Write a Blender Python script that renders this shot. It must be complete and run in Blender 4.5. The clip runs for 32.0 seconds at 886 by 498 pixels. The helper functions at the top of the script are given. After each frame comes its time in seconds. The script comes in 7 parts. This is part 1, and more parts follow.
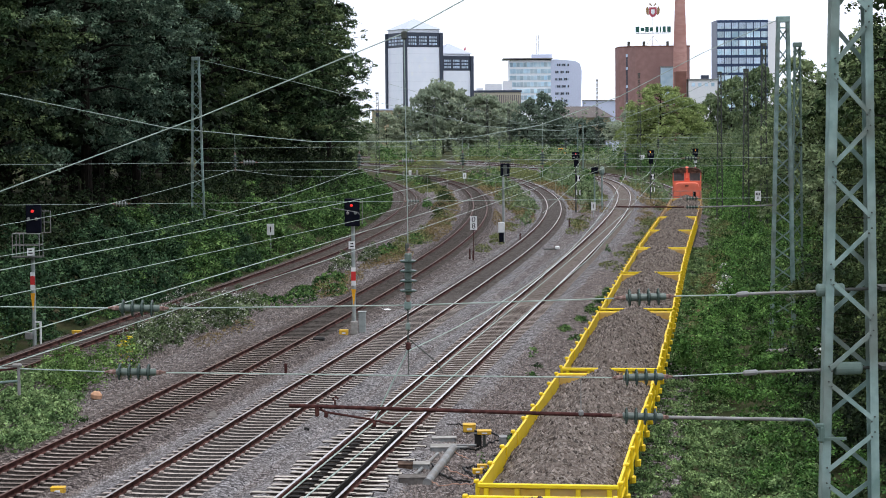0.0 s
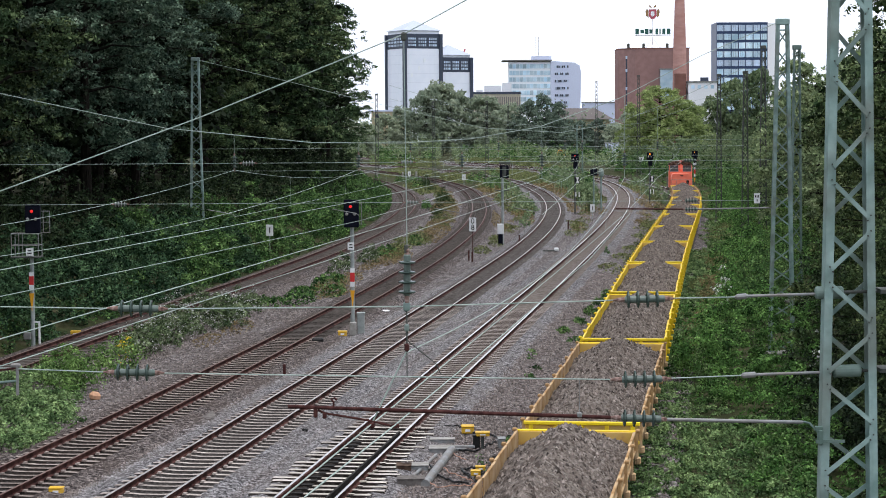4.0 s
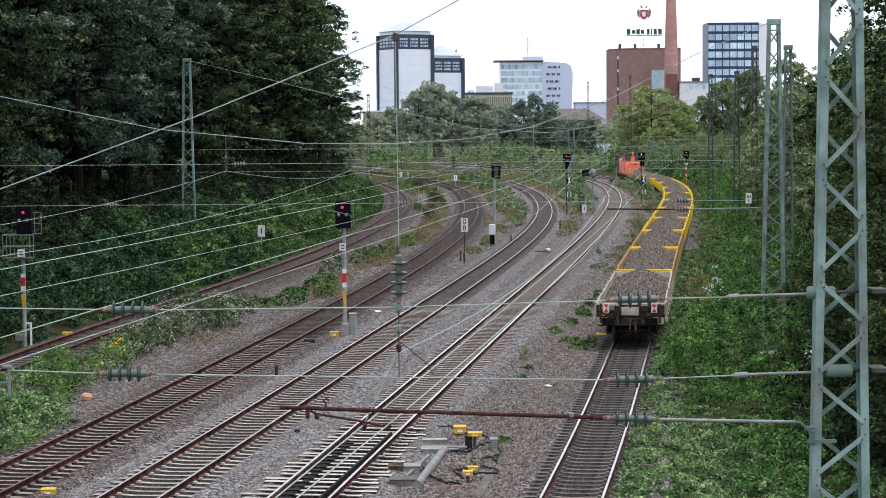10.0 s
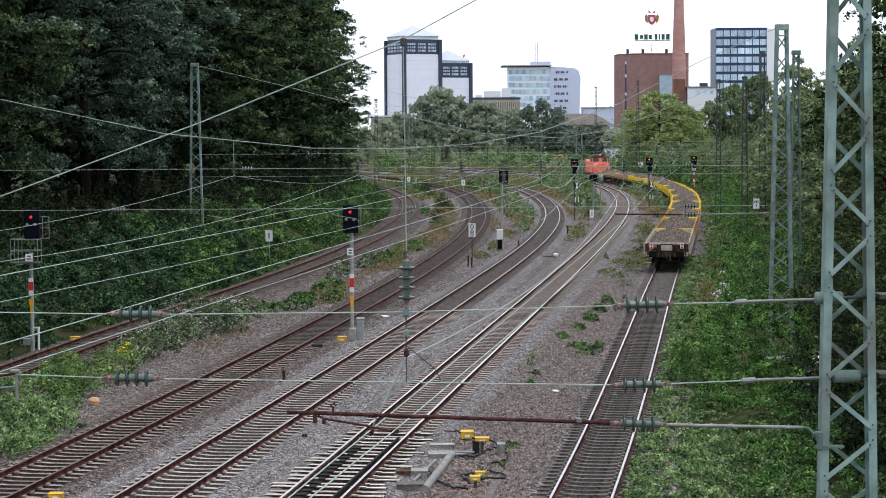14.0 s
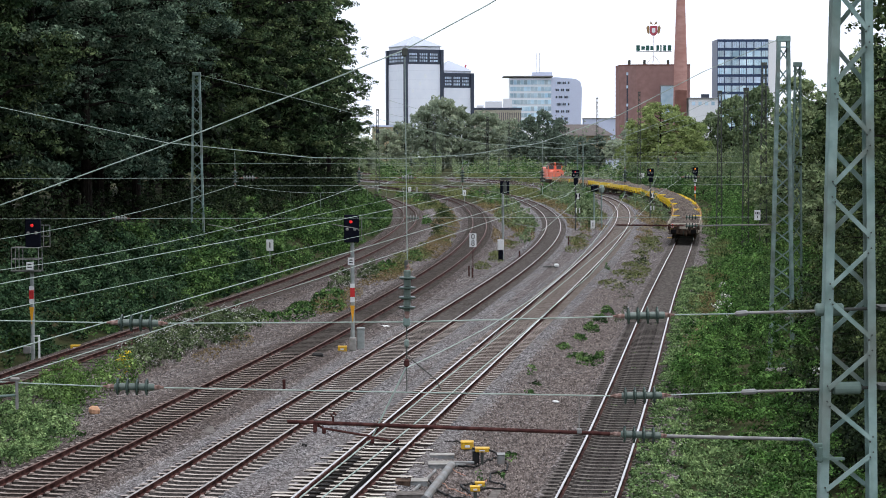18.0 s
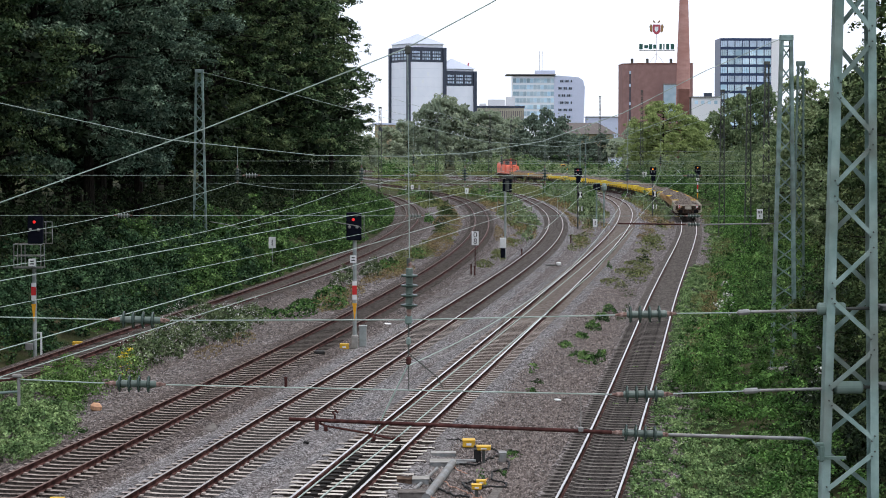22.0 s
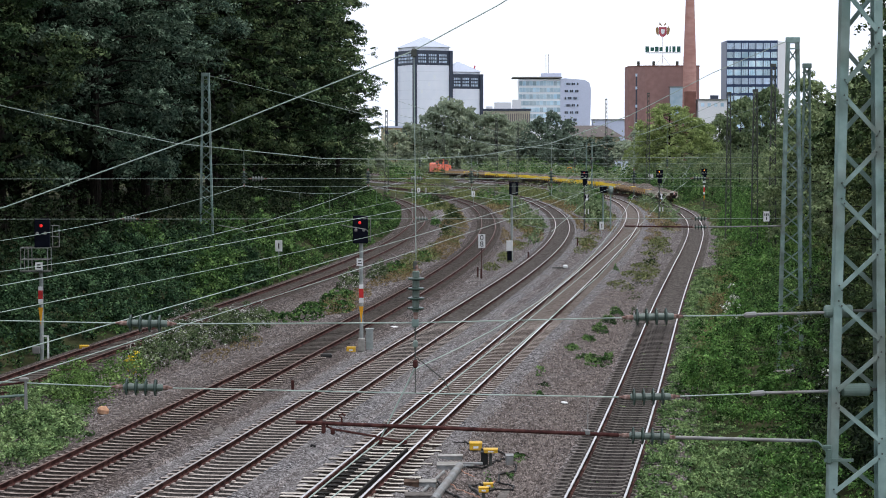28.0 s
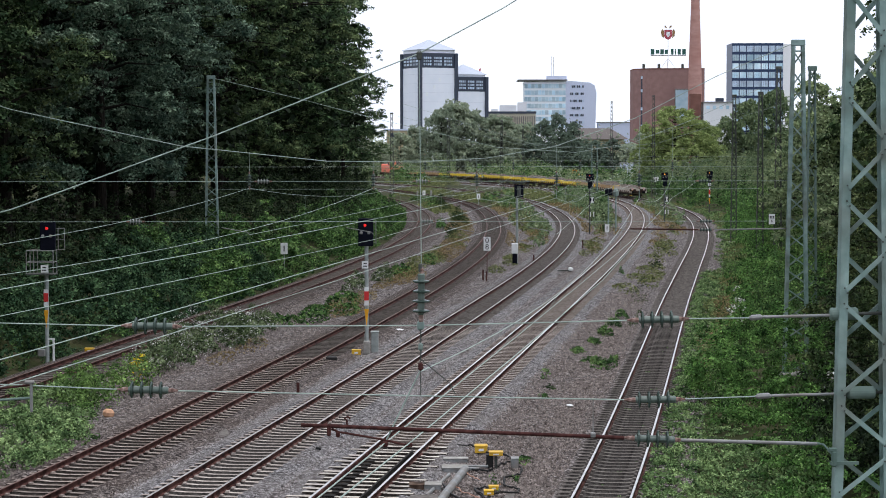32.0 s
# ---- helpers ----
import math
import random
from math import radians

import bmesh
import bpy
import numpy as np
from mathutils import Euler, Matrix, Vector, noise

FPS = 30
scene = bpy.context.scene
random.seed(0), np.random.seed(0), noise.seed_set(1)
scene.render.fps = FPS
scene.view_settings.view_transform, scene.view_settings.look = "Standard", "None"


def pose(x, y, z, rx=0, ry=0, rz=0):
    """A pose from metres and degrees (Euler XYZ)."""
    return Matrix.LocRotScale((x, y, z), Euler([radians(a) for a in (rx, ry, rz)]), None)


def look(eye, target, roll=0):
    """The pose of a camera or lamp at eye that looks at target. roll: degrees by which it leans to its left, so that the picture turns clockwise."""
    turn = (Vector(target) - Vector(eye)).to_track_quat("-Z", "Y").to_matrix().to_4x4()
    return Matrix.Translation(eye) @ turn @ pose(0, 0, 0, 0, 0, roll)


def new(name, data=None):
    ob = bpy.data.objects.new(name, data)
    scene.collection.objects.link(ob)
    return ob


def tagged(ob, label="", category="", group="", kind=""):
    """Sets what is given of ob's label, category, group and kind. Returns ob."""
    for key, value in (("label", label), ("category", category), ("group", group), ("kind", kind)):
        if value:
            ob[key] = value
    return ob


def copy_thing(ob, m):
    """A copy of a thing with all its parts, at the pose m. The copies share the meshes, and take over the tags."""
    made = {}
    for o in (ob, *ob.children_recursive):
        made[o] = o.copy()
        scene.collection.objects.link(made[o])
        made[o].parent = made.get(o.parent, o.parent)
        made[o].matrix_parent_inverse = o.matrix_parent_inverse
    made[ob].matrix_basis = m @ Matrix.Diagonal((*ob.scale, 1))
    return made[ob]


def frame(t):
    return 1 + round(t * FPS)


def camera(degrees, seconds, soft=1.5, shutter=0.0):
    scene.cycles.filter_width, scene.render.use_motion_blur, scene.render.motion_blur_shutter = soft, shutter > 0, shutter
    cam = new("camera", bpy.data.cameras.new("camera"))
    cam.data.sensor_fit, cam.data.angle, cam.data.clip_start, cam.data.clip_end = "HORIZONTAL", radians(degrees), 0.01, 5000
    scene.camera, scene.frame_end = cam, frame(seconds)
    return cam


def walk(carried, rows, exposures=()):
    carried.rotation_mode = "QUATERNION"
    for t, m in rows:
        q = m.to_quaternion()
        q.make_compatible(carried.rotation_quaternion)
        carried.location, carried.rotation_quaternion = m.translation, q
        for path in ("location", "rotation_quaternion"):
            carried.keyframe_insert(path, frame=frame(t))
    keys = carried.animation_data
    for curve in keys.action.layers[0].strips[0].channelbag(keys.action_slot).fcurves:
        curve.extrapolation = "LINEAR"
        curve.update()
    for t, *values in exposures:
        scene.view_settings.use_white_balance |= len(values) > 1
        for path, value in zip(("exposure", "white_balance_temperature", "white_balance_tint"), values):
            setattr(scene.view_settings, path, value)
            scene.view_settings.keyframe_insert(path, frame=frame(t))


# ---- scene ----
cam = camera(24.25, 32.0, soft=1.0)
EYE = Vector((0.0, 0.0, 9.05))


def eye_pose(yaw, tilt, roll):
    """The camera on the bridge, turned by yaw (to the left), tilt (up) and roll."""
    return Matrix.Translation(EYE) @ Euler((0, 0, radians(yaw))).to_matrix().to_4x4() \
        @ Euler((radians(90 + tilt), 0, 0)).to_matrix().to_4x4() @ Euler((0, 0, radians(roll))).to_matrix().to_4x4()


# seconds, yaw, tilt, roll
PATH = [
    (0, -0.057, -3.454, -0.546), (0.5, -0.178, -3.458, -0.557), (1, -0.209, -3.499, -0.520), (1.5, -0.185, -3.503, -0.525),
    (2, -0.069, -3.475, -0.457), (2.5, -0.026, -3.428, -0.314), (3, -0.055, -3.397, -0.326), (3.5, -0.078, -3.378, -0.340),
    (5.5, -0.063, -3.618, -0.442), (6, -0.021, -3.480, -0.271), (6.5, -0.048, -3.527, -0.229), (7, -0.229, -3.826, -0.161),
    (7.5, -0.330, -4.055, -0.653), (8, -0.457, -4.028, -0.540), (8.5, -0.477, -3.901, -0.515), (9, -0.449, -3.786, -0.469),
    (9.5, -0.396, -3.528, -0.530), (10, -0.312, -3.402, -0.439), (10.5, -0.208, -3.273, -0.516), (11, -0.162, -3.332, -0.460),
    (11.5, -0.173, -3.332, -0.423), (12, -0.165, -3.237, -0.457), (12.5, -0.095, -3.220, -0.514), (13, -0.100, -3.226, -0.404),
    (13.5, -0.093, -3.252, -0.495), (14, -0.102, -3.264, -0.384), (14.5, -0.102, -3.260, -0.347), (16.5, -0.091, -3.123, -0.241),
    (17, -0.104, -3.103, -0.156), (17.5, -0.088, -3.059, -0.210), (18, -0.080, -2.983, -0.138), (18.5, -0.100, -3.015, -0.185),
    (19, -0.104, -3.049, -0.109), (19.5, -0.104, -3.097, -0.109), (20, -0.081, -3.029, -0.068), (20.5, -0.073, -2.973, 0.001),
    (21, -0.071, -2.906, 0.104), (21.5, -0.006, -2.993, 0.071), (22, -0.018, -3.039, 0.046), (22.5, 0.020, -3.059, -0.023),
    (23, 0.000, -3.121, 0.001), (23.5, -0.007, -3.068, -0.073), (24, -0.033, -3.072, -0.114), (24.5, -0.044, -3.072, -0.253),
    (25, -0.056, -3.004, -0.292), (25.5, -0.019, -2.979, -0.244), (27.5, 0.110, -2.970, -0.086), (28, 0.165, -2.957, -0.063),
    (28.5, 0.222, -2.915, -0.048), (29, 0.207, -2.932, -0.083), (29.5, 0.228, -3.028, -0.084), (30, 0.250, -2.961, -0.034),
    (30.5, 0.311, -2.917, 0.039), (31, 0.335, -2.983, 0.037), (31.5, 0.341, -2.928, -0.003), (32, 0.312, -2.882, -0.076)]
walk(cam, [(t, eye_pose(a, b, c)) for t, a, b, c in PATH],
     exposures=[(0, 0.14), (6, 0.14), (10, 0.22), (13, 0.16), (19, 0.06), (25, 0.03), (32, -0.02)])

# ---- light: bright overcast ----
world = bpy.data.worlds.new("overcast")
scene.world = world
world.use_nodes = True
wn, wl = world.node_tree.nodes, world.node_tree.links
sky = wn.new("ShaderNodeTexSky")
sky.sky_type = 'NISHITA'
sky.sun_disc = False
sky.sun_elevation, sky.sun_rotation = radians(80), radians(236)
wmix = wn.new("ShaderNodeMix")
wmix.data_type = 'RGBA'
wmix.inputs[0].default_value = 0.93
wmix.inputs[7].default_value = (9.8, 10.35, 11.75, 1)
wl.new(sky.outputs[0], wmix.inputs[6])
wl.new(wmix.outputs[2], wn["Background"].inputs[0])
wn["Background"].inputs[1].default_value = 0.115
sun = new("sun", bpy.data.lights.new("sun", 'SUN'))
sun.data.energy, sun.data.angle, sun.data.color = 2.2, radians(26), (1, 0.985, 0.965)
sun.matrix_world = look((0, 0, 60), (-9, 6, 0))

# ---- materials ----


def mat(name, colours, scale=4.0, rough=0.8, bump=0.0, bump_scale=30.0, metal=0.0, spread=(0.35, 0.65),
        detail=6.0, per=0.0, per_kind="object", stain=None, stain_scale=0.6, bump_dist=0.02, stretch=None, cells=None, spec=None, stain_amount=0.6):
    """Noise between colours, a second coarser stain, bump, and a brightness that varies per piece."""
    m = bpy.data.materials.new(name)
    m.use_nodes = True
    n, l = m.node_tree.nodes, m.node_tree.links
    b = n["Principled BSDF"]
    b.inputs["Roughness"].default_value = rough
    b.inputs["Metallic"].default_value = metal
    b.inputs["Specular IOR Level"].default_value = (0.06 if rough >= 0.7 else 0.25) if spec is None else spec
    co = n.new("ShaderNodeTexCoord").outputs["Object"]
    if stretch:
        mp = n.new("ShaderNodeMapping")
        mp.inputs["Scale"].default_value = stretch
        l.new(co, mp.inputs[0])
        co = mp.outputs[0]
    if cells:
        tx = n.new("ShaderNodeTexVoronoi")
        tx.inputs["Scale"].default_value = cells
        sep = n.new("ShaderNodeSeparateColor")
        l.new(co, tx.inputs["Vector"])
        l.new(tx.outputs["Color"], sep.inputs[0])
        fac = sep.outputs[0]
    else:
        tx = n.new("ShaderNodeTexNoise")
        tx.inputs["Scale"].default_value, tx.inputs["Detail"].default_value = scale, detail
        l.new(co, tx.inputs["Vector"])
        fac = tx.outputs["Fac"]
    ramp = n.new("ShaderNodeValToRGB")
    e = ramp.color_ramp.elements
    lo, hi = (0.0, 1.0) if cells else spread
    e[0].position, e[1].position = lo, hi
    e[0].color, e[1].color = (*colours[0], 1), (*colours[-1], 1)
    for i, c in enumerate(colours[1:-1], 1):
        e.new(lo + (hi - lo) * i / (len(colours) - 1)).color = (*c, 1)
    l.new(fac, ramp.inputs[0])
    out = ramp.outputs[0]
    if stain:
        t2 = n.new("ShaderNodeTexNoise")
        t2.inputs["Scale"].default_value, t2.inputs["Detail"].default_value = stain_scale, 5
        l.new(co, t2.inputs["Vector"])
        r2 = n.new("ShaderNodeValToRGB")
        r2.color_ramp.elements[0].position, r2.color_ramp.elements[1].position = 0.42, 0.64
        r2.color_ramp.elements[1].color = (stain_amount, stain_amount, stain_amount, 1)
        l.new(t2.outputs["Fac"], r2.inputs[0])
        mx = n.new("ShaderNodeMix")
        mx.data_type = 'RGBA'
        l.new(r2.outputs[0], mx.inputs[0])
        l.new(out, mx.inputs[6])
        mx.inputs[7].default_value = (*stain, 1)
        out = mx.outputs[2]
    if per:
        if per_kind == "object":
            rnd = n.new("ShaderNodeObjectInfo").outputs["Random"]
        else:
            rnd = n.new("ShaderNodeNewGeometry").outputs["Random Per Island"]
        mr = n.new("ShaderNodeMapRange")
        mr.inputs[3].default_value, mr.inputs[4].default_value = 1 - per, 1 + per
        l.new(rnd, mr.inputs[0])
        hs = n.new("ShaderNodeHueSaturation")
        l.new(mr.outputs[0], hs.inputs["Value"])
        l.new(out, hs.inputs["Color"])
        out = hs.outputs[0]
    l.new(out, b.inputs["Base Color"])
    if bump:
        t3 = n.new("ShaderNodeTexVoronoi" if cells else "ShaderNodeTexNoise")
        t3.inputs["Scale"].default_value = cells or bump_scale
        l.new(co, t3.inputs["Vector"])
        bp = n.new("ShaderNodeBump")
        bp.inputs["Strength"].default_value, bp.inputs["Distance"].default_value = bump, bump_dist
        bp.invert = bool(cells)
        l.new(t3.outputs["Distance" if cells else "Fac"], bp.inputs["Height"])
        l.new(bp.outputs[0], b.inputs["Normal"])
    return m


def glow(name, colour, strength):
    m = mat(name, [colour, colour], rough=0.3)
    b = m.node_tree.nodes["Principled BSDF"]
    b.inputs["Emission Color"].default_value = (*colour, 1)
    b.inputs["Emission Strength"].default_value = strength
    return m


def leafy(name, a, b_, c, trans=0.22, each=0.0, per=0.62, patch=1.3):
    """Leaves: hue varies per leaf, some light passes through."""
    m = mat(name, [a, b_, c], scale=patch, rough=0.65, per=per, per_kind="island", spread=(0.36, 0.64), spec=0.04)
    n, l = m.node_tree.nodes, m.node_tree.links
    b = n["Principled BSDF"]
    tr = n.new("ShaderNodeBsdfTranslucent")
    rnd = n.new("ShaderNodeObjectInfo").outputs["Random"]
    mr = n.new("ShaderNodeMapRange")
    mr.inputs[3].default_value, mr.inputs[4].default_value = 1 - each, 1 + each
    l.new(rnd, mr.inputs[0])
    hs = n.new("ShaderNodeHueSaturation")
    l.new(mr.outputs[0], hs.inputs["Value"])
    m2 = n.new("ShaderNodeMapRange")
    m2.inputs[3].default_value, m2.inputs[4].default_value = 0.5 + 0.09 * each, 0.5 - 0.09 * each
    l.new(rnd, m2.inputs[0])
    l.new(m2.outputs[0], hs.inputs["Hue"])
    l.new(b.inputs["Base Color"].links[0].from_socket, hs.inputs["Color"])
    l.new(hs.outputs[0], b.inputs["Base Color"])
    l.new(hs.outputs[0], tr.inputs[0])
    mx = n.new("ShaderNodeMixShader")
    mx.inputs[0].default_value = trans
    l.new(b.outputs[0], mx.inputs[1])
    l.new(tr.outputs[0], mx.inputs[2])
    l.new(mx.outputs[0], n["Material Output"].inputs[0])
    return m


def solid(name, c, rough=0.6, var=0.18, **k):
    lo = tuple(v * (1 - var) for v in c)
    hi = tuple(min(1, v * (1 + var)) for v in c)
    return mat(name, [lo, hi], rough=rough, **k)


M_SOIL = mat("soil_and_grass", [(0.02, 0.024, 0.010), (0.034, 0.04, 0.016), (0.06, 0.055, 0.03)], scale=0.8, rough=0.95, bump=0.6, bump_scale=8, bump_dist=0.1)
M_BED_GREY = mat("grey_ballast", [(0.008, 0.0075, 0.008), (0.068, 0.064, 0.067), (0.155, 0.148, 0.153), (0.38, 0.365, 0.37)], cells=13, rough=0.9, bump=1.0, bump_dist=0.05, stain=(0.14, 0.118, 0.108), stain_scale=0.35, stain_amount=0.45)
M_BED_BROWN = mat("rusty_ballast", [(0.006, 0.005, 0.005), (0.038, 0.031, 0.030), (0.086, 0.072, 0.068), (0.25, 0.22, 0.21)], cells=12, rough=0.92, bump=1.0, bump_dist=0.05, stain=(0.07, 0.051, 0.043), stain_scale=0.4, stain_amount=0.45)
M_BED_DARK = mat("weathered_ballast", [(0.007, 0.006, 0.006), (0.056, 0.048, 0.047), (0.13, 0.113, 0.111), (0.38, 0.345, 0.34)], cells=11, rough=0.92, bump=1.0, bump_dist=0.05, stain=(0.078, 0.066, 0.056), stain_scale=0.5, stain_amount=0.45)
M_CRIB_GREY = mat("dark_crib_gravel", [(0.008, 0.008, 0.008), (0.035, 0.032, 0.031), (0.085, 0.079, 0.076)], cells=15, rough=0.95, bump=1.0, bump_dist=0.05, stain=(0.05, 0.042, 0.036), stain_scale=0.4)
M_CRIB_TAN = mat("brownish_crib_gravel", [(0.014, 0.011, 0.010), (0.07, 0.056, 0.049), (0.18, 0.15, 0.132)], cells=13, rough=0.95, bump=1.0, bump_dist=0.05, stain=(0.11, 0.088, 0.075), stain_scale=0.4)
M_CRIB_BROWN = mat("dark_brown_crib_gravel", [(0.006, 0.005, 0.005), (0.022, 0.017, 0.015), (0.055, 0.044, 0.039)], cells=15, rough=0.95, bump=1.0, bump_dist=0.05, stain=(0.035, 0.024, 0.019), stain_scale=0.4)
M_SLEEPER = mat("weathered_sleeper", [(0.22, 0.183, 0.163), (0.33, 0.283, 0.257), (0.45, 0.40, 0.367)], scale=9, rough=0.9, bump=0.4, per=0.22, stretch=(0.5, 3, 3))
M_SLEEPER_TAN = mat("brown_stained_sleeper", [(0.12, 0.10, 0.087), (0.18, 0.152, 0.134), (0.27, 0.235, 0.21)], scale=9, rough=0.95, bump=0.4, per=0.25, stretch=(0.5, 3, 3))
M_SLEEPER_OLD = mat("old_dark_sleeper", [(0.055, 0.046, 0.041), (0.095, 0.081, 0.072), (0.15, 0.132, 0.118)], scale=9, rough=0.95, bump=0.4, per=0.3, stretch=(0.5, 3, 3))
M_SLEEPER_RUST = mat("rust_stained_sleeper", [(0.15, 0.115, 0.10), (0.25, 0.205, 0.182), (0.38, 0.33, 0.298)], scale=9, rough=0.9, bump=0.4, per=0.28, stretch=(0.5, 3, 3))
M_SLEEPER_DARK = mat("grey_brown_sleeper", [(0.07, 0.060, 0.053), (0.115, 0.101, 0.092), (0.19, 0.17, 0.156)], scale=9, rough=0.9, bump=0.4, per=0.25, stretch=(0.5, 3, 3))
M_RAIL_RUST = mat("rusty_rail", [(0.022, 0.009, 0.008), (0.055, 0.023, 0.019), (0.105, 0.05, 0.042)], scale=3, rough=0.75, bump=0.3)
M_RAIL_TOP_RUST = mat("rust_filmed_railhead", [(0.09, 0.05, 0.04), (0.16, 0.10, 0.085)], scale=5, rough=0.6, metal=0.2)
M_RAIL_TOP = mat("polished_railhead", [(0.60, 0.57, 0.56), (0.74, 0.72, 0.71)], scale=2, rough=0.32, metal=1.0)
M_RAIL_TOP_DULL = mat("dull_railhead", [(0.40, 0.36, 0.34), (0.56, 0.52, 0.50)], scale=2, rough=0.4, metal=0.9)
M_STEEL_GREEN = mat("grey_green_steel_paint", [(0.15, 0.235, 0.215), (0.215, 0.312, 0.29), (0.28, 0.385, 0.362)], scale=3, rough=0.6, stain=(0.13, 0.125, 0.10), stain_scale=1.3, bump=0.1)
M_STEEL_DULL = mat("dull_green_steel_paint", [(0.10, 0.15, 0.13), (0.17, 0.225, 0.20)], scale=3, rough=0.7)
M_STEEL_DARK = mat("dark_weathered_steel", [(0.05, 0.055, 0.05), (0.10, 0.105, 0.095)], scale=3, rough=0.7)
M_PORCELAIN = mat("green_glazed_porcelain", [(0.034, 0.054, 0.046), (0.06, 0.086, 0.075)], scale=5, rough=0.25)
M_RUST = mat("rusted_tube", [(0.035, 0.014, 0.013), (0.058, 0.023, 0.021), (0.085, 0.036, 0.031)], scale=12, rough=0.8, bump=0.2)
M_GALV = mat("galvanised_steel", [(0.17, 0.18, 0.18), (0.29, 0.30, 0.30)], scale=6, rough=0.55, metal=0.2, stain=(0.16, 0.13, 0.11), stain_scale=3)
M_WIRE = mat("weathered_copper_wire", [(0.27, 0.34, 0.30), (0.38, 0.45, 0.41)], scale=3, rough=0.5, metal=0.2)
M_CONCRETE = mat("concrete", [(0.25, 0.24, 0.225), (0.38, 0.37, 0.35)], scale=6, rough=0.9, stain=(0.2, 0.19, 0.17), bump=0.2)
M_BLACK = solid("black_paint", (0.008, 0.008, 0.009), 0.7)
M_WHITE = solid("white_paint", (0.72, 0.73, 0.73), 0.5, 0.06)
M_RED = solid("red_paint", (0.55, 0.03, 0.03), 0.5, 0.1)
M_YELLOW_SIGN = solid("amber_paint", (0.75, 0.36, 0.02), 0.5, 0.1)
M_YELLOW = mat("yellow_wagon_paint", [(0.74, 0.52, 0.010), (0.84, 0.63, 0.015)], scale=2.5, rough=0.5, stain=(0.68, 0.46, 0.03), stain_scale=1.5)
M_YELLOW_WORN = mat("scraped_yellow_paint", [(0.20, 0.085, 0.03), (0.60, 0.35, 0.06), (0.66, 0.42, 0.07), (0.66, 0.44, 0.09)], scale=3.0, rough=0.7, spread=(0.28, 0.62), stain=(0.46, 0.33, 0.17), stain_scale=1.0)
M_ORANGE_W = mat("faded_orange_wagon_paint", [(0.55, 0.24, 0.02), (0.68, 0.36, 0.03)], scale=2.5, rough=0.6, stain=(0.45, 0.20, 0.04), stain_scale=1.2)
M_TAN = mat("worn_tan_boards", [(0.30, 0.17, 0.07), (0.45, 0.29, 0.14), (0.54, 0.40, 0.24)], scale=2.5, rough=0.75, stain=(0.42, 0.30, 0.19), stain_scale=1.0)
M_PALE = mat("bleached_pale_boards", [(0.34, 0.29, 0.23), (0.50, 0.45, 0.38), (0.60, 0.56, 0.49)], scale=2.5, rough=0.8, stain=(0.44, 0.38, 0.31), stain_scale=1.2)
M_UNDER = mat("grimy_underframe", [(0.025, 0.018, 0.014), (0.07, 0.045, 0.033), (0.12, 0.085, 0.065)], scale=4, rough=0.85)
M_SPOIL = mat("stony_spoil", [(0.055, 0.042, 0.034), (0.12, 0.098, 0.082), (0.19, 0.16, 0.138), (0.29, 0.26, 0.235)], cells=17, rough=0.95, bump=1.0, bump_dist=0.06, stain=(0.13, 0.105, 0.09), stain_scale=0.8)
M_LOCO = mat("orange_red_loco_paint", [(0.82, 0.17, 0.10), (0.88, 0.23, 0.14)], scale=2, rough=0.5, stain=(0.70, 0.17, 0.11), stain_scale=1.2)
M_GLASS = mat("dark_window_glass", [(0.02, 0.03, 0.04), (0.05, 0.06, 0.075)], scale=0.6, rough=0.08)
M_BARK = mat("bark", [(0.008, 0.007, 0.006), (0.026, 0.022, 0.018)], scale=6, rough=0.95, bump=0.6, stretch=(3, 3, 0.5))
M_LEAF_DARK = leafy("dark_forest_leaves", (0.017, 0.034, 0.016), (0.042, 0.076, 0.034), (0.11, 0.156, 0.07), 0.1, 0.3, 0.5)
# near-black so the shade inside the forest is already in the leaf colour
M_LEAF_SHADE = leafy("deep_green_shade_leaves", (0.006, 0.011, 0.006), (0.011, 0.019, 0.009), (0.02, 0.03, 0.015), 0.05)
M_LEAF = leafy("green_leaves", (0.03, 0.065, 0.018), (0.07, 0.13, 0.036), (0.16, 0.245, 0.07), 0.22, 0.12)
M_LEAF_OLIVE = leafy("olive_leaves", (0.018, 0.032, 0.012), (0.045, 0.066, 0.025), (0.12, 0.148, 0.06), 0.12, 0.3)
# paler and bluer than real leaves: distance haze is mixed into the colour
M_LEAF_TOWN = leafy("hazed_green_leaves", (0.23, 0.285, 0.205), (0.33, 0.385, 0.28), (0.42, 0.465, 0.34), 0.45, 0.22, 0.25)
M_LEAF_MID = leafy("mid_green_leaves", (0.085, 0.13, 0.066), (0.165, 0.22, 0.112), (0.275, 0.335, 0.18), 0.3, 0.2, 0.4)
M_LEAF_CONIFER = leafy("dark_conifer_needles", (0.085, 0.12, 0.098), (0.135, 0.18, 0.137), (0.19, 0.24, 0.178), 0.3, 0.1, 0.4)
M_LEAF_BRIGHT = leafy("bright_green_leaves", (0.014, 0.04, 0.010), (0.072, 0.155, 0.042), (0.175, 0.315, 0.09), 0.25, 0.0, 0.6, 1.7)
# darker green that paints the shade under trees onto the shrubs' leaves
M_LEAF_GLOOM = leafy("leaves_with_undergrowth_shade", (0.008, 0.015, 0.008), (0.018, 0.03, 0.014), (0.045, 0.066, 0.03), 0.08, 0.0, 0.75)
M_LEAF_WEED = leafy("pale_yellow_green_weed_leaves", (0.045, 0.095, 0.026), (0.11, 0.19, 0.055), (0.21, 0.32, 0.105), 0.3)
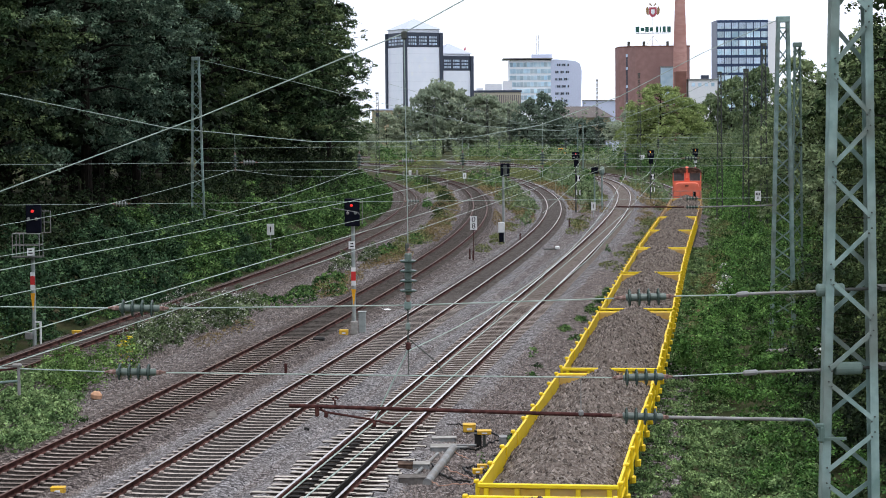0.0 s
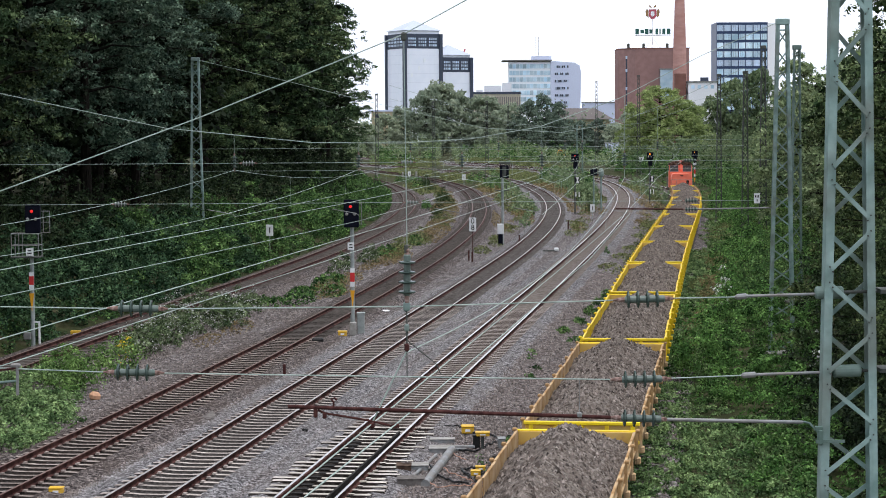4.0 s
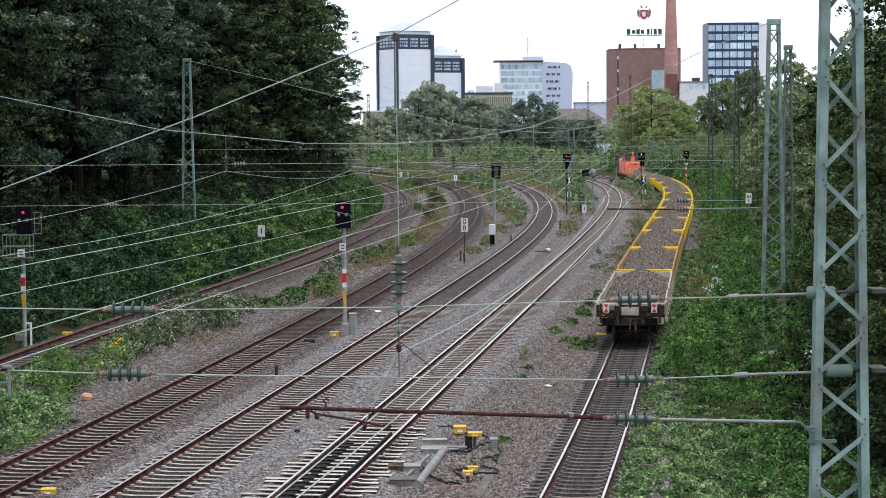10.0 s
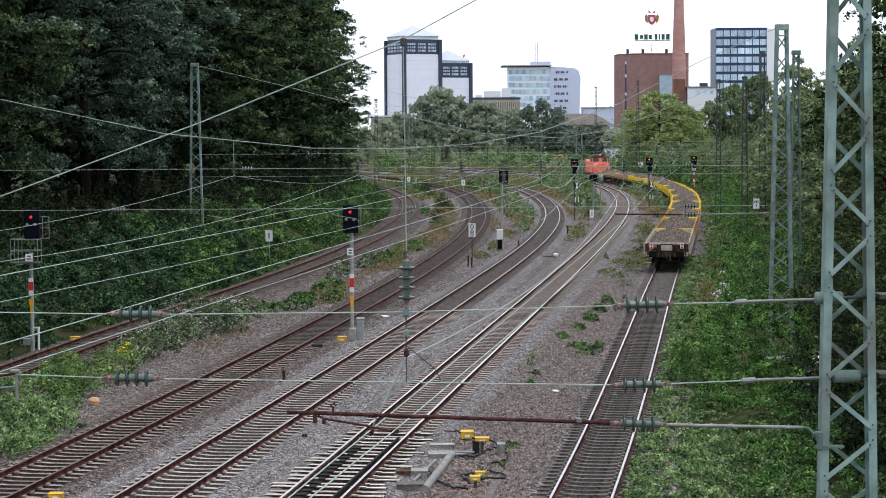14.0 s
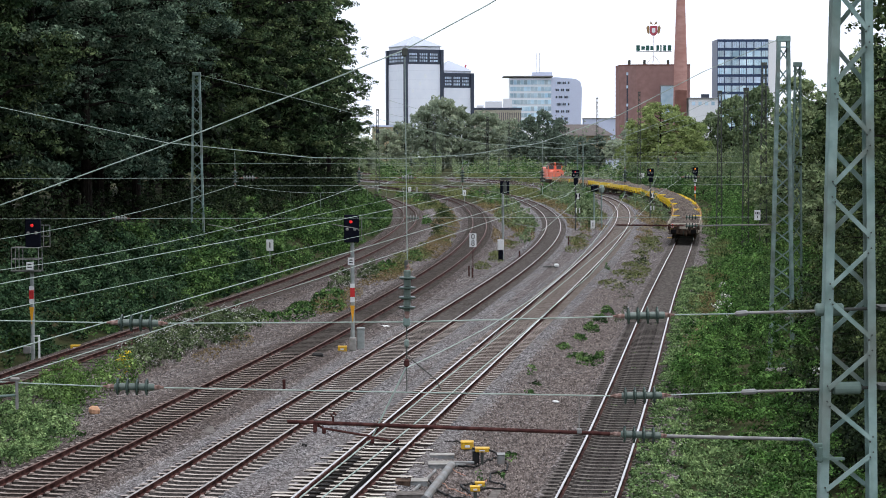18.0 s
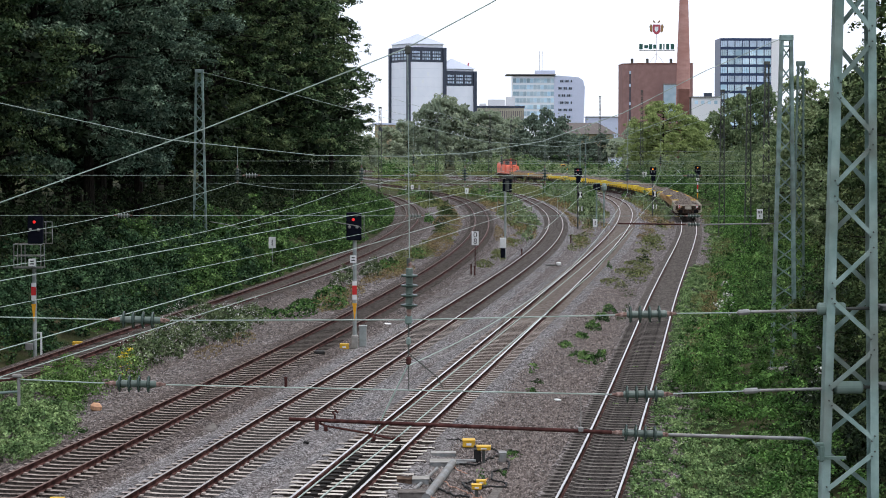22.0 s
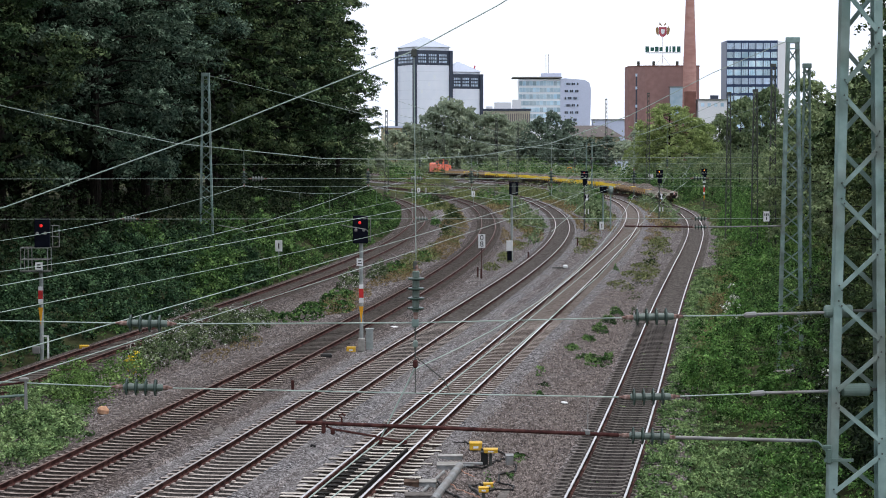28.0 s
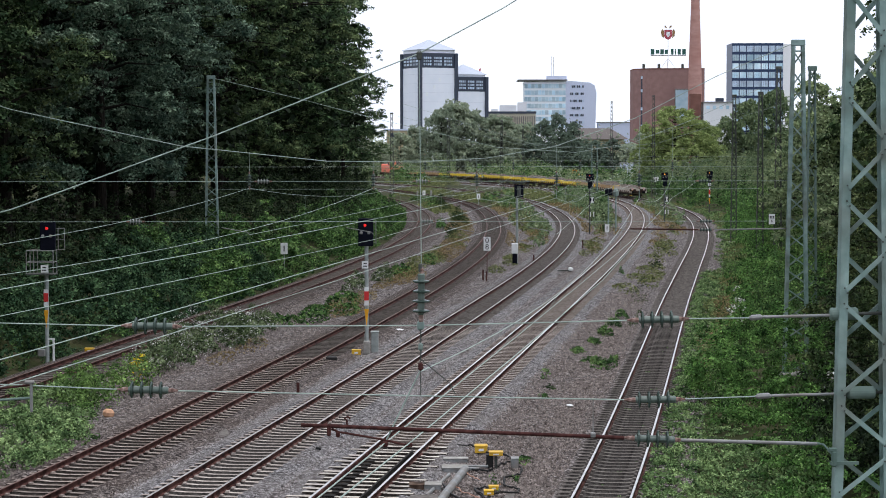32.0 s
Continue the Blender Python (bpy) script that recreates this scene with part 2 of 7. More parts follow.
M_LEAF_YELLOW = leafy("yellow_green_leaves", (0.155, 0.215, 0.08), (0.22, 0.285, 0.11), (0.30, 0.37, 0.155), 0.4, 0.1, 0.35)
M_BRAMBLE = leafy("bramble_leaves", (0.014, 0.036, 0.012), (0.055, 0.115, 0.036), (0.16, 0.26, 0.085), 0.2, 0.0, 0.6)
# ivy green deepened by the shade of the overhanging trees
M_IVY = leafy("dark_ivy_leaves", (0.008, 0.02, 0.010), (0.03, 0.066, 0.032), (0.09, 0.155, 0.072), 0.1, 0.0, 0.55)
M_SHRUB = leafy("grey_green_shrub_leaves", (0.028, 0.05, 0.022), (0.085, 0.12, 0.056), (0.19, 0.235, 0.13), 0.2)
M_CREEP = leafy("creeping_plant_leaves", (0.034, 0.066, 0.026), (0.125, 0.2, 0.08), (0.26, 0.36, 0.155), 0.2, 0.0, 0.6, 1.7)
M_GRASS = leafy("grass_blades", (0.08, 0.105, 0.04), (0.13, 0.15, 0.06), (0.21, 0.21, 0.095))
M_STRAW = leafy("dry_stalks", (0.14, 0.10, 0.045), (0.20, 0.15, 0.075), (0.26, 0.21, 0.12))
M_YELLOW_FLOWER = leafy("yellow_petals", (0.5, 0.38, 0.02), (0.6, 0.46, 0.03), (0.65, 0.5, 0.04), 0.2)
M_LEAF_FOREST = leafy("grey_green_forest_leaves", (0.024, 0.05, 0.034), (0.085, 0.138, 0.092), (0.21, 0.278, 0.195), 0.1, 0.2, 0.5)
M_FLOWER = leafy("whitish_seed_heads", (0.32, 0.33, 0.30), (0.46, 0.47, 0.44), (0.62, 0.62, 0.59), 0.2)

# ---- mesh helpers ----


class Geo:
    """Gathers vertices and faces for one mesh."""

    def __init__(self):
        self.v, self.f = [], []

    def add(self, v, f):
        k = len(self.v)
        self.v.extend(v)
        self.f.extend(tuple(i + k for i in q) for q in f)
        return self

    def box(self, cx, cy, cz, sx, sy, sz, m=None, c=0.0):
        """A box by centre and size; c chamfers its edges."""
        x, y, z = sx / 2, sy / 2, sz / 2
        if not c:
            v = [(i * x, j * y, k * z) for k in (-1, 1) for j in (-1, 1) for i in (-1, 1)]
            f = [(0, 2, 3, 1), (4, 5, 7, 6), (0, 1, 5, 4), (2, 6, 7, 3), (0, 4, 6, 2), (1, 3, 7, 5)]
        else:
            c = min(c, x * 0.9, y * 0.9, z * 0.9)
            v, at = [], {}
            for i in (-1, 1):
                for j in (-1, 1):
                    for k in (-1, 1):
                        for a, p in enumerate(((i * x, j * (y - c), k * (z - c)), (i * (x - c), j * y, k * (z - c)), (i * (x - c), j * (y - c), k * z))):
                            at[i, j, k, a] = len(v)
                            v.append(p)
            f = []
            for s in (-1, 1):
                f.append([at[s, j, k, 0] for j, k in ((-1, -1), (1, -1), (1, 1), (-1, 1))][::s])
                f.append([at[i, s, k, 1] for i, k in ((-1, -1), (1, -1), (1, 1), (-1, 1))][::-s])
                f.append([at[i, j, s, 2] for i, j in ((-1, -1), (1, -1), (1, 1), (-1, 1))][::s])
                for r in (-1, 1):
                    f.append([at[s, r, -1, 0], at[s, r, -1, 1], at[s, r, 1, 1], at[s, r, 1, 0]][::-s * r])
                    f.append([at[s, -1, r, 0], at[s, -1, r, 2], at[s, 1, r, 2], at[s, 1, r, 0]][::s * r])
                    f.append([at[-1, s, r, 1], at[-1, s, r, 2], at[1, s, r, 2], at[1, s, r, 1]][::-s * r])
                    for q in (-1, 1):
                        f.append([at[s, r, q, 0], at[s, r, q, 1], at[s, r, q, 2]][::s * r * q])
        o = Vector((cx, cy, cz))
        v = [tuple((m @ (Vector(p) + o)) if m else (Vector(p) + o)) for p in v]
        return self.add(v, f)

    def tube(self, pts, r, n=8, caps=True):
        """A round tube along points; r is one radius or one a point."""
        pts = [Vector(p) for p in pts]
        rs = r if isinstance(r, (list, tuple)) else [r] * len(pts)
        v, f = [], []
        for i, p in enumerate(pts):
            d = (pts[min(i + 1, len(pts) - 1)] - pts[max(i - 1, 0)]).normalized()
            a = d.cross(Vector((0, 0, 1)) if abs(d.z) < 0.95 else Vector((1, 0, 0))).normalized()
            b = d.cross(a)
            for k in range(n):
                w = 2 * math.pi * k / n
                v.append(tuple(p + (a * math.cos(w) + b * math.sin(w)) * rs[i]))
        for i in range(len(pts) - 1):
            for k in range(n):
                q = (k + 1) % n
                f.append((i * n + k, i * n + q, (i + 1) * n + q, (i + 1) * n + k))
        if caps:
            f.append(tuple(range(n))[::-1])
            f.append(tuple((len(pts) - 1) * n + k for k in range(n)))
        return self.add(v, f)

    def lathe(self, rz, n=12, m=None):
        """Turned about z from rows of radius, height."""
        v, f = [], []
        for r, z in rz:
            for k in range(n):
                w = 2 * math.pi * k / n
                p = Vector((r * math.cos(w), r * math.sin(w), z))
                v.append(tuple(m @ p if m else p))
        for i in range(len(rz) - 1):
            for k in range(n):
                q = (k + 1) % n
                f.append((i * n + k, i * n + q, (i + 1) * n + q, (i + 1) * n + k))
        f.append(tuple(range(n))[::-1])
        f.append(tuple((len(rz) - 1) * n + k for k in range(n)))
        return self.add(v, f)

    def prism(self, poly, z0, z1, m=None):
        """A polygon in x, y carried from z0 to z1."""
        n = len(poly)
        v = [Vector((x, y, z)) for z in (z0, z1) for x, y in poly]
        f = [tuple(range(n))[::-1], tuple(range(n, 2 * n))] + [(i, (i + 1) % n, n + (i + 1) % n, n + i) for i in range(n)]
        return self.add([tuple(m @ p if m else p) for p in v], f)


def mesh_of(name, g, material, smooth=False):
    me = bpy.data.meshes.new(name)
    me.from_pydata(g.v, [], g.f)
    me.materials.append(material)
    if smooth:
        me.polygons.foreach_set("use_smooth", [True] * len(me.polygons))
    me.update()
    return me


def part(name, g, material, parent=None, label="", smooth=False, at=None):
    """ONE mesh object, under a thing or under a part; g may be a mesh that pieces share."""
    me = g if isinstance(g, bpy.types.Mesh) else mesh_of(name, g, material, smooth)
    ob = new(name, me)
    if parent:
        ob.parent = parent
    if at is not None:
        ob.matrix_basis = at if isinstance(at, Matrix) else Matrix.Translation(at)
    if label:
        tagged(ob, label)
    return ob


def thing(name, label, category, group="", at=None, kind=""):
    ob = tagged(new(name), label, category, group, kind)
    if at is not None:
        ob.matrix_basis = at if isinstance(at, Matrix) else Matrix.Translation(at)
    return ob


# ---- the lines of the tracks (x, y) ----
LINES = {}
LINES[0] = [(-21.0, 40), (-18.9, 60), (-17.05, 75), (-15.43, 90), (-13.5, 105), (-11.5, 120), (-9.7, 135), (-8.06, 150), (-5.56, 180), (-4.05, 210),
        (-3.53, 240), (-4.15, 270), (-5.94, 300), (-8.6, 330), (-12.5, 360), (-19, 395)]
LINES[1] = [(-15.5, 25), (-12.55, 45), (-10.36, 60), (-8.33, 75), (-6.41, 90), (-4.58, 105), (-2.85, 120), (0.17, 150), (2.46, 180), (3.9, 210),
        (4.56, 240), (4.53, 270), (3.7, 300), (1.5, 330), (-2.2, 360), (-9.4, 405), (-20, 450)]
LINES[2] = [(-11.1, 25), (-8.29, 45), (-6.16, 60), (-4.09, 75), (-2.05, 90), (-0.02, 105), (1.97, 120), (5.76, 150), (9.02, 180), (11.5, 210),
        (13.08, 240), (13.75, 270), (13.57, 300), (12.6, 330), (10.5, 360), (4, 410), (-6, 455), (-20, 500)]
LINES[3] = [(-6.9, 25), (-4.04, 45), (-1.95, 60), (0.14, 75), (2.24, 90), (4.34, 105), (6.43, 120), (10.54, 150), (14.48, 180), (18.13, 210),
        (21.34, 240), (23.95, 270), (25.74, 300), (26.5, 330), (25.8, 360), (21.5, 410), (13.5, 455), (2, 500)]
LINES[4] = [(-17.0, -90), (-0.3, 25), (2.65, 45), (4.84, 60), (6.89, 75), (8.89, 90), (10.88, 105), (12.9, 120), (17.06, 150), (21.24, 180), (25.15, 210),
        (28.4, 240), (30.7, 270), (31.9, 300), (31.7, 330), (30.5, 360), (28.2, 385), (26.3, 401), (24, 421), (21.2, 441), (17.9, 460), (14, 480),
        (9.7, 500), (4.8, 519), (-0.6, 538), (-6.5, 557), (-13, 576), (-20, 595), (-46, 660)]


class Line:
    """A smooth curve through its points, by its length."""

    def __init__(self, pts, step=1.0):
        p = [np.array(q, float) for q in pts]
        p = [2 * p[0] - p[1]] + p + [2 * p[-1] - p[-2]]
        out = []
        for a, b, c, d in zip(p, p[1:], p[2:], p[3:]):
            n = max(2, int(np.linalg.norm(c - b) / step))
            for i in range(n):
                ta, tb, tc = (max(1e-6, np.linalg.norm(v - u) ** 0.5) for u, v in ((a, b), (b, c), (c, d)))
                m1 = tb * ((b - a) / ta - (c - a) / (ta + tb) + (c - b) / tb)
                m2 = tb * ((c - b) / tb - (d - b) / (tb + tc) + (d - c) / tc)
                t = i / n
                out.append((2 * t ** 3 - 3 * t ** 2 + 1) * b + (t ** 3 - 2 * t ** 2 + t) * m1 + (3 * t ** 2 - 2 * t ** 3) * c + (t ** 3 - t ** 2) * m2)
        out.append(p[-2])
        self.p = np.array(out)
        for _ in range(12):
            self.p[1:-1] = (self.p[:-2] + self.p[2:] + 2 * self.p[1:-1]) / 4
        self.s = np.concatenate([[0], np.cumsum(np.linalg.norm(np.diff(self.p, axis=0), axis=1))])

    def at(self, s):
        return np.array([np.interp(s, self.s, self.p[:, 0]), np.interp(s, self.s, self.p[:, 1])])

    def way(self, s):
        d = self.at(min(s + 0.5, self.s[-1])) - self.at(max(s - 0.5, 0))
        return d / np.linalg.norm(d)

    def side(self, s, off):
        """The point off metres to the right."""
        d = self.way(s)
        return self.at(s) + off * np.array([d[1], -d[0]])

    def s_of_y(self, y):
        i = int(np.argmax(self.p[:, 1] >= y))
        return float(self.s[i])

    def x_of_y(self, y):
        k = int(np.argmax(self.p[:, 1]))
        return np.interp(y, self.p[:k + 1, 1], self.p[:k + 1, 0])


TRACK = {k: Line(v) for k, v in LINES.items()}

# ---- ground ----


def rise(x, y):
    """Height of the ground: the level formation, the bank on the forest side and the low slope on the other."""
    z = -0.42
    d = TRACK[0].x_of_y(y) - x
    k = min(1.0, max(0.0, (470 - y) / 120)) * min(1.0, max(0.0, (y + 20) / 40))
    if d > 2.6:
        z += k * min(4.2, 0.52 * (d - 2.6) + 0.25 * noise.noise(Vector((x * 0.25, y * 0.25, 1))))
    e = x - TRACK[4].x_of_y(min(y, 330))
    if e > 4:
        z += k * min(2.2, 0.16 * (e - 4))
    mid = TRACK[1].x_of_y(y) - x
    if mid > 2.8 and d < -2.8 and y > 290:
        z += 0.1 * min(1, mid - 2.8, -d - 2.8)
    return z + 0.06 * noise.noise(Vector((x * 0.5, y * 0.5, 7)))


def grid(xs, ys, fn):
    g = Geo()
    nx = len(xs)
    g.v = [(x, y, fn(x, y)) for y in ys for x in xs]
    g.f = [(j * nx + i, j * nx + i + 1, (j + 1) * nx + i + 1, (j + 1) * nx + i) for j in range(len(ys) - 1) for i in range(nx - 1)]
    return g


GX = [-4000, -1200, -400, -160, -90, -60] + [-50 + 1.25 * i for i in range(89)] + [70, 100, 160, 400, 1200, 4000]
GY = [-4000, -1000, -200, -60, 0] + [20 + 2.5 * i for i in range(241)] + [680, 800, 1200, 2000, 4500]
tagged(part("ground", grid(GX, GY, rise), M_SOIL, smooth=True), "grassy soil beside the railway lines", "ground", kind="structure")


def strip(line, s0, s1, profile, step=2.0):
    """A band along a line, from rows of (offset, height)."""
    g = Geo()
    n = max(2, int((s1 - s0) / step)) + 1
    m = len(profile)
    for i in range(n):
        s = s0 + (s1 - s0) * i / (n - 1)
        d = line.way(s)
        c = line.at(s)
        g.v.extend((c[0] + o * d[1], c[1] - o * d[0], z) for o, z in profile)
    g.f = [(i * m + k + 1, i * m + k, (i + 1) * m + k, (i + 1) * m + k + 1) for i in range(n - 1) for k in range(m - 1)]
    return g


def between(a, oa, b, ob, y0, y1, z, nx=12, step=2.5):
    """Gravel between two lines."""
    g = Geo()
    n = int((y1 - y0) / step) + 1
    for j in range(n):
        y = y0 + (y1 - y0) * j / (n - 1)
        xa, xb = TRACK[a].x_of_y(y) + oa, TRACK[b].x_of_y(y) + ob
        for i in range(nx + 1):
            x = xa + (xb - xa) * i / nx
            e = 0.35 if i in (0, nx) else 0
            g.v.append((x, y, z - e + 0.05 * noise.noise(Vector((x * 0.7, y * 0.7, 3)))))
    g.f = [(j * (nx + 1) + i, j * (nx + 1) + i + 1, (j + 1) * (nx + 1) + i + 1, (j + 1) * (nx + 1) + i) for j in range(n - 1) for i in range(nx)]
    return g


tagged(part("gravel_formation", between(0, 1.5, 4, 2.4, 40, 290, -0.30, 30), M_BED_DARK), "weathered brown gravel between the railway lines", "gravel", kind="structure")

BED = {0: (M_BED_BROWN, M_SLEEPER_OLD, M_RAIL_TOP_RUST), 1: (M_BED_BROWN, M_SLEEPER_RUST, M_RAIL_TOP_RUST), 2: (M_BED_GREY, M_SLEEPER, M_RAIL_TOP_DULL),
       3: (M_BED_GREY, M_SLEEPER, M_RAIL_TOP), 4: (M_BED_DARK, M_SLEEPER_DARK, M_RAIL_TOP)}
RAIL = [(-0.075, -0.172), (-0.075, -0.16), (-0.012, -0.135), (-0.01, -0.05), (-0.036, -0.035), (-0.036, -0.008), (-0.026, 0.0), (0.026, 0.0),
        (0.036, -0.008), (0.036, -0.035), (0.01, -0.05), (0.012, -0.135), (0.075, -0.16), (0.075, -0.172)]


def rail_mesh(line, s0, s1, off, top):
    g = strip(line, s0, s1, [(off + a, b) for a, b in RAIL], 1.5)
    me = mesh_of("rail", g, M_RAIL_RUST)
    me.materials.append(top)
    m = len(RAIL) - 1
    me.polygons.foreach_set("material_index", [1 if i % m in (5, 6, 7) else 0 for i in range(len(me.polygons))])
    return me


def sleeper_geo():
    """A pre-stressed sleeper with a lower waist and sloping flanks."""
    g = Geo()
    rows = [(-1.3, 0.115, -0.186), (-1.15, 0.12, -0.178), (-0.55, 0.115, -0.172), (-0.25, 0.1, -0.19), (0.25, 0.1, -0.19), (0.55, 0.115, -0.172), (1.15, 0.12, -0.178), (1.3, 0.115, -0.186)]
    for x, w, z in rows:
        g.v.extend([(x, -w - 0.03, -0.4), (x, -w + 0.02, z), (x, w - 0.02, z), (x, w + 0.03, -0.4)])
    for i in range(len(rows) - 1):
        for k in range(3):
            g.f.append((i * 4 + k, i * 4 + k + 1, i * 4 + k + 5, i * 4 + k + 4)[::-1])
    g.f += [(0, 1, 2, 3), tuple(len(g.v) - 4 + k for k in (3, 2, 1, 0))]
    for sx in (-0.75, 0.75):
        for e in (-0.14, 0.14):
            g.box(sx + e, 0, -0.155, 0.09, 0.16, 0.05)
    return g


# flank colours hold the shade of the gaps between sleepers
M_FLANK = mat("gap_shaded_flank", [(0.012, 0.010, 0.009), (0.035, 0.029, 0.026), (0.06, 0.052, 0.046)], scale=14, rough=0.95, bump=0.5)
M_FLANK_GREY = mat("grey_gap_shaded_flank", [(0.028, 0.025, 0.024), (0.068, 0.06, 0.056), (0.115, 0.103, 0.096)], scale=14, rough=0.95, bump=0.5)
M_FLANK_TAN = mat("tan_gap_shaded_flank", [(0.045, 0.035, 0.03), (0.10, 0.08, 0.069), (0.155, 0.126, 0.11)], scale=14, rough=0.95, bump=0.5)
NAMES = {0: "rusty single track at the foot of the forest bank", 1: "brown rusty track on dark ballast", 2: "grey track on pale ballast with dull rails",
         3: "main track with polished rails on grey ballast", 4: "siding track with polished rails used by the ballast train"}
TRACK_OB = {}
for k, line in TRACK.items():
    bed, slp, top = BED[k]
    s0 = line.s_of_y(42 if k != 4 else -60)
    s1 = line.s[-1]
    ob = thing("track_%d" % (k + 1), NAMES[k], "railway track", kind="structure")
    TRACK_OB[k] = ob
    prof = [(-2.5, -0.5), (-1.8, -0.25), (-1.36, -0.188), (-1.22, -0.22), (-0.9, -0.235), (0.9, -0.235), (1.22, -0.22), (1.36, -0.188), (1.8, -0.25), (2.5, -0.5)]
    crib = M_CRIB_BROWN if k in (0, 1) else M_CRIB_TAN if k == 3 else M_CRIB_GREY
    for half in (prof[:4], prof[6:]):
        part("ballast_shoulder", strip(line, s0, s1, half), bed, ob)
    part("crib_ballast", strip(line, s0, s1, prof[3:7]), crib, ob)
    for off in (-0.753, 0.753):
        part("rail", rail_mesh(line, s0, s1, off, top), None, ob)
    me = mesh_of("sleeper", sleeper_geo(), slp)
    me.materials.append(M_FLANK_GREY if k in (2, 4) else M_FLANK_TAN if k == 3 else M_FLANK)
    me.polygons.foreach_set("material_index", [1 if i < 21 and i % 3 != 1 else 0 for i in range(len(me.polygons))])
    far = Geo()
    s, y_near = s0, {0: 78, 1: 90, 2: 105, 3: 105, 4: 105}[k]
    while s < s1:
        c, d = line.at(s), line.way(s)
        a = math.degrees(math.atan2(d[1], d[0])) - 90
        if c[1] < 42 or c[1] > 480:
            s += 0.6
            continue
        if k == 3 and c[1] < 62.5:
            pass
        elif c[1] < y_near:
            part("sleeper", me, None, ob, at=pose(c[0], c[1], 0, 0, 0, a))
        else:
            far.box(0, 0, -0.253, 2.6, 0.24, 0.13, pose(c[0], c[1], 0, 0, 0, a))
        s += 0.6
    tagged(part("far_sleepers", far, M_SLEEPER_OLD if k < 2 else M_SLEEPER_TAN if k == 3 else M_SLEEPER_DARK, ob), kind="stuff")


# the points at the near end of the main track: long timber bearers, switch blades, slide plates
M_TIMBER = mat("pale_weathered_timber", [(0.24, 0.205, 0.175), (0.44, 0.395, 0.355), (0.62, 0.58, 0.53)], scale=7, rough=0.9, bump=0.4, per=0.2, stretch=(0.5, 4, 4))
turnout = thing("railway_points", "set of points with long pale bearers and greased switch blades", "railway points")
main = TRACK[3]
sa, sb = main.s_of_y(43), main.s_of_y(62.4)
s = sa
i = 0
while s < sb:
    c, d = main.at(s), main.way(s)
    a = math.degrees(math.atan2(d[1], d[0])) - 90
    f = (sb - s) / (sb - sa)
    L = 2.7 + 0.75 * f
    g = Geo().box(0.13 * math.sin(i * 1.7) + 0.08 * math.sin(i * 3.1), 0, -0.25, L, 0.25, 0.16, c=0.02)
    for o in (-0.753, 0.753):
        g.box(o, 0, -0.162, 0.42, 0.17, 0.022)
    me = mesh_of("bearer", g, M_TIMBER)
    # faces that don't look up are painted dark, as the shade between bearers
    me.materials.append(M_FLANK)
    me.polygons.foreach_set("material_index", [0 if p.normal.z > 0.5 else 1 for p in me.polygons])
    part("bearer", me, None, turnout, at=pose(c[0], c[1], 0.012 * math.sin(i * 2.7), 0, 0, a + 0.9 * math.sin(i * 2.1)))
    s += 0.6
    i += 1


def blade(side):
    """A switch blade that lies at its stock rail at the tip and leaves it towards the heel."""
    g = Geo()
    n = 24
    s0, s1 = main.s_of_y(61.0), main.s_of_y(43)
    for j in range(n + 1):
        f = j / n
        s = s0 + (s1 - s0) * f
        off = side * (0.753 - 0.075) - 0.02 + (0.0 if side < 0 else -0.09 - 0.10 * f)
        for o, z in ((-0.035, -0.16), (-0.03, -0.01), (0.03, -0.01), (0.035, -0.16)):
            p = main.side(s, off + o)
            g.v.append((p[0], p[1], z))
    for j in range(n):
        g.f += [(j * 4 + k, j * 4 + k + 1, j * 4 + k + 5, j * 4 + k + 4) for k in range(3)]
    return g


M_GREASE = mat("greasy_black_steel", [(0.010, 0.009, 0.008), (0.024, 0.021, 0.019)], scale=5, rough=0.8, spec=0.15)
for sd in (-1, 1):
    part("switch_blade", blade(sd), M_RAIL_RUST if sd < 0 else M_GREASE, turnout, "rusty switch blade" if sd < 0 else "greased black switch blade")
GREASED = mesh_of("slide_plate", Geo().box(0, 0, -0.158, 0.32, 0.24, 0.03, c=0.008), M_GREASE)
GREASED_SMALL = mesh_of("slide_plate", Geo().box(0, 0, -0.158, 0.3, 0.2, 0.03, c=0.008), M_GREASE)
s = sa
while s < main.s_of_y(59.6):
    d = main.way(s)
    a = math.degrees(math.atan2(d[1], d[0])) - 90
    for off, me in ((-0.5, GREASED), (0.55, GREASED_SMALL)):
        p = main.side(s, off)
        part("slide_plate", me, None, turnout, "black greased slide plate", at=pose(p[0], p[1], 0, 0, 0, a))
    s += 0.6

# ---- the ballast train ----
M_LUMP = mat("loose_spoil_lumps", [(0.085, 0.066, 0.056), (0.25, 0.215, 0.192)], scale=6, rough=0.95, per=0.7, per_kind="island")
M_CAB_PANE = solid("dim_cab_glass", (0.075, 0.09, 0.095), 0.1, 0.15)
M_BOX_Y = solid("yellow_chain_paint", (0.6, 0.4, 0.03), 0.6, 0.15)
WAGON_PITCH = 19.9


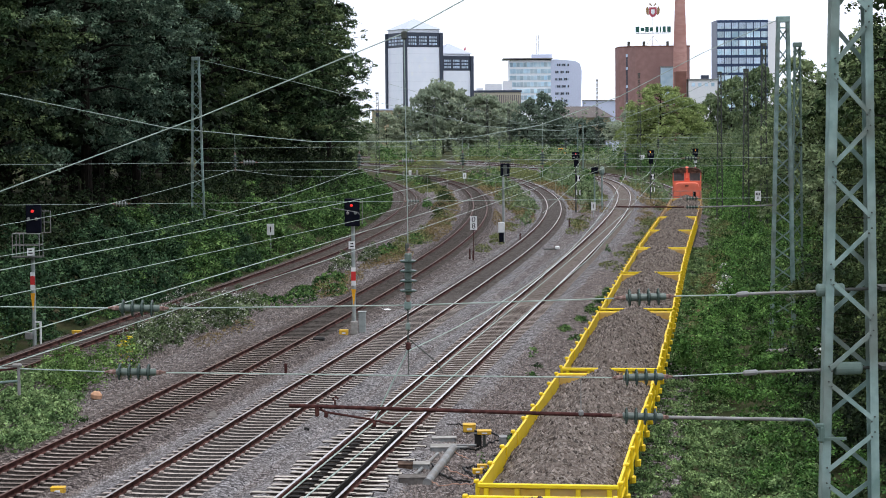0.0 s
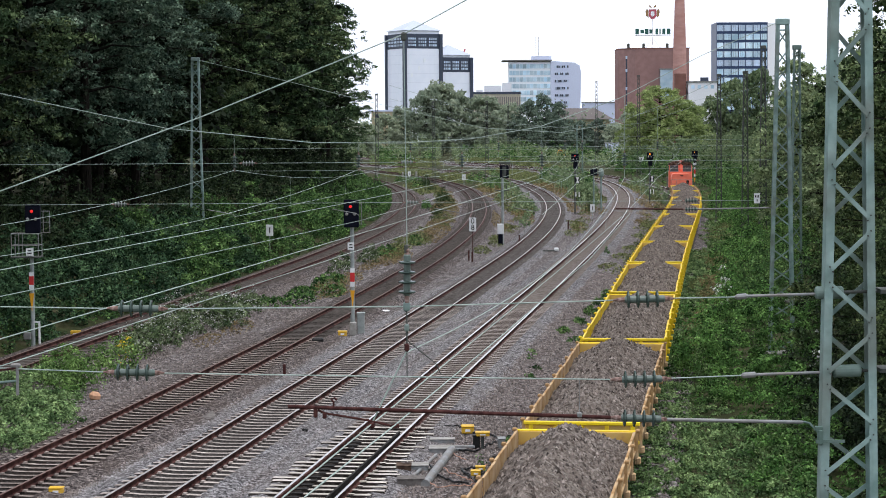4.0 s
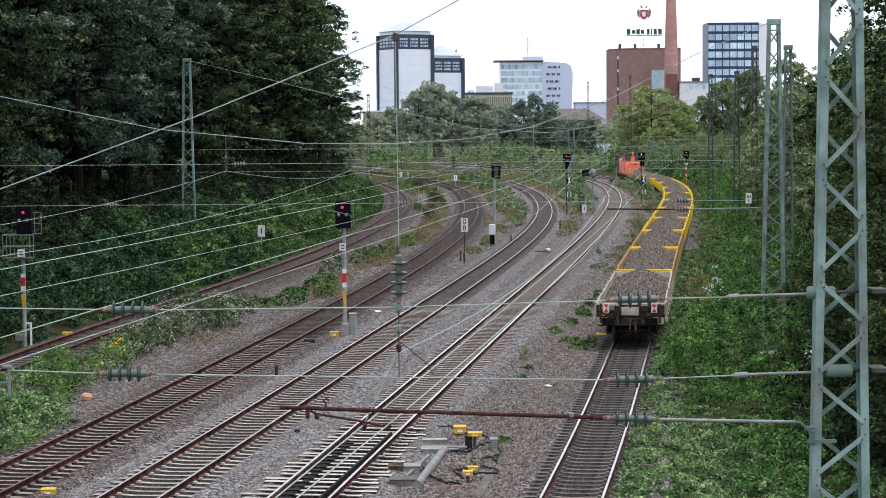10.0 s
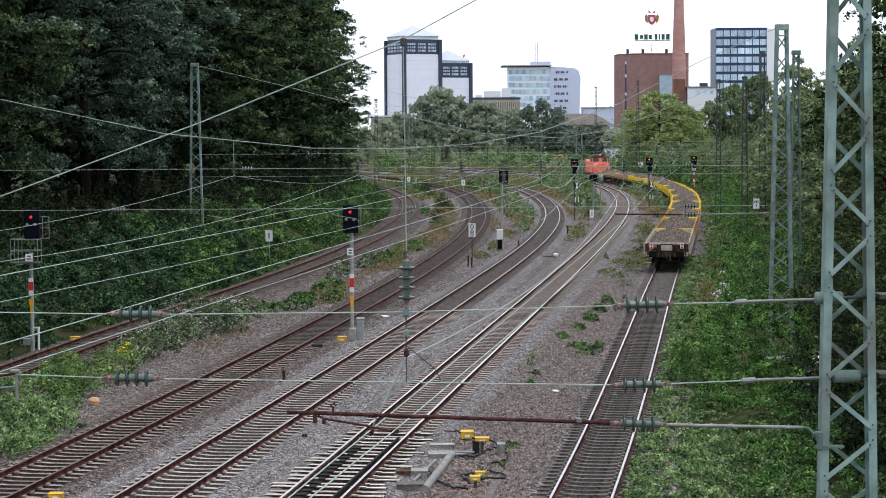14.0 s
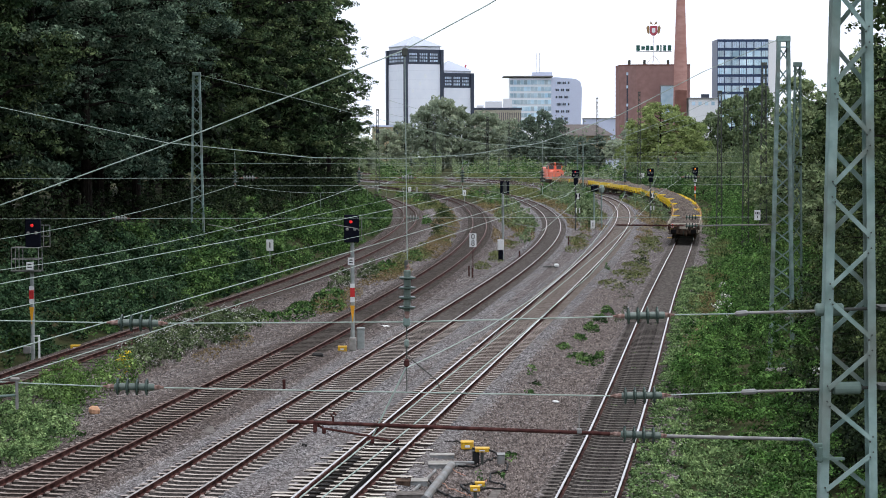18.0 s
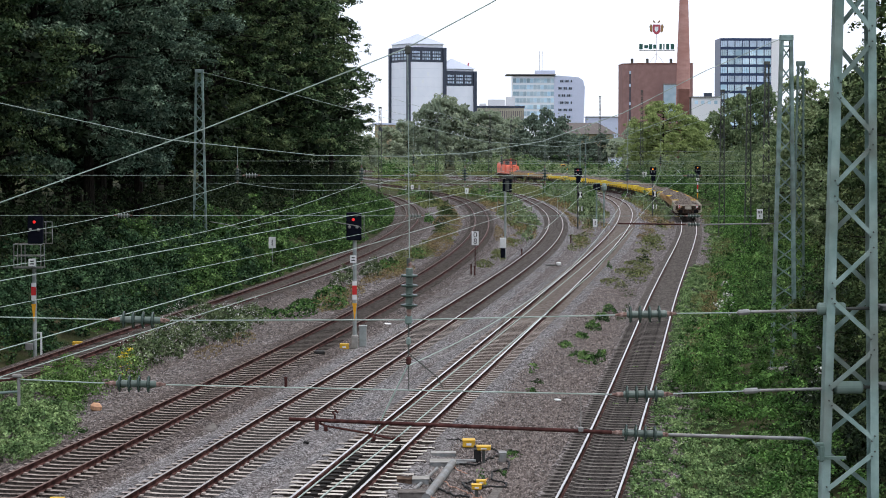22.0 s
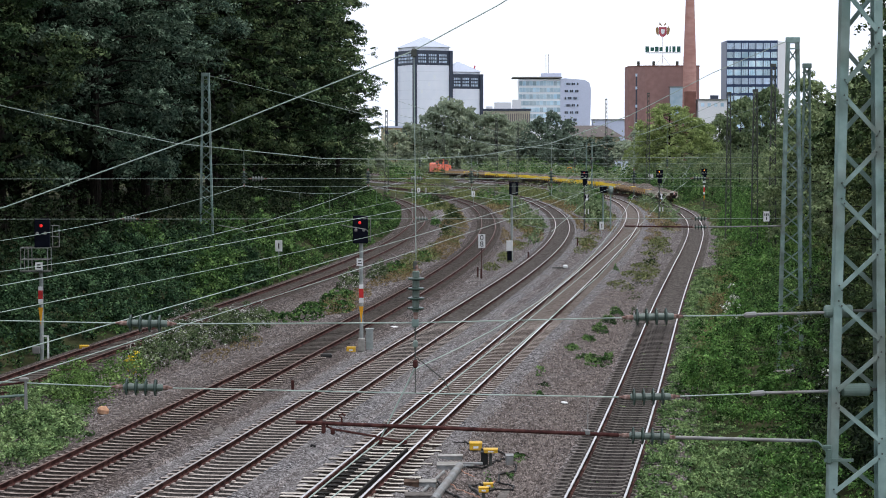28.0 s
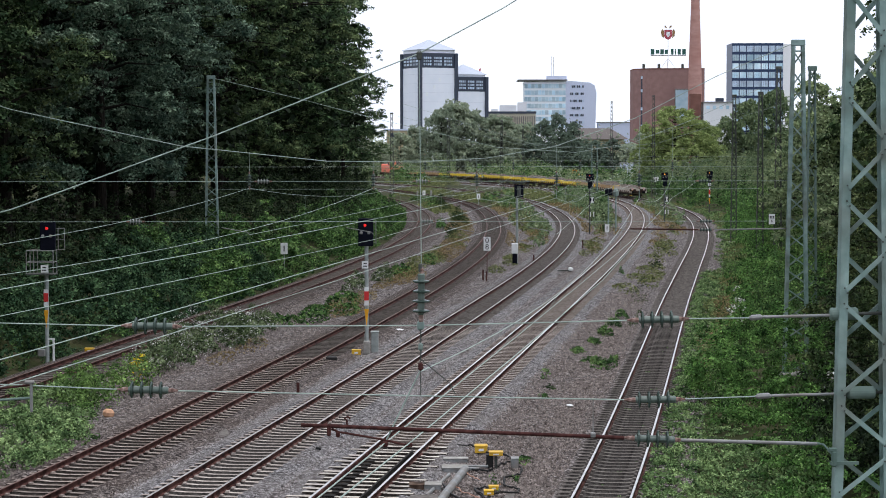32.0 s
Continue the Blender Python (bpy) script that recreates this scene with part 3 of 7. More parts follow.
def wagon(side, side_in, end, tail=False, label="", worn=False):
    """A flat wagon with drop sides and end walls; the middle of its length at the origin, rail level at z = 0, ahead is +y."""
    ob = thing("flat_wagon", label, "freight wagon", "wagons of the ballast train")
    L, W, D = 18.5, 2.84, 1.24
    g = Geo().box(0, 0, D - 0.05, W - 0.12, L, 0.1)
    part("deck", g, M_UNDER, ob)
    g = Geo()
    for x in (-1.2, 1.2):
        g.box(x, 0, D - 0.27, 0.12, L - 0.1, 0.32)
    for x in (-0.55, 0.55):
        g.prism([(-6, -0.12), (6, -0.12), (4.0, -0.5), (-4.0, -0.5)], x - 0.05, x + 0.05, Matrix(((0, 0, 1, 0), (1, 0, 0, 0), (0, 1, 0, D), (0, 0, 0, 1))))
    part("underframe", g, M_UNDER, ob)
    for e in (-1, 1):
        g = Geo().box(0, e * (L / 2 - 0.08), D - 0.22, W - 0.1, 0.16, 0.36, c=0.02)
        hs = part("headstock", g, M_UNDER, ob)
        if tail and e < 0:
            part("white_panel", Geo().box(0, -L / 2 - 0.06, D + 0.2, 0.72, 0.04, 0.34, c=0.01), M_PALE, ob, "pale inspection panel")
            for x in (-1.2, -0.52, 0.52, 1.2):
                part("end_post", Geo().box(x, -L / 2 - 0.1, D + 0.12, 0.1, 0.1, 0.8, c=0.015), M_UNDER, ob)
            for x in (-0.72, -0.5, 0.5, 0.72):
                part("rail_bracket", Geo().box(x, -L / 2 - 0.11, D + 0.48, 0.18, 0.12, 0.13, c=0.02), M_PALE, ob)
            part("step_board", Geo().box(-1.2, -L / 2 - 0.1, 0.5, 0.45, 0.25, 0.04, c=0.01), M_BOX_Y, ob, "yellow step")
            part("draw_gear", Geo().box(0, -L / 2 - 0.14, D - 0.13, 0.5, 0.1, 0.06, c=0.01).box(0.22, -L / 2 - 0.14, D - 0.45, 0.1, 0.1, 0.5, c=0.02), M_UNDER, ob)
            part("pale_plate", Geo().box(-0.95, -L / 2 - 0.04, D + 0.36, 0.62, 0.04, 0.26, c=0.01), M_TAN, ob)
            for x in (-1.12, 1.12):
                part("corner_plate", Geo().box(x, -L / 2 - 0.02, D - 0.2, 0.5, 0.06, 0.3, c=0.02), M_PALE, ob)
            part("yellow_chain", Geo().tube([(-1.25, -L / 2 - 0.12, D + 0.12), (-1.1, -L / 2 - 0.13, D + 0.02), (-0.95, -L / 2 - 0.12, D + 0.1), (-0.9, -L / 2 - 0.12, D + 0.2)], 0.02, 6), M_BOX_Y, ob)
        for x in (-0.875, 0.875):
            b = Geo()
            m = pose(x, e * (L / 2), 1.06, -90 * e)
            b.lathe([(0.14, 0), (0.14, 0.1), (0.1, 0.12), (0.1, 0.42), (0.09, 0.54)], 14, m)
            b.box(x, e * (L / 2 + 0.57), 1.06, 0.5, 0.06, 0.33, c=0.025)
            part("buffer", b, M_BLACK, ob)
        h = Geo().box(0, e * (L / 2 + 0.12), 1.04, 0.12, 0.3, 0.14, c=0.02).tube([(0, e * (L / 2 + 0.25), 1.0), (0, e * (L / 2 + 0.3), 0.75), (0, e * (L / 2 + 0.22), 0.6)], 0.03, 6)
        part("coupling", h, M_STEEL_DARK, ob)
    H = 0.52
    n = 8
    step = (L - 0.3) / n
    for x in (-1, 1):
        pm = mesh_of("side_panel", side_panel(step - 0.14, H, x), side)
        pm.materials.append(side_in)
        for i in range(n):
            y = -L / 2 + 0.15 + step * (i + 0.5)
            dent = 0.012 * math.sin(i * 2.3 + x)
            part("side_panel", pm, None, ob, at=pose(x * (W / 2 - 0.03 + dent), y, D + 0.01, 0, x * dent * 60))
        st = Geo().box(0, 0, 0.14, 0.09, 0.12, 0.78, c=0.015).box(x * 0.03, 0, 0.55, 0.1, 0.16, 0.07, c=0.015).box(x * 0.05, 0, -0.16, 0.1, 0.2, 0.16, c=0.02)
        sm = mesh_of("stanchion", st, side)
        for i in range(n + 1):
            part("stanchion", sm, None, ob, at=(x * (W / 2 + 0.02), -L / 2 + 0.15 + step * i, D))
    for e in (-1, 1):
        g = Geo().box(0, e * (L / 2 - 0.05), D + H / 2 - 0.02, W - 0.06, 0.05, H, c=0.01)
        wl_ = part("end_wall", g, M_UNDER if tail and e < 0 else M_YELLOW_WORN if side_in is M_TAN else side_in, ob)
        end_ = M_UNDER if tail and e < 0 else end
        r = Geo().box(0, e * (L / 2 + 0.0), D + H - 0.03, W + 0.02, 0.1, 0.09, c=0.015)
        part("top_rail", r, M_PALE if tail and e < 0 else end, wl_)
        for x in (-1.25, -0.62, 0.0, 0.62, 1.25):
            part("rib", Geo().box(x, e * (L / 2 + 0.0), D + H / 2 - 0.05, 0.1, 0.07, H - 0.06, c=0.01), end_, wl_)
        part("bottom_rail", Geo().box(0, e * (L / 2 + 0.0), D + 0.03, W, 0.09, 0.08, c=0.01), end_, wl_)
    for e in (-1, 1):
        bg = Geo()
        for x in (-0.98, 0.98):
            bg.box(x, e * 6.4, 0.55, 0.1, 2.5, 0.24, c=0.03)
            for a in (-0.9, 0.9):
                bg.box(x, e * 6.4 + a, 0.46, 0.2, 0.3, 0.3, c=0.04)
        bg.box(0, e * 6.4, 0.62, 1.9, 0.4, 0.2, c=0.03)
        bo = part("bogie", bg, M_UNDER, ob)
        for a in (-0.9, 0.9):
            wg = Geo().tube([(-0.95, e * 6.4 + a, 0.46), (0.95, e * 6.4 + a, 0.46)], 0.08, 8)
            for x in (-0.75, 0.75):
                wg.lathe([(0.46, -0.065), (0.46, 0.06), (0.4, 0.065), (0.2, 0.03), (0.1, 0.08)], 24, pose(x, e * 6.4 + a, 0.46, 0, 90 if x > 0 else -90))
            part("wheelset", wg, M_STEEL_DARK, bo)
    if tail:
        for x in (-0.98, 0.98):
            lp = Geo().box(x, -L / 2 - 0.17, D + 0.33, 0.24, 0.02, 0.36, c=0.005)
            board = part("tail_board", lp, M_WHITE, ob, "white tail board with red triangles")
            tri = Geo()
            for s in (-1, 1):
                tri.add([(x - 0.1, -L / 2 - 0.186, D + 0.33 + s * 0.16), (x + 0.1, -L / 2 - 0.186, D + 0.33 + s * 0.16), (x, -L / 2 - 0.186, D + 0.33)], [(0, 1, 2)])
            part("red_triangles", tri, M_RED, board)
    return ob


def side_panel(length, h, x):
    g = Geo().box(0, 0, h / 2, 0.03, length, h, c=0.006)
    for z in (0.05, h - 0.03):
        g.box(x * 0.025, 0, z, 0.04, length, 0.06, c=0.008)
    g.box(x * 0.022, 0, h / 2, 0.03, length, 0.05)
    return g


def heap(seed):
    """Stony spoil heaped along the wagon: a ridge that falls off towards the ends, over the low floor at the rim."""
    rnd = random.Random(seed)
    L, W = 18.3, 2.72
    nx, ny = 22, 120
    g = Geo()
    lift = rnd.uniform(0.68, 0.9)
    humps = [(rnd.uniform(-7, 7), rnd.uniform(1.2, 2.6), rnd.uniform(-0.12, 0.16)) for _ in range(5)]
    off = Vector((seed * 7.3, seed * 3.1, 0))

    def top(u, v):
        x, y = u * W / 2, v * L / 2
        ends = min(1.0, (1 - abs(v)) * L / 2 / 2.2) ** 0.75
        ridge = max(0.0, 1 - abs(u + 0.06 * math.sin(y * 0.9 + seed))) ** 0.85
        z = 0.16 + lift * ridge * (0.42 + 0.58 * ends)
        z += sum(a * math.exp(-((y - c) / w) ** 2) for c, w, a in humps) * ridge
        p = Vector((x, y, 0)) + off
        return z + 0.06 * noise.noise(p * 1.3) + 0.045 * noise.noise(p * 4) + 0.03 * noise.noise(p * 9)

    for j in range(ny + 1):
        for i in range(nx + 1):
            u, v = -1 + 2 * i / nx, -1 + 2 * j / ny
            z = top(u, v)
            g.v.append((u * W / 2, v * L / 2, 1.245 + max(0.03, z)))
    w = nx + 1
    g.f = [(j * w + i, j * w + i + 1, (j + 1) * w + i + 1, (j + 1) * w + i) for j in range(ny) for i in range(nx)]
    rim = [i for i in range(w)] + [j * w + nx for j in range(1, ny + 1)] + [ny * w + i for i in range(nx - 1, -1, -1)] + [j * w for j in range(ny - 1, 0, -1)]
    k = len(g.v)
    g.v.extend((g.v[i][0], g.v[i][1], 1.24) for i in rim)
    n = len(rim)
    g.f += [(rim[(i + 1) % n], rim[i], k + i, k + (i + 1) % n) for i in range(n)] + [tuple(range(k, k + n))[::-1]]
    # loose lumps on top
    h = Geo()
    for _ in range(4200):
        u, v = rnd.uniform(-0.96, 0.96), rnd.uniform(-0.98, 0.98)
        r = 0.022 + 0.05 * rnd.random() ** 2
        lump(h, rnd, u * W / 2, v * L / 2, 1.245 + max(0.03, top(u, v)) + r * 0.2, r)
    return g, h


def lump(g, rnd, x, y, z, r):
    """A small angular stone with three faces above the heap."""
    a = rnd.uniform(0, 6.28)
    v = [(x + r * math.cos(a + k * 2.09) * rnd.uniform(0.8, 1.2), y + r * math.sin(a + k * 2.09) * rnd.uniform(0.8, 1.2), z - r * 0.4) for k in range(3)]
    v.append((x + rnd.gauss(0, 0.25) * r, y + rnd.gauss(0, 0.25) * r, z + r * rnd.uniform(0.6, 1.1)))
    g.add(v, [(0, 1, 3), (1, 2, 3), (2, 0, 3)])


def loco():
    """A diesel shunter with its cab behind and a long hood ahead; the rear buffer beam at y = 0."""
    ob = thing("diesel_locomotive", "orange-red diesel shunting locomotive hauling the wagons", "locomotive")
    part("frame", Geo().box(0, 7.0, 1.2, 2.95, 13.4, 0.22, c=0.03).box(0, 7.0, 0.85, 2.4, 5.0, 0.55, c=0.06), M_UNDER, ob)
    # rear hood, as wide as the cab windows allow, with a sloped lid and a door
    rear = Geo()
    sec = [(-1.18, 1.3), (1.18, 1.3), (1.2, 2.55), (1.08, 2.86), (0.8, 2.94), (-0.8, 2.94), (-1.08, 2.86), (-1.2, 2.55)]
    rear.prism(sec, -4.2, -0.9, Matrix(((1, 0, 0, 0), (0, 0, -1, 0), (0, 1, 0, 0), (0, 0, 0, 1))))
    rh = part("rear_hood", rear, M_LOCO, ob)
    part("hood_door", Geo().box(0.72, 0.89, 2.0, 0.28, 0.02, 0.42, c=0.008), M_BLACK, rh, "dark opening in the hood end")
    part("lamp_bracket", Geo().box(0, 0.87, 2.72, 0.34, 0.06, 0.1, c=0.02), M_UNDER, rh)
    cab = part("cab", Geo().box(0, 5.5, 2.55, 2.8, 2.6, 2.5, c=0.1), M_LOCO, ob)
    roof = Geo()
    arc = [(-1.45, 3.76), (-1.4, 3.94), (-1.05, 4.1), (-0.5, 4.2), (0.5, 4.2), (1.05, 4.1), (1.4, 3.94), (1.45, 3.76)]
    roof.prism(arc, -6.95, -4.05, Matrix(((1, 0, 0, 0), (0, 0, -1, 0), (0, 1, 0, 0), (0, 0, 0, 1))))
    part("cab_roof", roof, M_UNDER, cab, "grimy dark cab roof")
    for y, e in ((4.19, -1), (6.81, 1)):
        for x in (-0.78, 0.78):
            w = part("window", Geo().box(x, y, 3.42, 0.95, 0.03, 0.62, c=0.01), M_CAB_PANE, cab)
            part("window_frame", Geo().box(x, y - e * 0.002, 3.42, 1.05, 0.022, 0.72, c=0.01), M_GALV, w)
    for x in (-1.405, 1.405):
        for y in (4.9, 6.1):
            part("window", Geo().box(x, y, 3.4, 0.03, 0.8, 0.6, c=0.01), M_CAB_PANE, cab)
    part("exhaust", Geo().box(0, 4.3, 3.75, 0.42, 0.5, 1.1, c=0.1), M_LOCO, cab)
    lh = part("long_hood", Geo().box(0, 10.2, 2.35, 2.2, 6.6, 2.1, c=0.16), M_LOCO, ob)
    for y in (8.0, 9.3, 10.6, 11.9):
        for x in (-1.105, 1.105):
            part("louvre_door", Geo().box(x, y, 2.25, 0.03, 1.1, 1.5, c=0.01), M_LOCO, lh)
    part("radiator_top", Geo().box(0, 12.2, 3.44, 1.6, 1.8, 0.12, c=0.03), M_GALV, lh)
    for e in (0.25, 13.75):
        g = Geo()
        for x in (-1.3, -0.65, 0.65, 1.3):
            g.tube([(x, e, 1.3), (x, e, 2.3)], 0.022, 6)
        g.tube([(-1.3, e, 2.3), (1.3, e, 2.3)], 0.022, 6).tube([(-1.3, e, 1.85), (1.3, e, 1.85)], 0.018, 6)
        part("handrail", g, M_GALV, ob)
    for x in (-1.4, 1.4):
        g = Geo().tube([(x, 7.2, 2.3), (x, 13.7, 2.3)], 0.022, 6)
        for k in range(5):
            g.tube([(x, 7.2 + k * 1.6, 1.3), (x, 7.2 + k * 1.6, 2.3)], 0.02, 6)
        part("side_rail", g, M_GALV, ob)
    for e in (0.15, 13.85):
        s = -1 if e < 5 else 1
        part("buffer_beam", Geo().box(0, e, 1.05, 2.8, 0.12, 0.5, c=0.02), M_UNDER, ob)
        for x in (-0.875, 0.875):
            part("buffer", Geo().lathe([(0.12, 0), (0.1, 0.35), (0.24, 0.37), (0.24, 0.42)], 12, pose(x, e, 1.06, -90 * s)), M_BLACK, ob)
    for y in (3.4, 10.6):
        bo = part("bogie", Geo().box(-1.0, y, 0.6, 0.16, 3.0, 0.4, c=0.05).box(1.0, y, 0.6, 0.16, 3.0, 0.4, c=0.05), M_UNDER, ob)
        for a in (-1.1, 1.1):
            g = Geo().tube([(-0.9, y + a, 0.5), (0.9, y + a, 0.5)], 0.09, 8)
            for x in (-0.75, 0.75):
                g.lathe([(0.5, -0.07), (0.5, 0.06), (0.2, 0.03)], 20, pose(x, y + a, 0.5, 0, 90 if x > 0 else -90))
            part("wheelset", g, M_STEEL_DARK, bo)
    seen = set()
    for c in ob.children_recursive:
        if c.data.name in seen or c.name.startswith(("wheelset", "bogie", "buffer")):
            continue
        seen.add(c.data.name)
        for v in c.data.vertices:
            if v.co.z > 1.4:
                v.co.z = 1.4 + (v.co.z - 1.4) * 1.14
    return ob


WAGONS = []
KIND = {
    "pale": (M_PALE, M_PALE, M_ORANGE_W, "flat wagon with bleached pale drop sides, heaped with spoil"),
    "tan": (M_TAN, M_TAN, M_YELLOW, "flat wagon with tan drop sides and yellow ends, heaped with spoil"),
    "yellow": (M_YELLOW, M_YELLOW_WORN, M_YELLOW, "flat wagon with yellow drop sides, heaped with spoil"),
}
ORDER = ["pale", "tan", "tan", "yellow", "yellow", "yellow", "yellow", "yellow", "yellow", "yellow", "tan", "tan"]
proto = {}
for i, kind in enumerate(ORDER):
    a, b, c, lab = KIND[kind]
    if i == 0:
        w = wagon(a, b, c, True, "last flat wagon with bleached pale sides and white tail boards")
    elif kind not in proto:
        w = proto[kind] = wagon(a, b, c, False, lab)
    else:
        w = copy_thing(proto[kind], Matrix())
    hp, lp_ = heap(i + 1)
    ld = part("spoil_load", hp, M_SPOIL)
    tagged(part("rubble_layer", lp_, M_LUMP, ld), kind="stuff")
    tagged(ld, "brown stony spoil heaped on a flat wagon", "spoil heap", "loads of the ballast train")
    WAGONS.append((w, ld))
LOCO = loco()

# seconds, distance of the train's rear end along its track
REAR = [(0, 52.4), (3, 89.0), (6, 126.0), (8, 150.6), (14, 224.5), (20, 299), (23, 335), (25, 358), (31, 430), (32, 442)]


def train_pose(s0, s1):
    """A vehicle whose bogies stand at s0 and s1 on the track: its middle and its turn."""
    a, b = TRACK[4].at(s0), TRACK[4].at(s1)
    m = (a + b) / 2
    return pose(m[0], m[1], 0, 0, 0, math.degrees(math.atan2(b[1] - a[1], b[0] - a[0])) - 90)


def motions():
    ts = [i * 1.0 for i in range(33)]
    for i, (w, ld) in enumerate(WAGONS):
        rows = []
        for t in ts:
            s = np.interp(t, [r[0] for r in REAR], [r[1] for r in REAR]) + WAGON_PITCH * (i + 0.5)
            rows.append((t, train_pose(s - 6.4, s + 6.4)))
        walk(w, rows)
        walk(ld, rows)
    rows = []
    for t in ts:
        s = np.interp(t, [r[0] for r in REAR], [r[1] for r in REAR]) + WAGON_PITCH * len(WAGONS) + 0.2
        m = train_pose(s + 3.5, s + 10.5)
        rows.append((t, m @ pose(0, -7.0, 0)))
    walk(LOCO, rows)

# ---- masts and overhead line ----


def bar(g, p, q, w, t, e):
    """A flat bar from p to q in a plane y = const: width w, thickness t, at depth e."""
    dx, dz = q[0] - p[0], q[1] - p[1]
    m = Matrix.Translation(((p[0] + q[0]) / 2, e, (p[1] + q[1]) / 2)) @ Euler((0, math.atan2(dx, dz), 0)).to_matrix().to_4x4()
    return g.box(0, 0, 0, w, t, math.hypot(dx, dz), m)


BOLT = mesh_of("bolt", Geo().lathe([(0.011, 0), (0.011, 0.012), (0.006, 0.015)], 6), M_STEEL_DARK)


def lattice_mast(h, w0, w1, bay=0.62, leg=0.13, deep=0.15, bolts=False, label="", paint=None):
    """A tapering lattice mast: two channel legs laced on both faces; foot at z = 0."""
    ob = thing("lattice_mast", label or "grey-green lattice steel mast carrying the overhead line", "overhead line mast", "overhead line masts")
    paint = paint or M_STEEL_GREEN
    for s in (-1, 1):
        a, b = s * w0 / 2, s * w1 / 2
        sec = [(-leg / 2, -deep), (leg / 2, -deep), (leg / 2, deep), (-leg / 2, deep)]
        if s < 0:
            sec = [(-leg / 2, -deep), (leg / 2, -deep), (leg / 2, -deep + 0.012), (-leg / 2 + 0.012, -deep + 0.012), (-leg / 2 + 0.012, deep - 0.012), (leg / 2, deep - 0.012), (leg / 2, deep), (-leg / 2, deep)]
        else:
            sec = [(leg / 2, deep), (-leg / 2, deep), (-leg / 2, deep - 0.012), (leg / 2 - 0.012, deep - 0.012), (leg / 2 - 0.012, -deep + 0.012), (-leg / 2, -deep + 0.012), (-leg / 2, -deep), (leg / 2, -deep)]
        n = len(sec)
        g = Geo()
        g.v = [(x + a, y, 0) for x, y in sec] + [(x + b, y, h) for x, y in sec]
        g.f = [(i, (i + 1) % n, n + (i + 1) % n, n + i) for i in range(n)] + [tuple(range(n))[::-1], tuple(range(n, 2 * n))]
        part("leg", g, paint, ob)
    n = int(h / bay)
    for i in range(n):
        z0, z1 = i * bay + 0.1, i * bay + bay * 0.86
        for e in (-1, 1):
            k = (-1) ** i * e
            xa = k * ((w0 + (w1 - w0) * z0 / h) / 2 - 0.02)
            xb = -k * ((w0 + (w1 - w0) * z1 / h) / 2 - 0.02)
            part("lace", bar(Geo(), (xa, z0), (xb, z1), 0.055, 0.014, e * (deep + 0.008)), paint, ob)
            if bolts and e < 0:
                for x, z in ((xa, z0), (xb, z1)):
                    for d in (-0.03, 0.03):
                        part("bolt", BOLT, None, ob, at=pose(x + d * 0.6 * (1 if x > 0 else -1), -deep - 0.014, z + d, 90))
    part("cap", Geo().box(0, 0, h - 0.12, w1 + 0.16, 2 * deep + 0.06, 0.24, c=0.02).box(0, 0, h - 0.45, w1 + 0.14, 2 * deep + 0.05, 0.05), paint, ob)
    part("footing", Geo().box(0, 0, -0.1, w0 + 0.5, 0.8, 0.5, c=0.05), M_CONCRETE, ob)
    return ob


def put_mast(x, y, top=13.4, w0=0.9, w1=0.42, ang=0.0, **k):
    z = rise(x, y) - 0.05
    m = lattice_mast(top - z, w0, w1, **k)
    m.matrix_basis = pose(x, y, z, 0, 0, ang)
    return m


# near mast: 0.39 m wide at 10.7 m, 0.6 m wide at 4.6 m
put_mast(4.965, 25.0, 13.9, 0.775, 0.27, bolts=True, leg=0.1, deep=0.12, label="large grey-green lattice steel mast with rust streaks")
put_mast(13.62, 82, 13.2, 0.92, 0.36, bay=0.72)
put_mast(-16.35, 139, 13.75, 0.85, 0.4, bay=0.75)
for x, y, top in ((25.1, 160, 15.1), (25.2, 170, 13.4), (27.1, 200, 13.9), (18.0, 104, 13.0), (33.3, 345, 17.3), (32.0, 420, 17.9), (-8.3, 275, 13.4), (-0.9, 330, 13.0),
                  (7.6, 330, 13.0), (14.0, 420, 13.0)):
    put_mast(x, y, top, 0.56, 0.26, bay=0.8, leg=0.07, paint=M_STEEL_DARK if y > 165 or y == 160 else M_STEEL_DULL, label="slim dull green lattice mast of the overhead line")


M_CORE = mat("pale_green_porcelain", [(0.085, 0.118, 0.102), (0.135, 0.17, 0.15)], scale=5, rough=0.3)
M_FITTING = mat("rust_stained_iron", [(0.10, 0.06, 0.05), (0.22, 0.14, 0.12), (0.34, 0.25, 0.22)], scale=14, rough=0.8, bump=0.3)


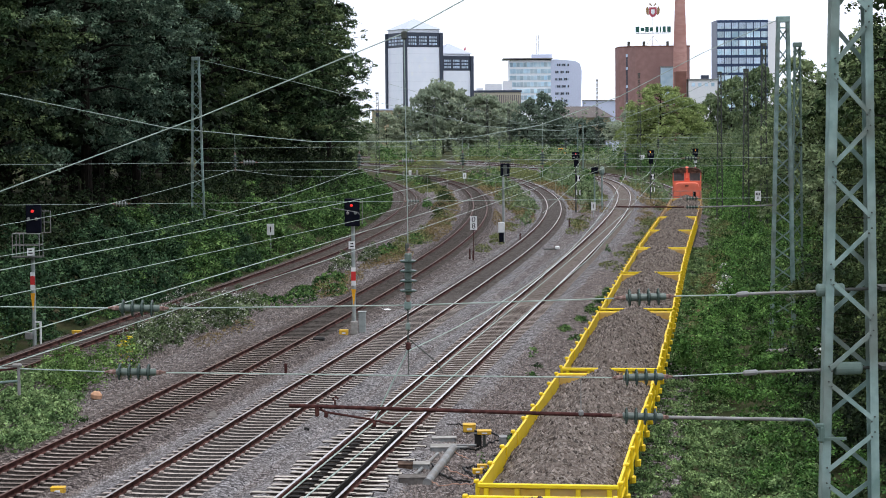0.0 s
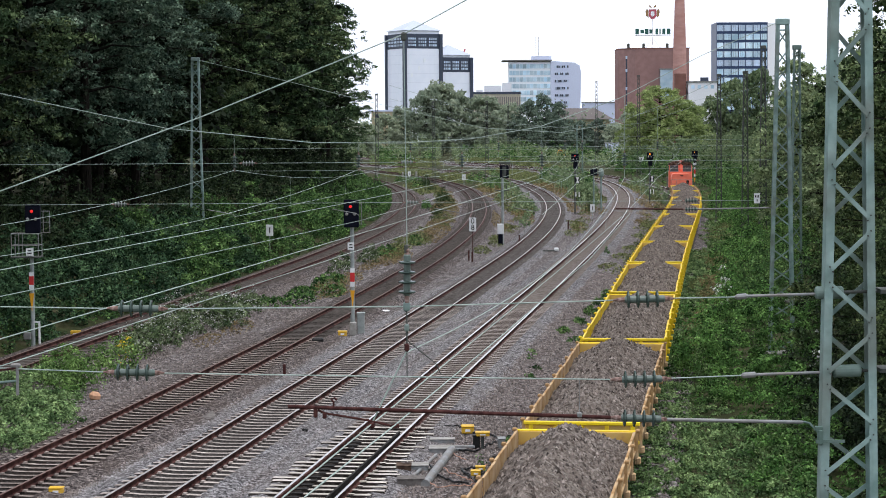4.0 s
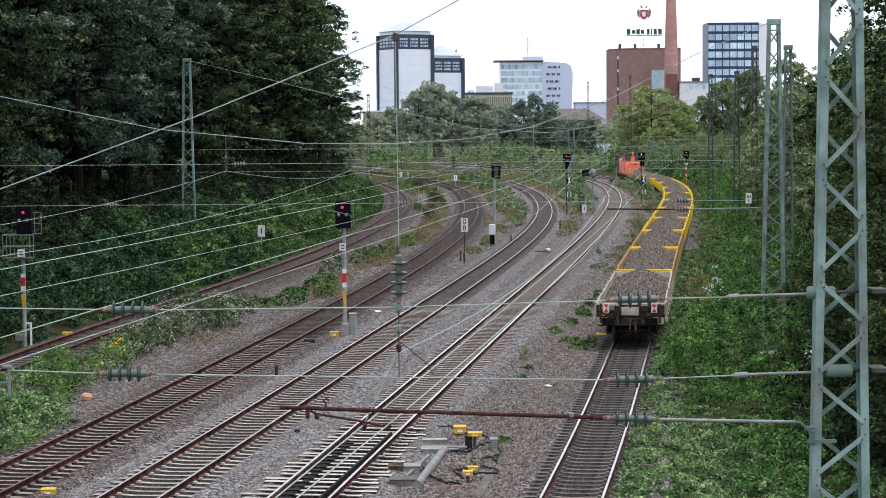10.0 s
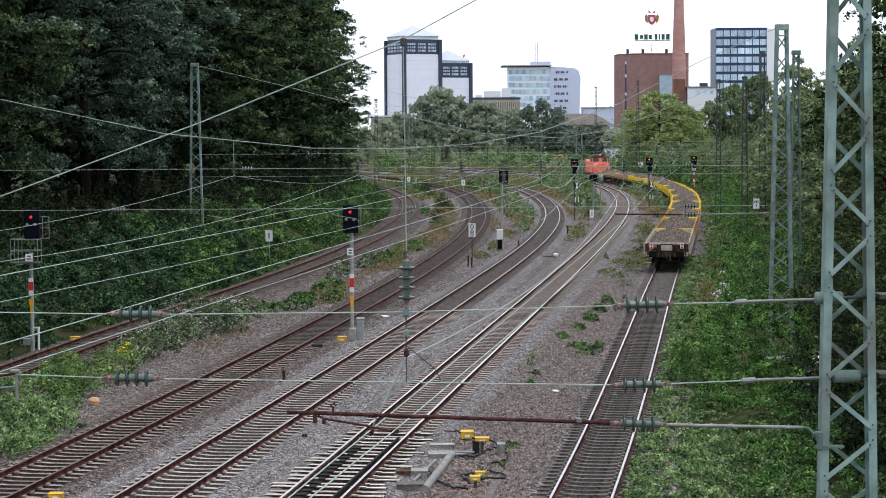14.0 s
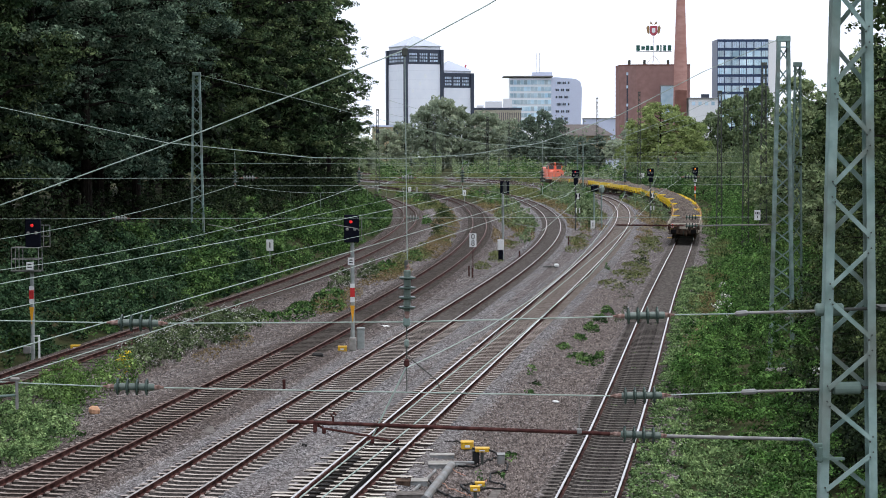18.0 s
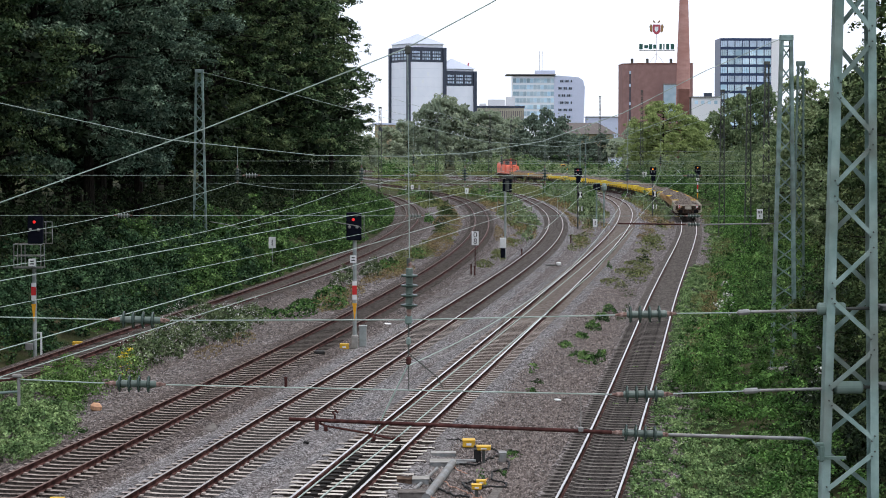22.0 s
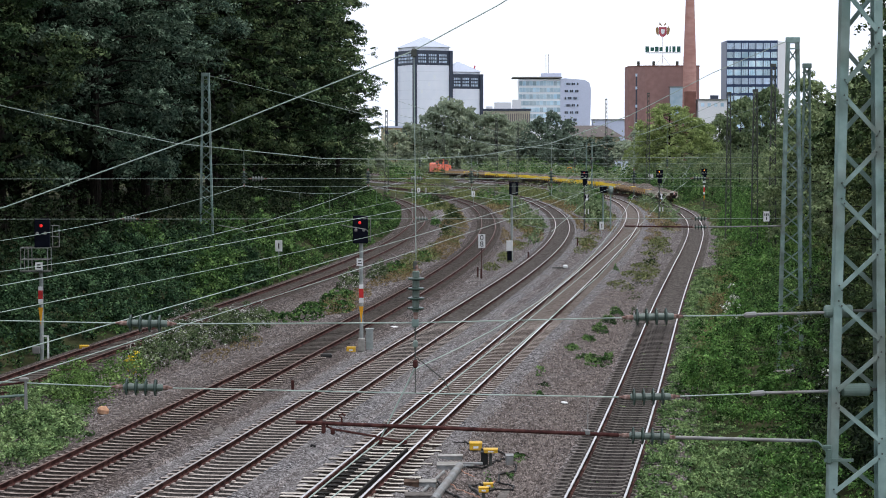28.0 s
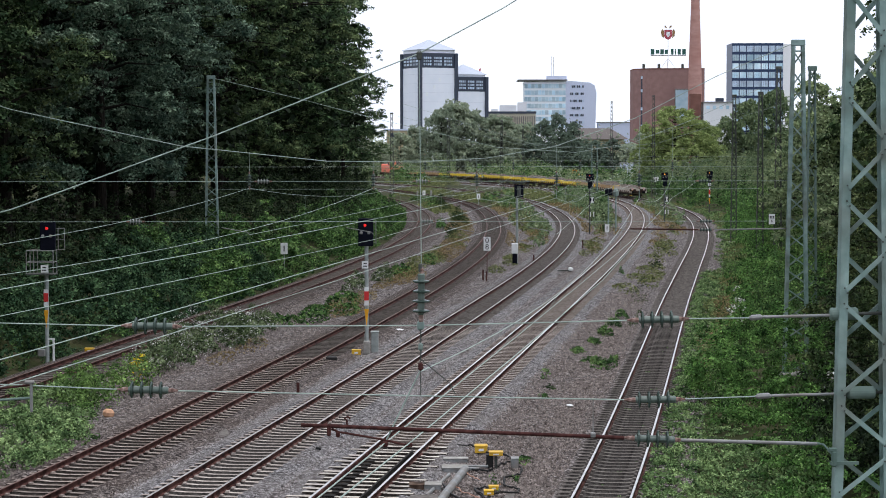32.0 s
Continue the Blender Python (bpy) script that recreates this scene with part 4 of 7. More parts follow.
def insulator(name, m, material=M_PORCELAIN, group="overhead line insulators", sheds=4, pitch=0.117, r=0.105, label=""):
    """A rod insulator along local z, its middle at the origin: turned sheds, metal caps and end eyes."""
    ob = thing(name, label or "green glazed porcelain rod insulator on the overhead line", "insulator", group, at=m)
    half = sheds * pitch / 2
    part("core", Geo().lathe([(0.03, -half), (0.044, -half + 0.015), (0.044, half + 0.01), (0.03, half + 0.025)], 14), M_CORE, ob)
    shed = mesh_of("shed", Geo().lathe([(0.046, -0.024), (r * 0.9, -0.013), (r, -0.005), (r, 0.005), (r * 0.9, 0.011), (0.05, 0.02)], 22), material)
    for i in range(sheds):
        part("shed", shed, None, ob, at=(0, 0, -half + pitch * (i + 0.4)))
    for s in (-1, 1):
        z = half - 0.01
        e = part("end_fitting", Geo().tube([(0, 0, s * z), (0, 0, s * (z + 0.04)), (0.004, 0, s * (z + 0.09)), (0, 0, s * (z + 0.15))], [0.026, 0.03, 0.022, 0.01], 8), M_FITTING, ob, "rust-stained end fitting")
        part("pin", Geo().box(0.004, 0, s * (z + 0.08), 0.062, 0.05, 0.045, c=0.012), M_FITTING, e)
    return ob


def lay(p, q):
    """A pose at the middle of p and q, local z from p to q."""
    p, q = Vector(p), Vector(q)
    return Matrix.Translation((p + q) / 2) @ (q - p).to_track_quat('Z', 'Y').to_matrix().to_4x4()


def wire(name, pts, r, label, material=M_WIRE, cat_="overhead wire", group="wires of the overhead line"):
    ob = part(name, Geo().tube(pts, r, 6), material)
    return tagged(ob, label, cat_, group)


def sag(p, q, drop, n=14):
    p, q = Vector(p), Vector(q)
    return [p.lerp(q, i / n) - Vector((0, 0, drop * 4 * (i / n) * (1 - i / n))) for i in range(n + 1)]


SPAN = "taut steel rope of the cross-span over the tracks"
Y0 = 25.0
# first cross-span
wire("span_rope", [(-12, Y0, 6.9), (-9, Y0, 7.35), (-5.37, Y0, 8.28), (-2.9, Y0, 9.17), (-0.44, Y0, 10.15), (0.59, Y0, 10.7), (2.7, Y0, 12.0), (4.75, Y0, 13.4)], 0.008, "bare steel rope carrying the cross-span")
wire("span_wire", [(-11, Y0, 7.05), (-5.39, Y0, 6.89), (-4.06, Y0, 6.86)], 0.008, SPAN)
insulator("insulator", lay((-3.95, Y0, 6.86), (-3.42, Y0, 6.85)))
wire("span_wire", [(-3.33, Y0, 6.85), (-0.4, Y0, 6.86), (2.1, Y0, 6.92)], 0.008, SPAN)
insulator("insulator", lay((2.22, Y0, 6.925), (2.73, Y0, 6.935)))
wire("span_wire", [(2.85, Y0, 6.94), (3.58, Y0, 6.95)], 0.008, SPAN)
wire("span_wire", [(-11, Y0, 6.2), (-5.4, Y0, 6.14), (-4.06, Y0, 6.08)], 0.008, SPAN)
insulator("insulator", lay((-3.98, Y0, 6.08), (-3.5, Y0, 6.07)))
wire("span_wire", [(-3.4, Y0, 6.065), (-0.41, Y0, 6.0), (2.1, Y0, 5.95)], 0.008, SPAN)
insulator("insulator", lay((2.2, Y0, 5.95), (2.68, Y0, 5.955)))
wire("span_wire", [(2.8, Y0, 5.96), (3.66, Y0, 5.99)], 0.008, SPAN)
for z0, z1, x0, x1, xe, dr in ((6.95, 6.96, 3.58, 3.75, 4.58, 4.56), (5.99, 6.01, 3.66, 3.86, 4.62, 4.78)):
    t = thing("turnbuckle", "grey steel turnbuckle and spring drum tensioning the cross-span", "turnbuckle", "turnbuckles of the cross-span", at=(x0, Y0, z0))
    part("body", Geo().tube([(0, 0, 0), (0.03, 0, 0), (x1 - x0 - 0.03, 0, 0.01), (x1 - x0, 0, 0.01)], [0.012, 0.035, 0.035, 0.012], 8), M_GALV, t)
    part("rod", Geo().tube([(x1 - x0, 0, 0.01), (xe - x0, 0, 0.03)], 0.018, 8), M_GALV, t)
    part("spring_drum", Geo().tube([(dr - x0, 0, 0.045), (dr - x0 + 0.02, 0, 0.045), (dr - x0 + 0.32, 0, 0.05), (dr - x0 + 0.34, 0, 0.05)], [0.06, 0.078, 0.078, 0.06], 16), M_STEEL_DULL, t)
    part("tail_rod", Geo().tube([(dr - x0 + 0.34, 0, 0.05), (5.35 - x0, 0, 0.06)], 0.02, 8).box(5.42 - x0, 0, 0.07, 0.2, 0.4, 0.05), M_STEEL_DARK, t)
# registration tube with its arm
tube = thing("registration_tube", "long rusty registration tube of the overhead line", "registration arm", at=(0, Y0, 0))
part("rusty_tube", Geo().tube([(-1.87, 0, 5.645), (2.07, 0, 5.485)], 0.024, 10), M_RUST, tube)
part("grey_tube", Geo().tube([(2.76, 0, 5.455), (4.42, 0, 5.41)], 0.022, 10), M_GALV, tube)
part("mast_bracket", Geo().tube([(4.4, 0, 5.42), (4.5, 0, 5.4), (4.6, -0.1, 5.28)], 0.014, 8).box(4.6, -0.16, 5.25, 0.07, 0.07, 0.2, c=0.02).box(4.58, -0.16, 5.36, 0.1, 0.05, 0.05, c=0.01).box(4.72, -0.175, 5.2, 0.35, 0.03, 0.035), M_STEEL_DULL, tube)
part("steady_arm", Geo().tube([(-1.5, 0, 5.6), (-1.42, 0, 5.56), (-0.9, 0, 5.47), (-0.56, 0, 5.39)], 0.014, 8), M_RUST, tube)
part("hook", Geo().tube([(-1.31, 0, 5.63), (-1.31, 0, 5.7), (-1.34, 0, 5.73), (-1.3, 0, 5.75), (-1.27, 0, 5.72)], 0.014, 6), M_RUST, tube)
part("drop_bracket", Geo().box(-1.53, 0, 5.58, 0.05, 0.06, 0.14, c=0.01), M_RUST, tube)
part("arm_joint", Geo().box(-1.42, 0, 5.53, 0.05, 0.05, 0.07, c=0.01), M_RUST, tube)
part("clamp", Geo().box(-0.84, 0, 5.41, 0.06, 0.1, 0.07, c=0.015), M_RUST, tube)
part("end_clip", Geo().box(-0.56, 0, 5.4, 0.1, 0.05, 0.05, c=0.01), M_RUST, tube)
part("dropper_clip", Geo().tube([(1.69, 0, 5.5), (1.69, 0, 5.95)], 0.006, 5).box(1.69, 0, 5.52, 0.06, 0.07, 0.06, c=0.01), M_GALV, tube)
insulator("insulator", lay((2.2, Y0, 5.48), (2.66, Y0, 5.46)))
# the hanger over the siding
wire("hanger_wire", [(-0.42, Y0, 10.13), (-0.4, Y0, 7.6)], 0.006, "thin steel hanger below the cross-span rope")
insulator("hanging_insulator", lay((-0.405, Y0, 6.98), (-0.4, Y0, 7.48)), sheds=4, pitch=0.12, r=0.105)
cl = thing("hanger_clamp", "rusty clamp and link holding the catenary wire", "clamp", at=(-0.41, Y0, 0))
part("link", Geo().tube([(0, 0, 6.85), (0, 0, 6.32)], 0.011, 6), M_STEEL_DARK, cl)
part("upper_clamp", Geo().box(0, 0, 7.56, 0.05, 0.05, 0.11, c=0.015), M_STEEL_DARK, cl)
part("eye", Geo().box(0, 0, 6.86, 0.09, 0.05, 0.12, c=0.03), M_STEEL_GREEN, cl)
part("nut", Geo().box(0, 0, 6.6, 0.06, 0.06, 0.1, c=0.02), M_STEEL_GREEN, cl)
part("saddle", Geo().box(0, 0, 6.36, 0.06, 0.1, 0.1, c=0.02), M_RUST, cl)
part("stay", Geo().tube([(0, 0, 6.45), (0.35, 0, 6.16), (0.42, 0, 6.02)], 0.007, 5).tube([(0, 0, 6.32), (0, 0, 6.0)], 0.007, 5), M_STEEL_DARK, cl)
part("rope_clip", Geo().box(-0.01, 0, 10.13, 0.07, 0.05, 0.11, c=0.02), M_STEEL_DARK, cl)
# the registration of the main track, at the edge of view
reg = thing("steady_bracket", "grey steel registration arm of the main track's overhead line", "registration arm", at=(0, Y0, 0))
part("arm", Geo().tube([(-7.0, 0, 5.85), (-5.15, 0, 5.98)], 0.016, 8), M_STEEL_DULL, reg)
part("post", Geo().box(-5.16, 0, 6.0, 0.035, 0.04, 0.4, c=0.01).box(-5.18, 0, 6.17, 0.12, 0.05, 0.05, c=0.015), M_GALV, reg)
part("rusty_arm", Geo().tube([(-5.15, 0, 6.14), (-6.2, 0, 6.02)], 0.015, 6), M_RUST, reg)

# second cross-span
Y1 = 82.0
ROPE1 = [(-24, 12.5), (-17.57, 10.48), (-10.86, 9.03), (-5.03, 8.42), (-1.5, 8.38), (1.26, 8.53), (3.95, 8.98), (7.15, 10.1), (10.43, 11.78), (13.45, 13.07)]
wire("span_rope", [(x, Y1, z) for x, z in ROPE1], 0.016, "bare steel rope carrying the cross-span")
for z, xs in ((7.62, (-7.6, -1.3, 9.95)), (6.02, (-12.7, -1.1, 10.0))):
    e = [-24] + [v for x in xs for v in (x - 0.3, x + 0.3)] + [13.4]
    for a, b in zip(e[::2], e[1::2]):
        wire("span_wire", [(a, Y1, z), (b, Y1, z)], 0.009, SPAN)
    for x in xs:
        insulator("insulator", lay((x - 0.27, Y1, z), (x + 0.27, Y1, z)), material=M_GALV if x < 5 else M_PORCELAIN, label="rod insulator on the cross-span")
tb = thing("registration_tube", "rusty registration tube of the second cross-span", "registration arm", at=(0, Y1, 0))
part("rusty_tube", Geo().tube([(7.0, 0, 5.72), (9.7, 0, 5.68)], 0.03, 8), M_RUST, tb)
part("grey_tube", Geo().tube([(10.3, 0, 5.68), (13.4, 0, 5.72)], 0.028, 8), M_GALV, tb)
insulator("insulator", lay((9.75, Y1, 5.68), (10.25, Y1, 5.68)))
M_TEXT = solid("black_lettering", (0.02, 0.02, 0.02), 0.6)


def bars(parent, x, y, z, w, h, rows):
    """Unreadable writing as plain bars."""
    for i in range(rows):
        g = Geo()
        for k in ((-0.26, 0.0, 0.26) if i % 2 == 0 else (0.0,)):
            g.box(x + k * w, y, z + h * (0.5 - (i + 0.5) / rows) * 0.75, w * 0.15, 0.006, h / rows * 0.5)
        part("writing", g, M_TEXT, parent)


pl = thing("number_plate_board", "small white plate with two lines of black writing", "sign", at=(12.62, Y1 - 0.06, 6.1))
part("plate", Geo().box(0, 0, 0, 0.24, 0.015, 0.4, c=0.004), M_WHITE, pl)
bars(pl, 0, -0.012, 0, 0.24, 0.4, 2)

# third cross-span
Y2 = 139.0
ROPE2 = [(-16.3, 13.6), (-10.5, 12.2), (-5.5, 10.9), (2.9, 8.9), (8.2, 8.55), (12, 9.2), (15.8, 10.65), (20.5, 12.8)]
wire("span_rope", [(x, Y2, z) for x, z in ROPE2], 0.016, "bare steel rope carrying the cross-span")
for z in (7.6, 6.1):
    wire("span_wire", [(-16.3, Y2, z), (20.5, Y2, z)], 0.010, SPAN)
for Y, xa, xb in ((196, -4.9, 31.4), (255, -8.5, 36)):
    for z in (7.6, 6.1):
        wire("span_wire", [(xa, Y, z), (xb, Y, z)], 0.009, SPAN)
    wire("span_rope", [(xa, Y, 13.0), ((xa + xb) / 2 - 6, Y, 9.2), ((xa + xb) / 2, Y, 8.7), ((xa + xb) / 2 + 6, Y, 9.2), (xb, Y, 13.0)], 0.013, "bare steel rope carrying the cross-span")

# catenary and contact wires over each track
EXTRA = Line([(-5.25, 25), (3.9, 82), (9.8, 139), (17.2, 196), (23.0, 255)])


def rope_z(rope, x):
    return float(np.interp(x, [p[0] for p in rope], [p[1] for p in rope]))


SUPPORT = [-32, 25, 82, 139, 196, 255, 312]
for k, off in ((1, -0.9), (2, -0.25), (3, -0.4), (4, -0.65), (5, 0)):
    ln = TRACK[k] if k < 5 else EXTRA
    last = None
    for j, Y in enumerate(SUPPORT):
        if Y < 20 and k != 4:
            continue
        if k == 4 and Y == 25:
            pc, pk = Vector((-0.85, 25, 5.42)), Vector((-0.41, 25, 6.3))
        elif k == 5 and Y == 25:
            pc, pk = Vector((-7.8, 10, 6.56)), Vector((-7.8, 10, 6.43))
        else:
            x = float(ln.x_of_y(Y))
            x += off + 0.18 * (-1) ** j
            pc = Vector((x, Y, {25: 5.8, 82: 5.3}.get(Y, 5.5) if k == 2 else 5.5))
            pk = Vector((x, Y, 7.35 if Y == 82 and k in (1, 2) else 6.95))
        if Y in (82, 139) and k > 0:
            rope = ROPE1 if Y == 82 else ROPE2
            top = rope_z(rope, pk.x)
            sp = thing("line_support", "steel hanger and steady arm holding the overhead wires", "overhead line support", "supports of the overhead line", at=(pk.x, Y, 0))
            part("hanger_wire", Geo().tube([(0, 0, top), (0, 0, 8.02)], 0.009, 6), M_WIRE, sp)
            insulator("hanging_insulator", lay((pk.x, Y, 7.42), (pk.x, Y, 7.9)), sheds=4, pitch=0.12, r=0.125)
            part("lower_hanger", Geo().tube([(0, 0, 7.42), (0, 0, pk.z)], 0.012, 6), M_WIRE, sp)
            part("steady_arm", Geo().tube([(-1.1, 0, 5.78), (-0.1, 0, 5.6), (0, 0, 5.5)], 0.014, 6), M_GALV, sp)
        if last:
            a, b = last
            if not (k in (1, 5) and Y == 82):
                wire("contact_wire", sag(a, pc, 0.04, 4), 0.0085, "pale contact wire over a track")
            cat_pts = sag(b, pk, (0.75 if k in (1, 2, 4) or Y > 82 else 0.05) if j > 1 else 0.4)
            if not (k == 4 and Y == 25):
                wire("catenary_wire", cat_pts, 0.0075, "pale catenary wire over a track")
            for i in (3, 5, 7, 9, 11):
                f = i / 14
                q = a.lerp(pc, f)
                p = cat_pts[i]
                if (p - q).length > 0.15 and q.y > 26 and q.y < 200 and (k == 4 or Y > 82):
                    wire("dropper", [p, q], 0.004, "thin dropper between catenary and contact wire", cat_="dropper", group="droppers of the overhead line")
        last = (pc, pk)
# second contact wire beside the siding's, and the stay between its wires
wire("contact_wire", [(-4.6, 0, 5.4), (-0.55, 25, 5.42), (1.12, 35.3, 5.5), (3.9, 54, 5.52), (7.6, 82, 5.55)], 0.0085, "pale contact wire over the siding")
wire("stay_wire", [(-0.41, 25, 6.32), (-0.85, 25, 5.42)], 0.011, "pale stay between catenary and contact wire")

# ---- plants ----


def leaf_mesh(name, rng, P, N, size, material, flat=0.55, slim=0.55, lift=0.25):
    """One bent leaf clump at every point of P, turned roughly along N."""
    n = len(P)
    nrm = N + rng.normal(0, flat, (n, 3)) + np.array([0, 0, lift])
    nrm /= np.linalg.norm(nrm, axis=1, keepdims=True)
    a = np.cross(nrm, rng.normal(0, 1, (n, 3)))
    a /= np.maximum(1e-6, np.linalg.norm(a, axis=1, keepdims=True))
    b = np.cross(nrm, a)
    r = (size * rng.uniform(0.6, 1.5, n))[:, None]
    c = P - nrm * r * 0.25
    v = np.stack([P + a * r, c + b * r * slim, P - a * r, c - b * r * slim], 1).reshape(-1, 3)
    k = (np.arange(n) * 4)[:, None]
    f = np.concatenate([k, k + 1, k + 3, k + 1, k + 2, k + 3], 1).reshape(-1)
    me = bpy.data.meshes.new(name)
    me.vertices.add(n * 4)
    me.vertices.foreach_set("co", v.astype(np.float32).ravel())
    me.loops.add(n * 6)
    me.loops.foreach_set("vertex_index", f.astype(np.int32))
    me.polygons.add(n * 2)
    me.polygons.foreach_set("loop_start", np.arange(0, n * 6, 3, dtype=np.int32))
    me.polygons.foreach_set("loop_total", np.full(n * 2, 3, dtype=np.int32))
    me.materials.append(material)
    me.update(calc_edges=True)
    return me


def tree_mesh(seed, h, spread, n, size, leaf, low=0.12, limbs=30, round_=0.75, sprays=9, tall=0.55):
    """Trunk and limbs, and a crown of leaf clumps round the limbs' ends."""
    rnd, rng = random.Random(seed), np.random.default_rng(seed)
    w = Geo()
    lean = Vector((rnd.uniform(-0.4, 0.4), rnd.uniform(-0.4, 0.4), 0))
    spine = [Vector((0, 0, -0.4)), Vector((0, 0, h * 0.2)) + lean * 0.3, Vector((0, 0, h * 0.5)) + lean, Vector((0, 0, h * 0.9)) + lean * 1.6]
    r0 = h * 0.012
    w.tube(spine, [r0 * 1.3, r0, r0 * 0.7, r0 * 0.2], 8)
    balls = []
    for i in range(limbs):
        f = low + (0.97 - low) * (i + rnd.random()) / limbs
        base = spine[1].lerp(spine[3], max(0.0, (f - 0.2) / 0.7))
        base = Vector((base.x, base.y, h * f * 0.94))
        a = i * 2.4 + rnd.uniform(-0.5, 0.5)
        u = (f - low) / (1.0 - low)
        reach = spread * (0.45 + 0.6 * math.sin(math.pi * min(1, max(0.05, u)) ** round_)) * (1.0 - 0.55 * max(0, u - 0.75) / 0.25) * rnd.uniform(0.78, 1.05)
        tip = base + Vector((math.cos(a) * reach, math.sin(a) * reach, h * rnd.uniform(-0.02, 0.06)))
        mid = base.lerp(tip, 0.5) + Vector((0, 0, h * 0.015))
        w.tube([base, mid, tip], [r0 * 0.4, r0 * 0.25, r0 * 0.08], 5, False)
        rad = spread * rnd.uniform(0.2, 0.36)
        balls += [(tip, rad), (mid + Vector((rnd.gauss(0, rad * 0.4), rnd.gauss(0, rad * 0.4), 0)), rad * 0.8)]
    balls.append((spine[3], spread * 0.25))
    C, Rd = np.array([tuple(b[0]) for b in balls]), np.array([b[1] for b in balls])
    # sprays of leaves on the upper and outer side of each limb, with gaps between them
    sub = rng.choice(len(Rd), len(Rd) * sprays, p=Rd ** 2 / (Rd ** 2).sum())
    u = rng.normal(0, 1, (len(sub), 3))
    u[:, 2] = np.where(rng.random(len(sub)) < 0.75, np.abs(u[:, 2]), u[:, 2])
    u /= np.linalg.norm(u, axis=1, keepdims=True)
    C2 = C[sub] + u * (Rd[sub] * rng.uniform(0.55, 1.1, len(sub)))[:, None] * np.array([1, 1, 0.8])
    R2 = Rd[sub] * rng.uniform(0.2, 0.42, len(sub))
    pick = rng.choice(len(R2), n, p=R2 ** 2 / (R2 ** 2).sum())
    u = rng.normal(0, 1, (n, 3))
    u[:, 2] = np.where(rng.random(n) < 0.8, np.abs(u[:, 2]), u[:, 2])
    u /= np.linalg.norm(u, axis=1, keepdims=True)
    P = C2[pick] + u * (R2[pick] * rng.uniform(0.6, 1.1, n))[:, None] * np.array([1, 1, tall])
    P[:, 2] -= 0.25 * (R2[pick] * rng.uniform(0, 1, n)) * (1 - u[:, 2])
    return mesh_of("trunk", w, M_BARK), leaf_mesh("crown", rng, P, u, size, leaf, 0.42)


def surface(x, y):
    """Height of the soil, the gravel or a ballast shoulder."""
    z = rise(x, y)
    if 40 < y < 290 and TRACK[0].x_of_y(y) + 1.5 < x < TRACK[4].x_of_y(y) + 2.4:
        z = max(z, -0.3)
    for ln in TRACK.values():
        d = abs(x - ln.x_of_y(y))
        if d < 2.5:
            z = max(z, float(np.interp(d, [0, 0.9, 1.36, 1.8, 2.5], [-0.26, -0.26, -0.19, -0.25, -0.5])))
    return z


def clear_of_tracks(P, gap):
    """Which points lie off the tracks."""
    ok = np.ones(len(P), bool)
    for ln in TRACK.values():
        k = int(np.argmax(ln.p[:, 1])) + 1
        x = np.interp(P[:, 1], ln.p[:k, 1], ln.p[:k, 0])
        dx = np.interp(P[:, 1] + 1, ln.p[:k, 1], ln.p[:k, 0]) - x
        ok &= np.abs(P[:, 0] - x) / np.sqrt(1 + dx ** 2) > gap
    return ok


def thicket(name, label, blobs, per, size, material, seed, cat_="undergrowth", flat=0.45, z_of=None, slim=0.55, clump=0.0, gap=1.5, lift=0.3):
    """Low plants: blobs are x, y, half-widths and height; each is a mound of leafy tufts with gaps between them."""
    rng = np.random.default_rng(seed)
    out, nor = [], []
    zf = z_of or surface
    for x, y, rx, ry, h in blobs:
        n = int(per * rx * ry * 3.1) + 3
        r = clump or max(0.07, min(0.32, h * 0.35, rx * 0.5))
        m = max(3, int(rx * ry * 3.1 / (r * r * 3.6)))
        u = rng.uniform(-1, 1, (int(m * 1.35) + 4, 2))
        u = u[(u ** 2).sum(1) < 1]
        px, py = x + u[:, 0] * rx, y + u[:, 1] * ry
        lump_ = np.array([noise.noise(Vector((a * 0.9, b * 0.6, seed))) for a, b in zip(px, py)])
        hh = h * np.maximum(0.05, 1 - (u ** 2).sum(1)) ** 0.5 * np.maximum(0.12, 1 + 0.9 * lump_ + rng.normal(0, 0.16, len(px)))
        base = np.array([zf(a, b) for a, b in zip(px, py)])
        R = r * rng.uniform(0.55, 1.35, len(px))
        C = np.stack([px, py, base + np.maximum(hh - R * 0.5, 0.02)], 1)
        pick = rng.choice(len(R), n, p=R ** 2 / (R ** 2).sum())
        d = rng.normal(0, 1, (n, 3))
        d[:, 2] = np.abs(d[:, 2]) * 0.9
        d /= np.linalg.norm(d, axis=1, keepdims=True)
        P = C[pick] + d * (R[pick] * rng.uniform(0.55, 1.08, n))[:, None] * np.array([1, 1, min(1.0, 0.5 * h / r + 0.15)])
        # some of the leaves fill the sides of the tufts down to the soil
        low = rng.random(n) < 0.16
        P[low, 2] -= (hh[pick] * rng.uniform(0.2, 0.9, n))[low]
        P[:, 2] = np.maximum(P[:, 2], base[pick] + 0.02)
        out.append(P)
        nor.append(d)
    P, N = np.concatenate(out), np.concatenate(nor)
    if gap:
        ok = clear_of_tracks(P, gap)
        P, N = P[ok], N[ok]
    ob = new(name, leaf_mesh(name, rng, P, N, size, material, flat, slim, lift))
    return tagged(ob, label, cat_, kind="stuff")


TREE_KINDS = {}


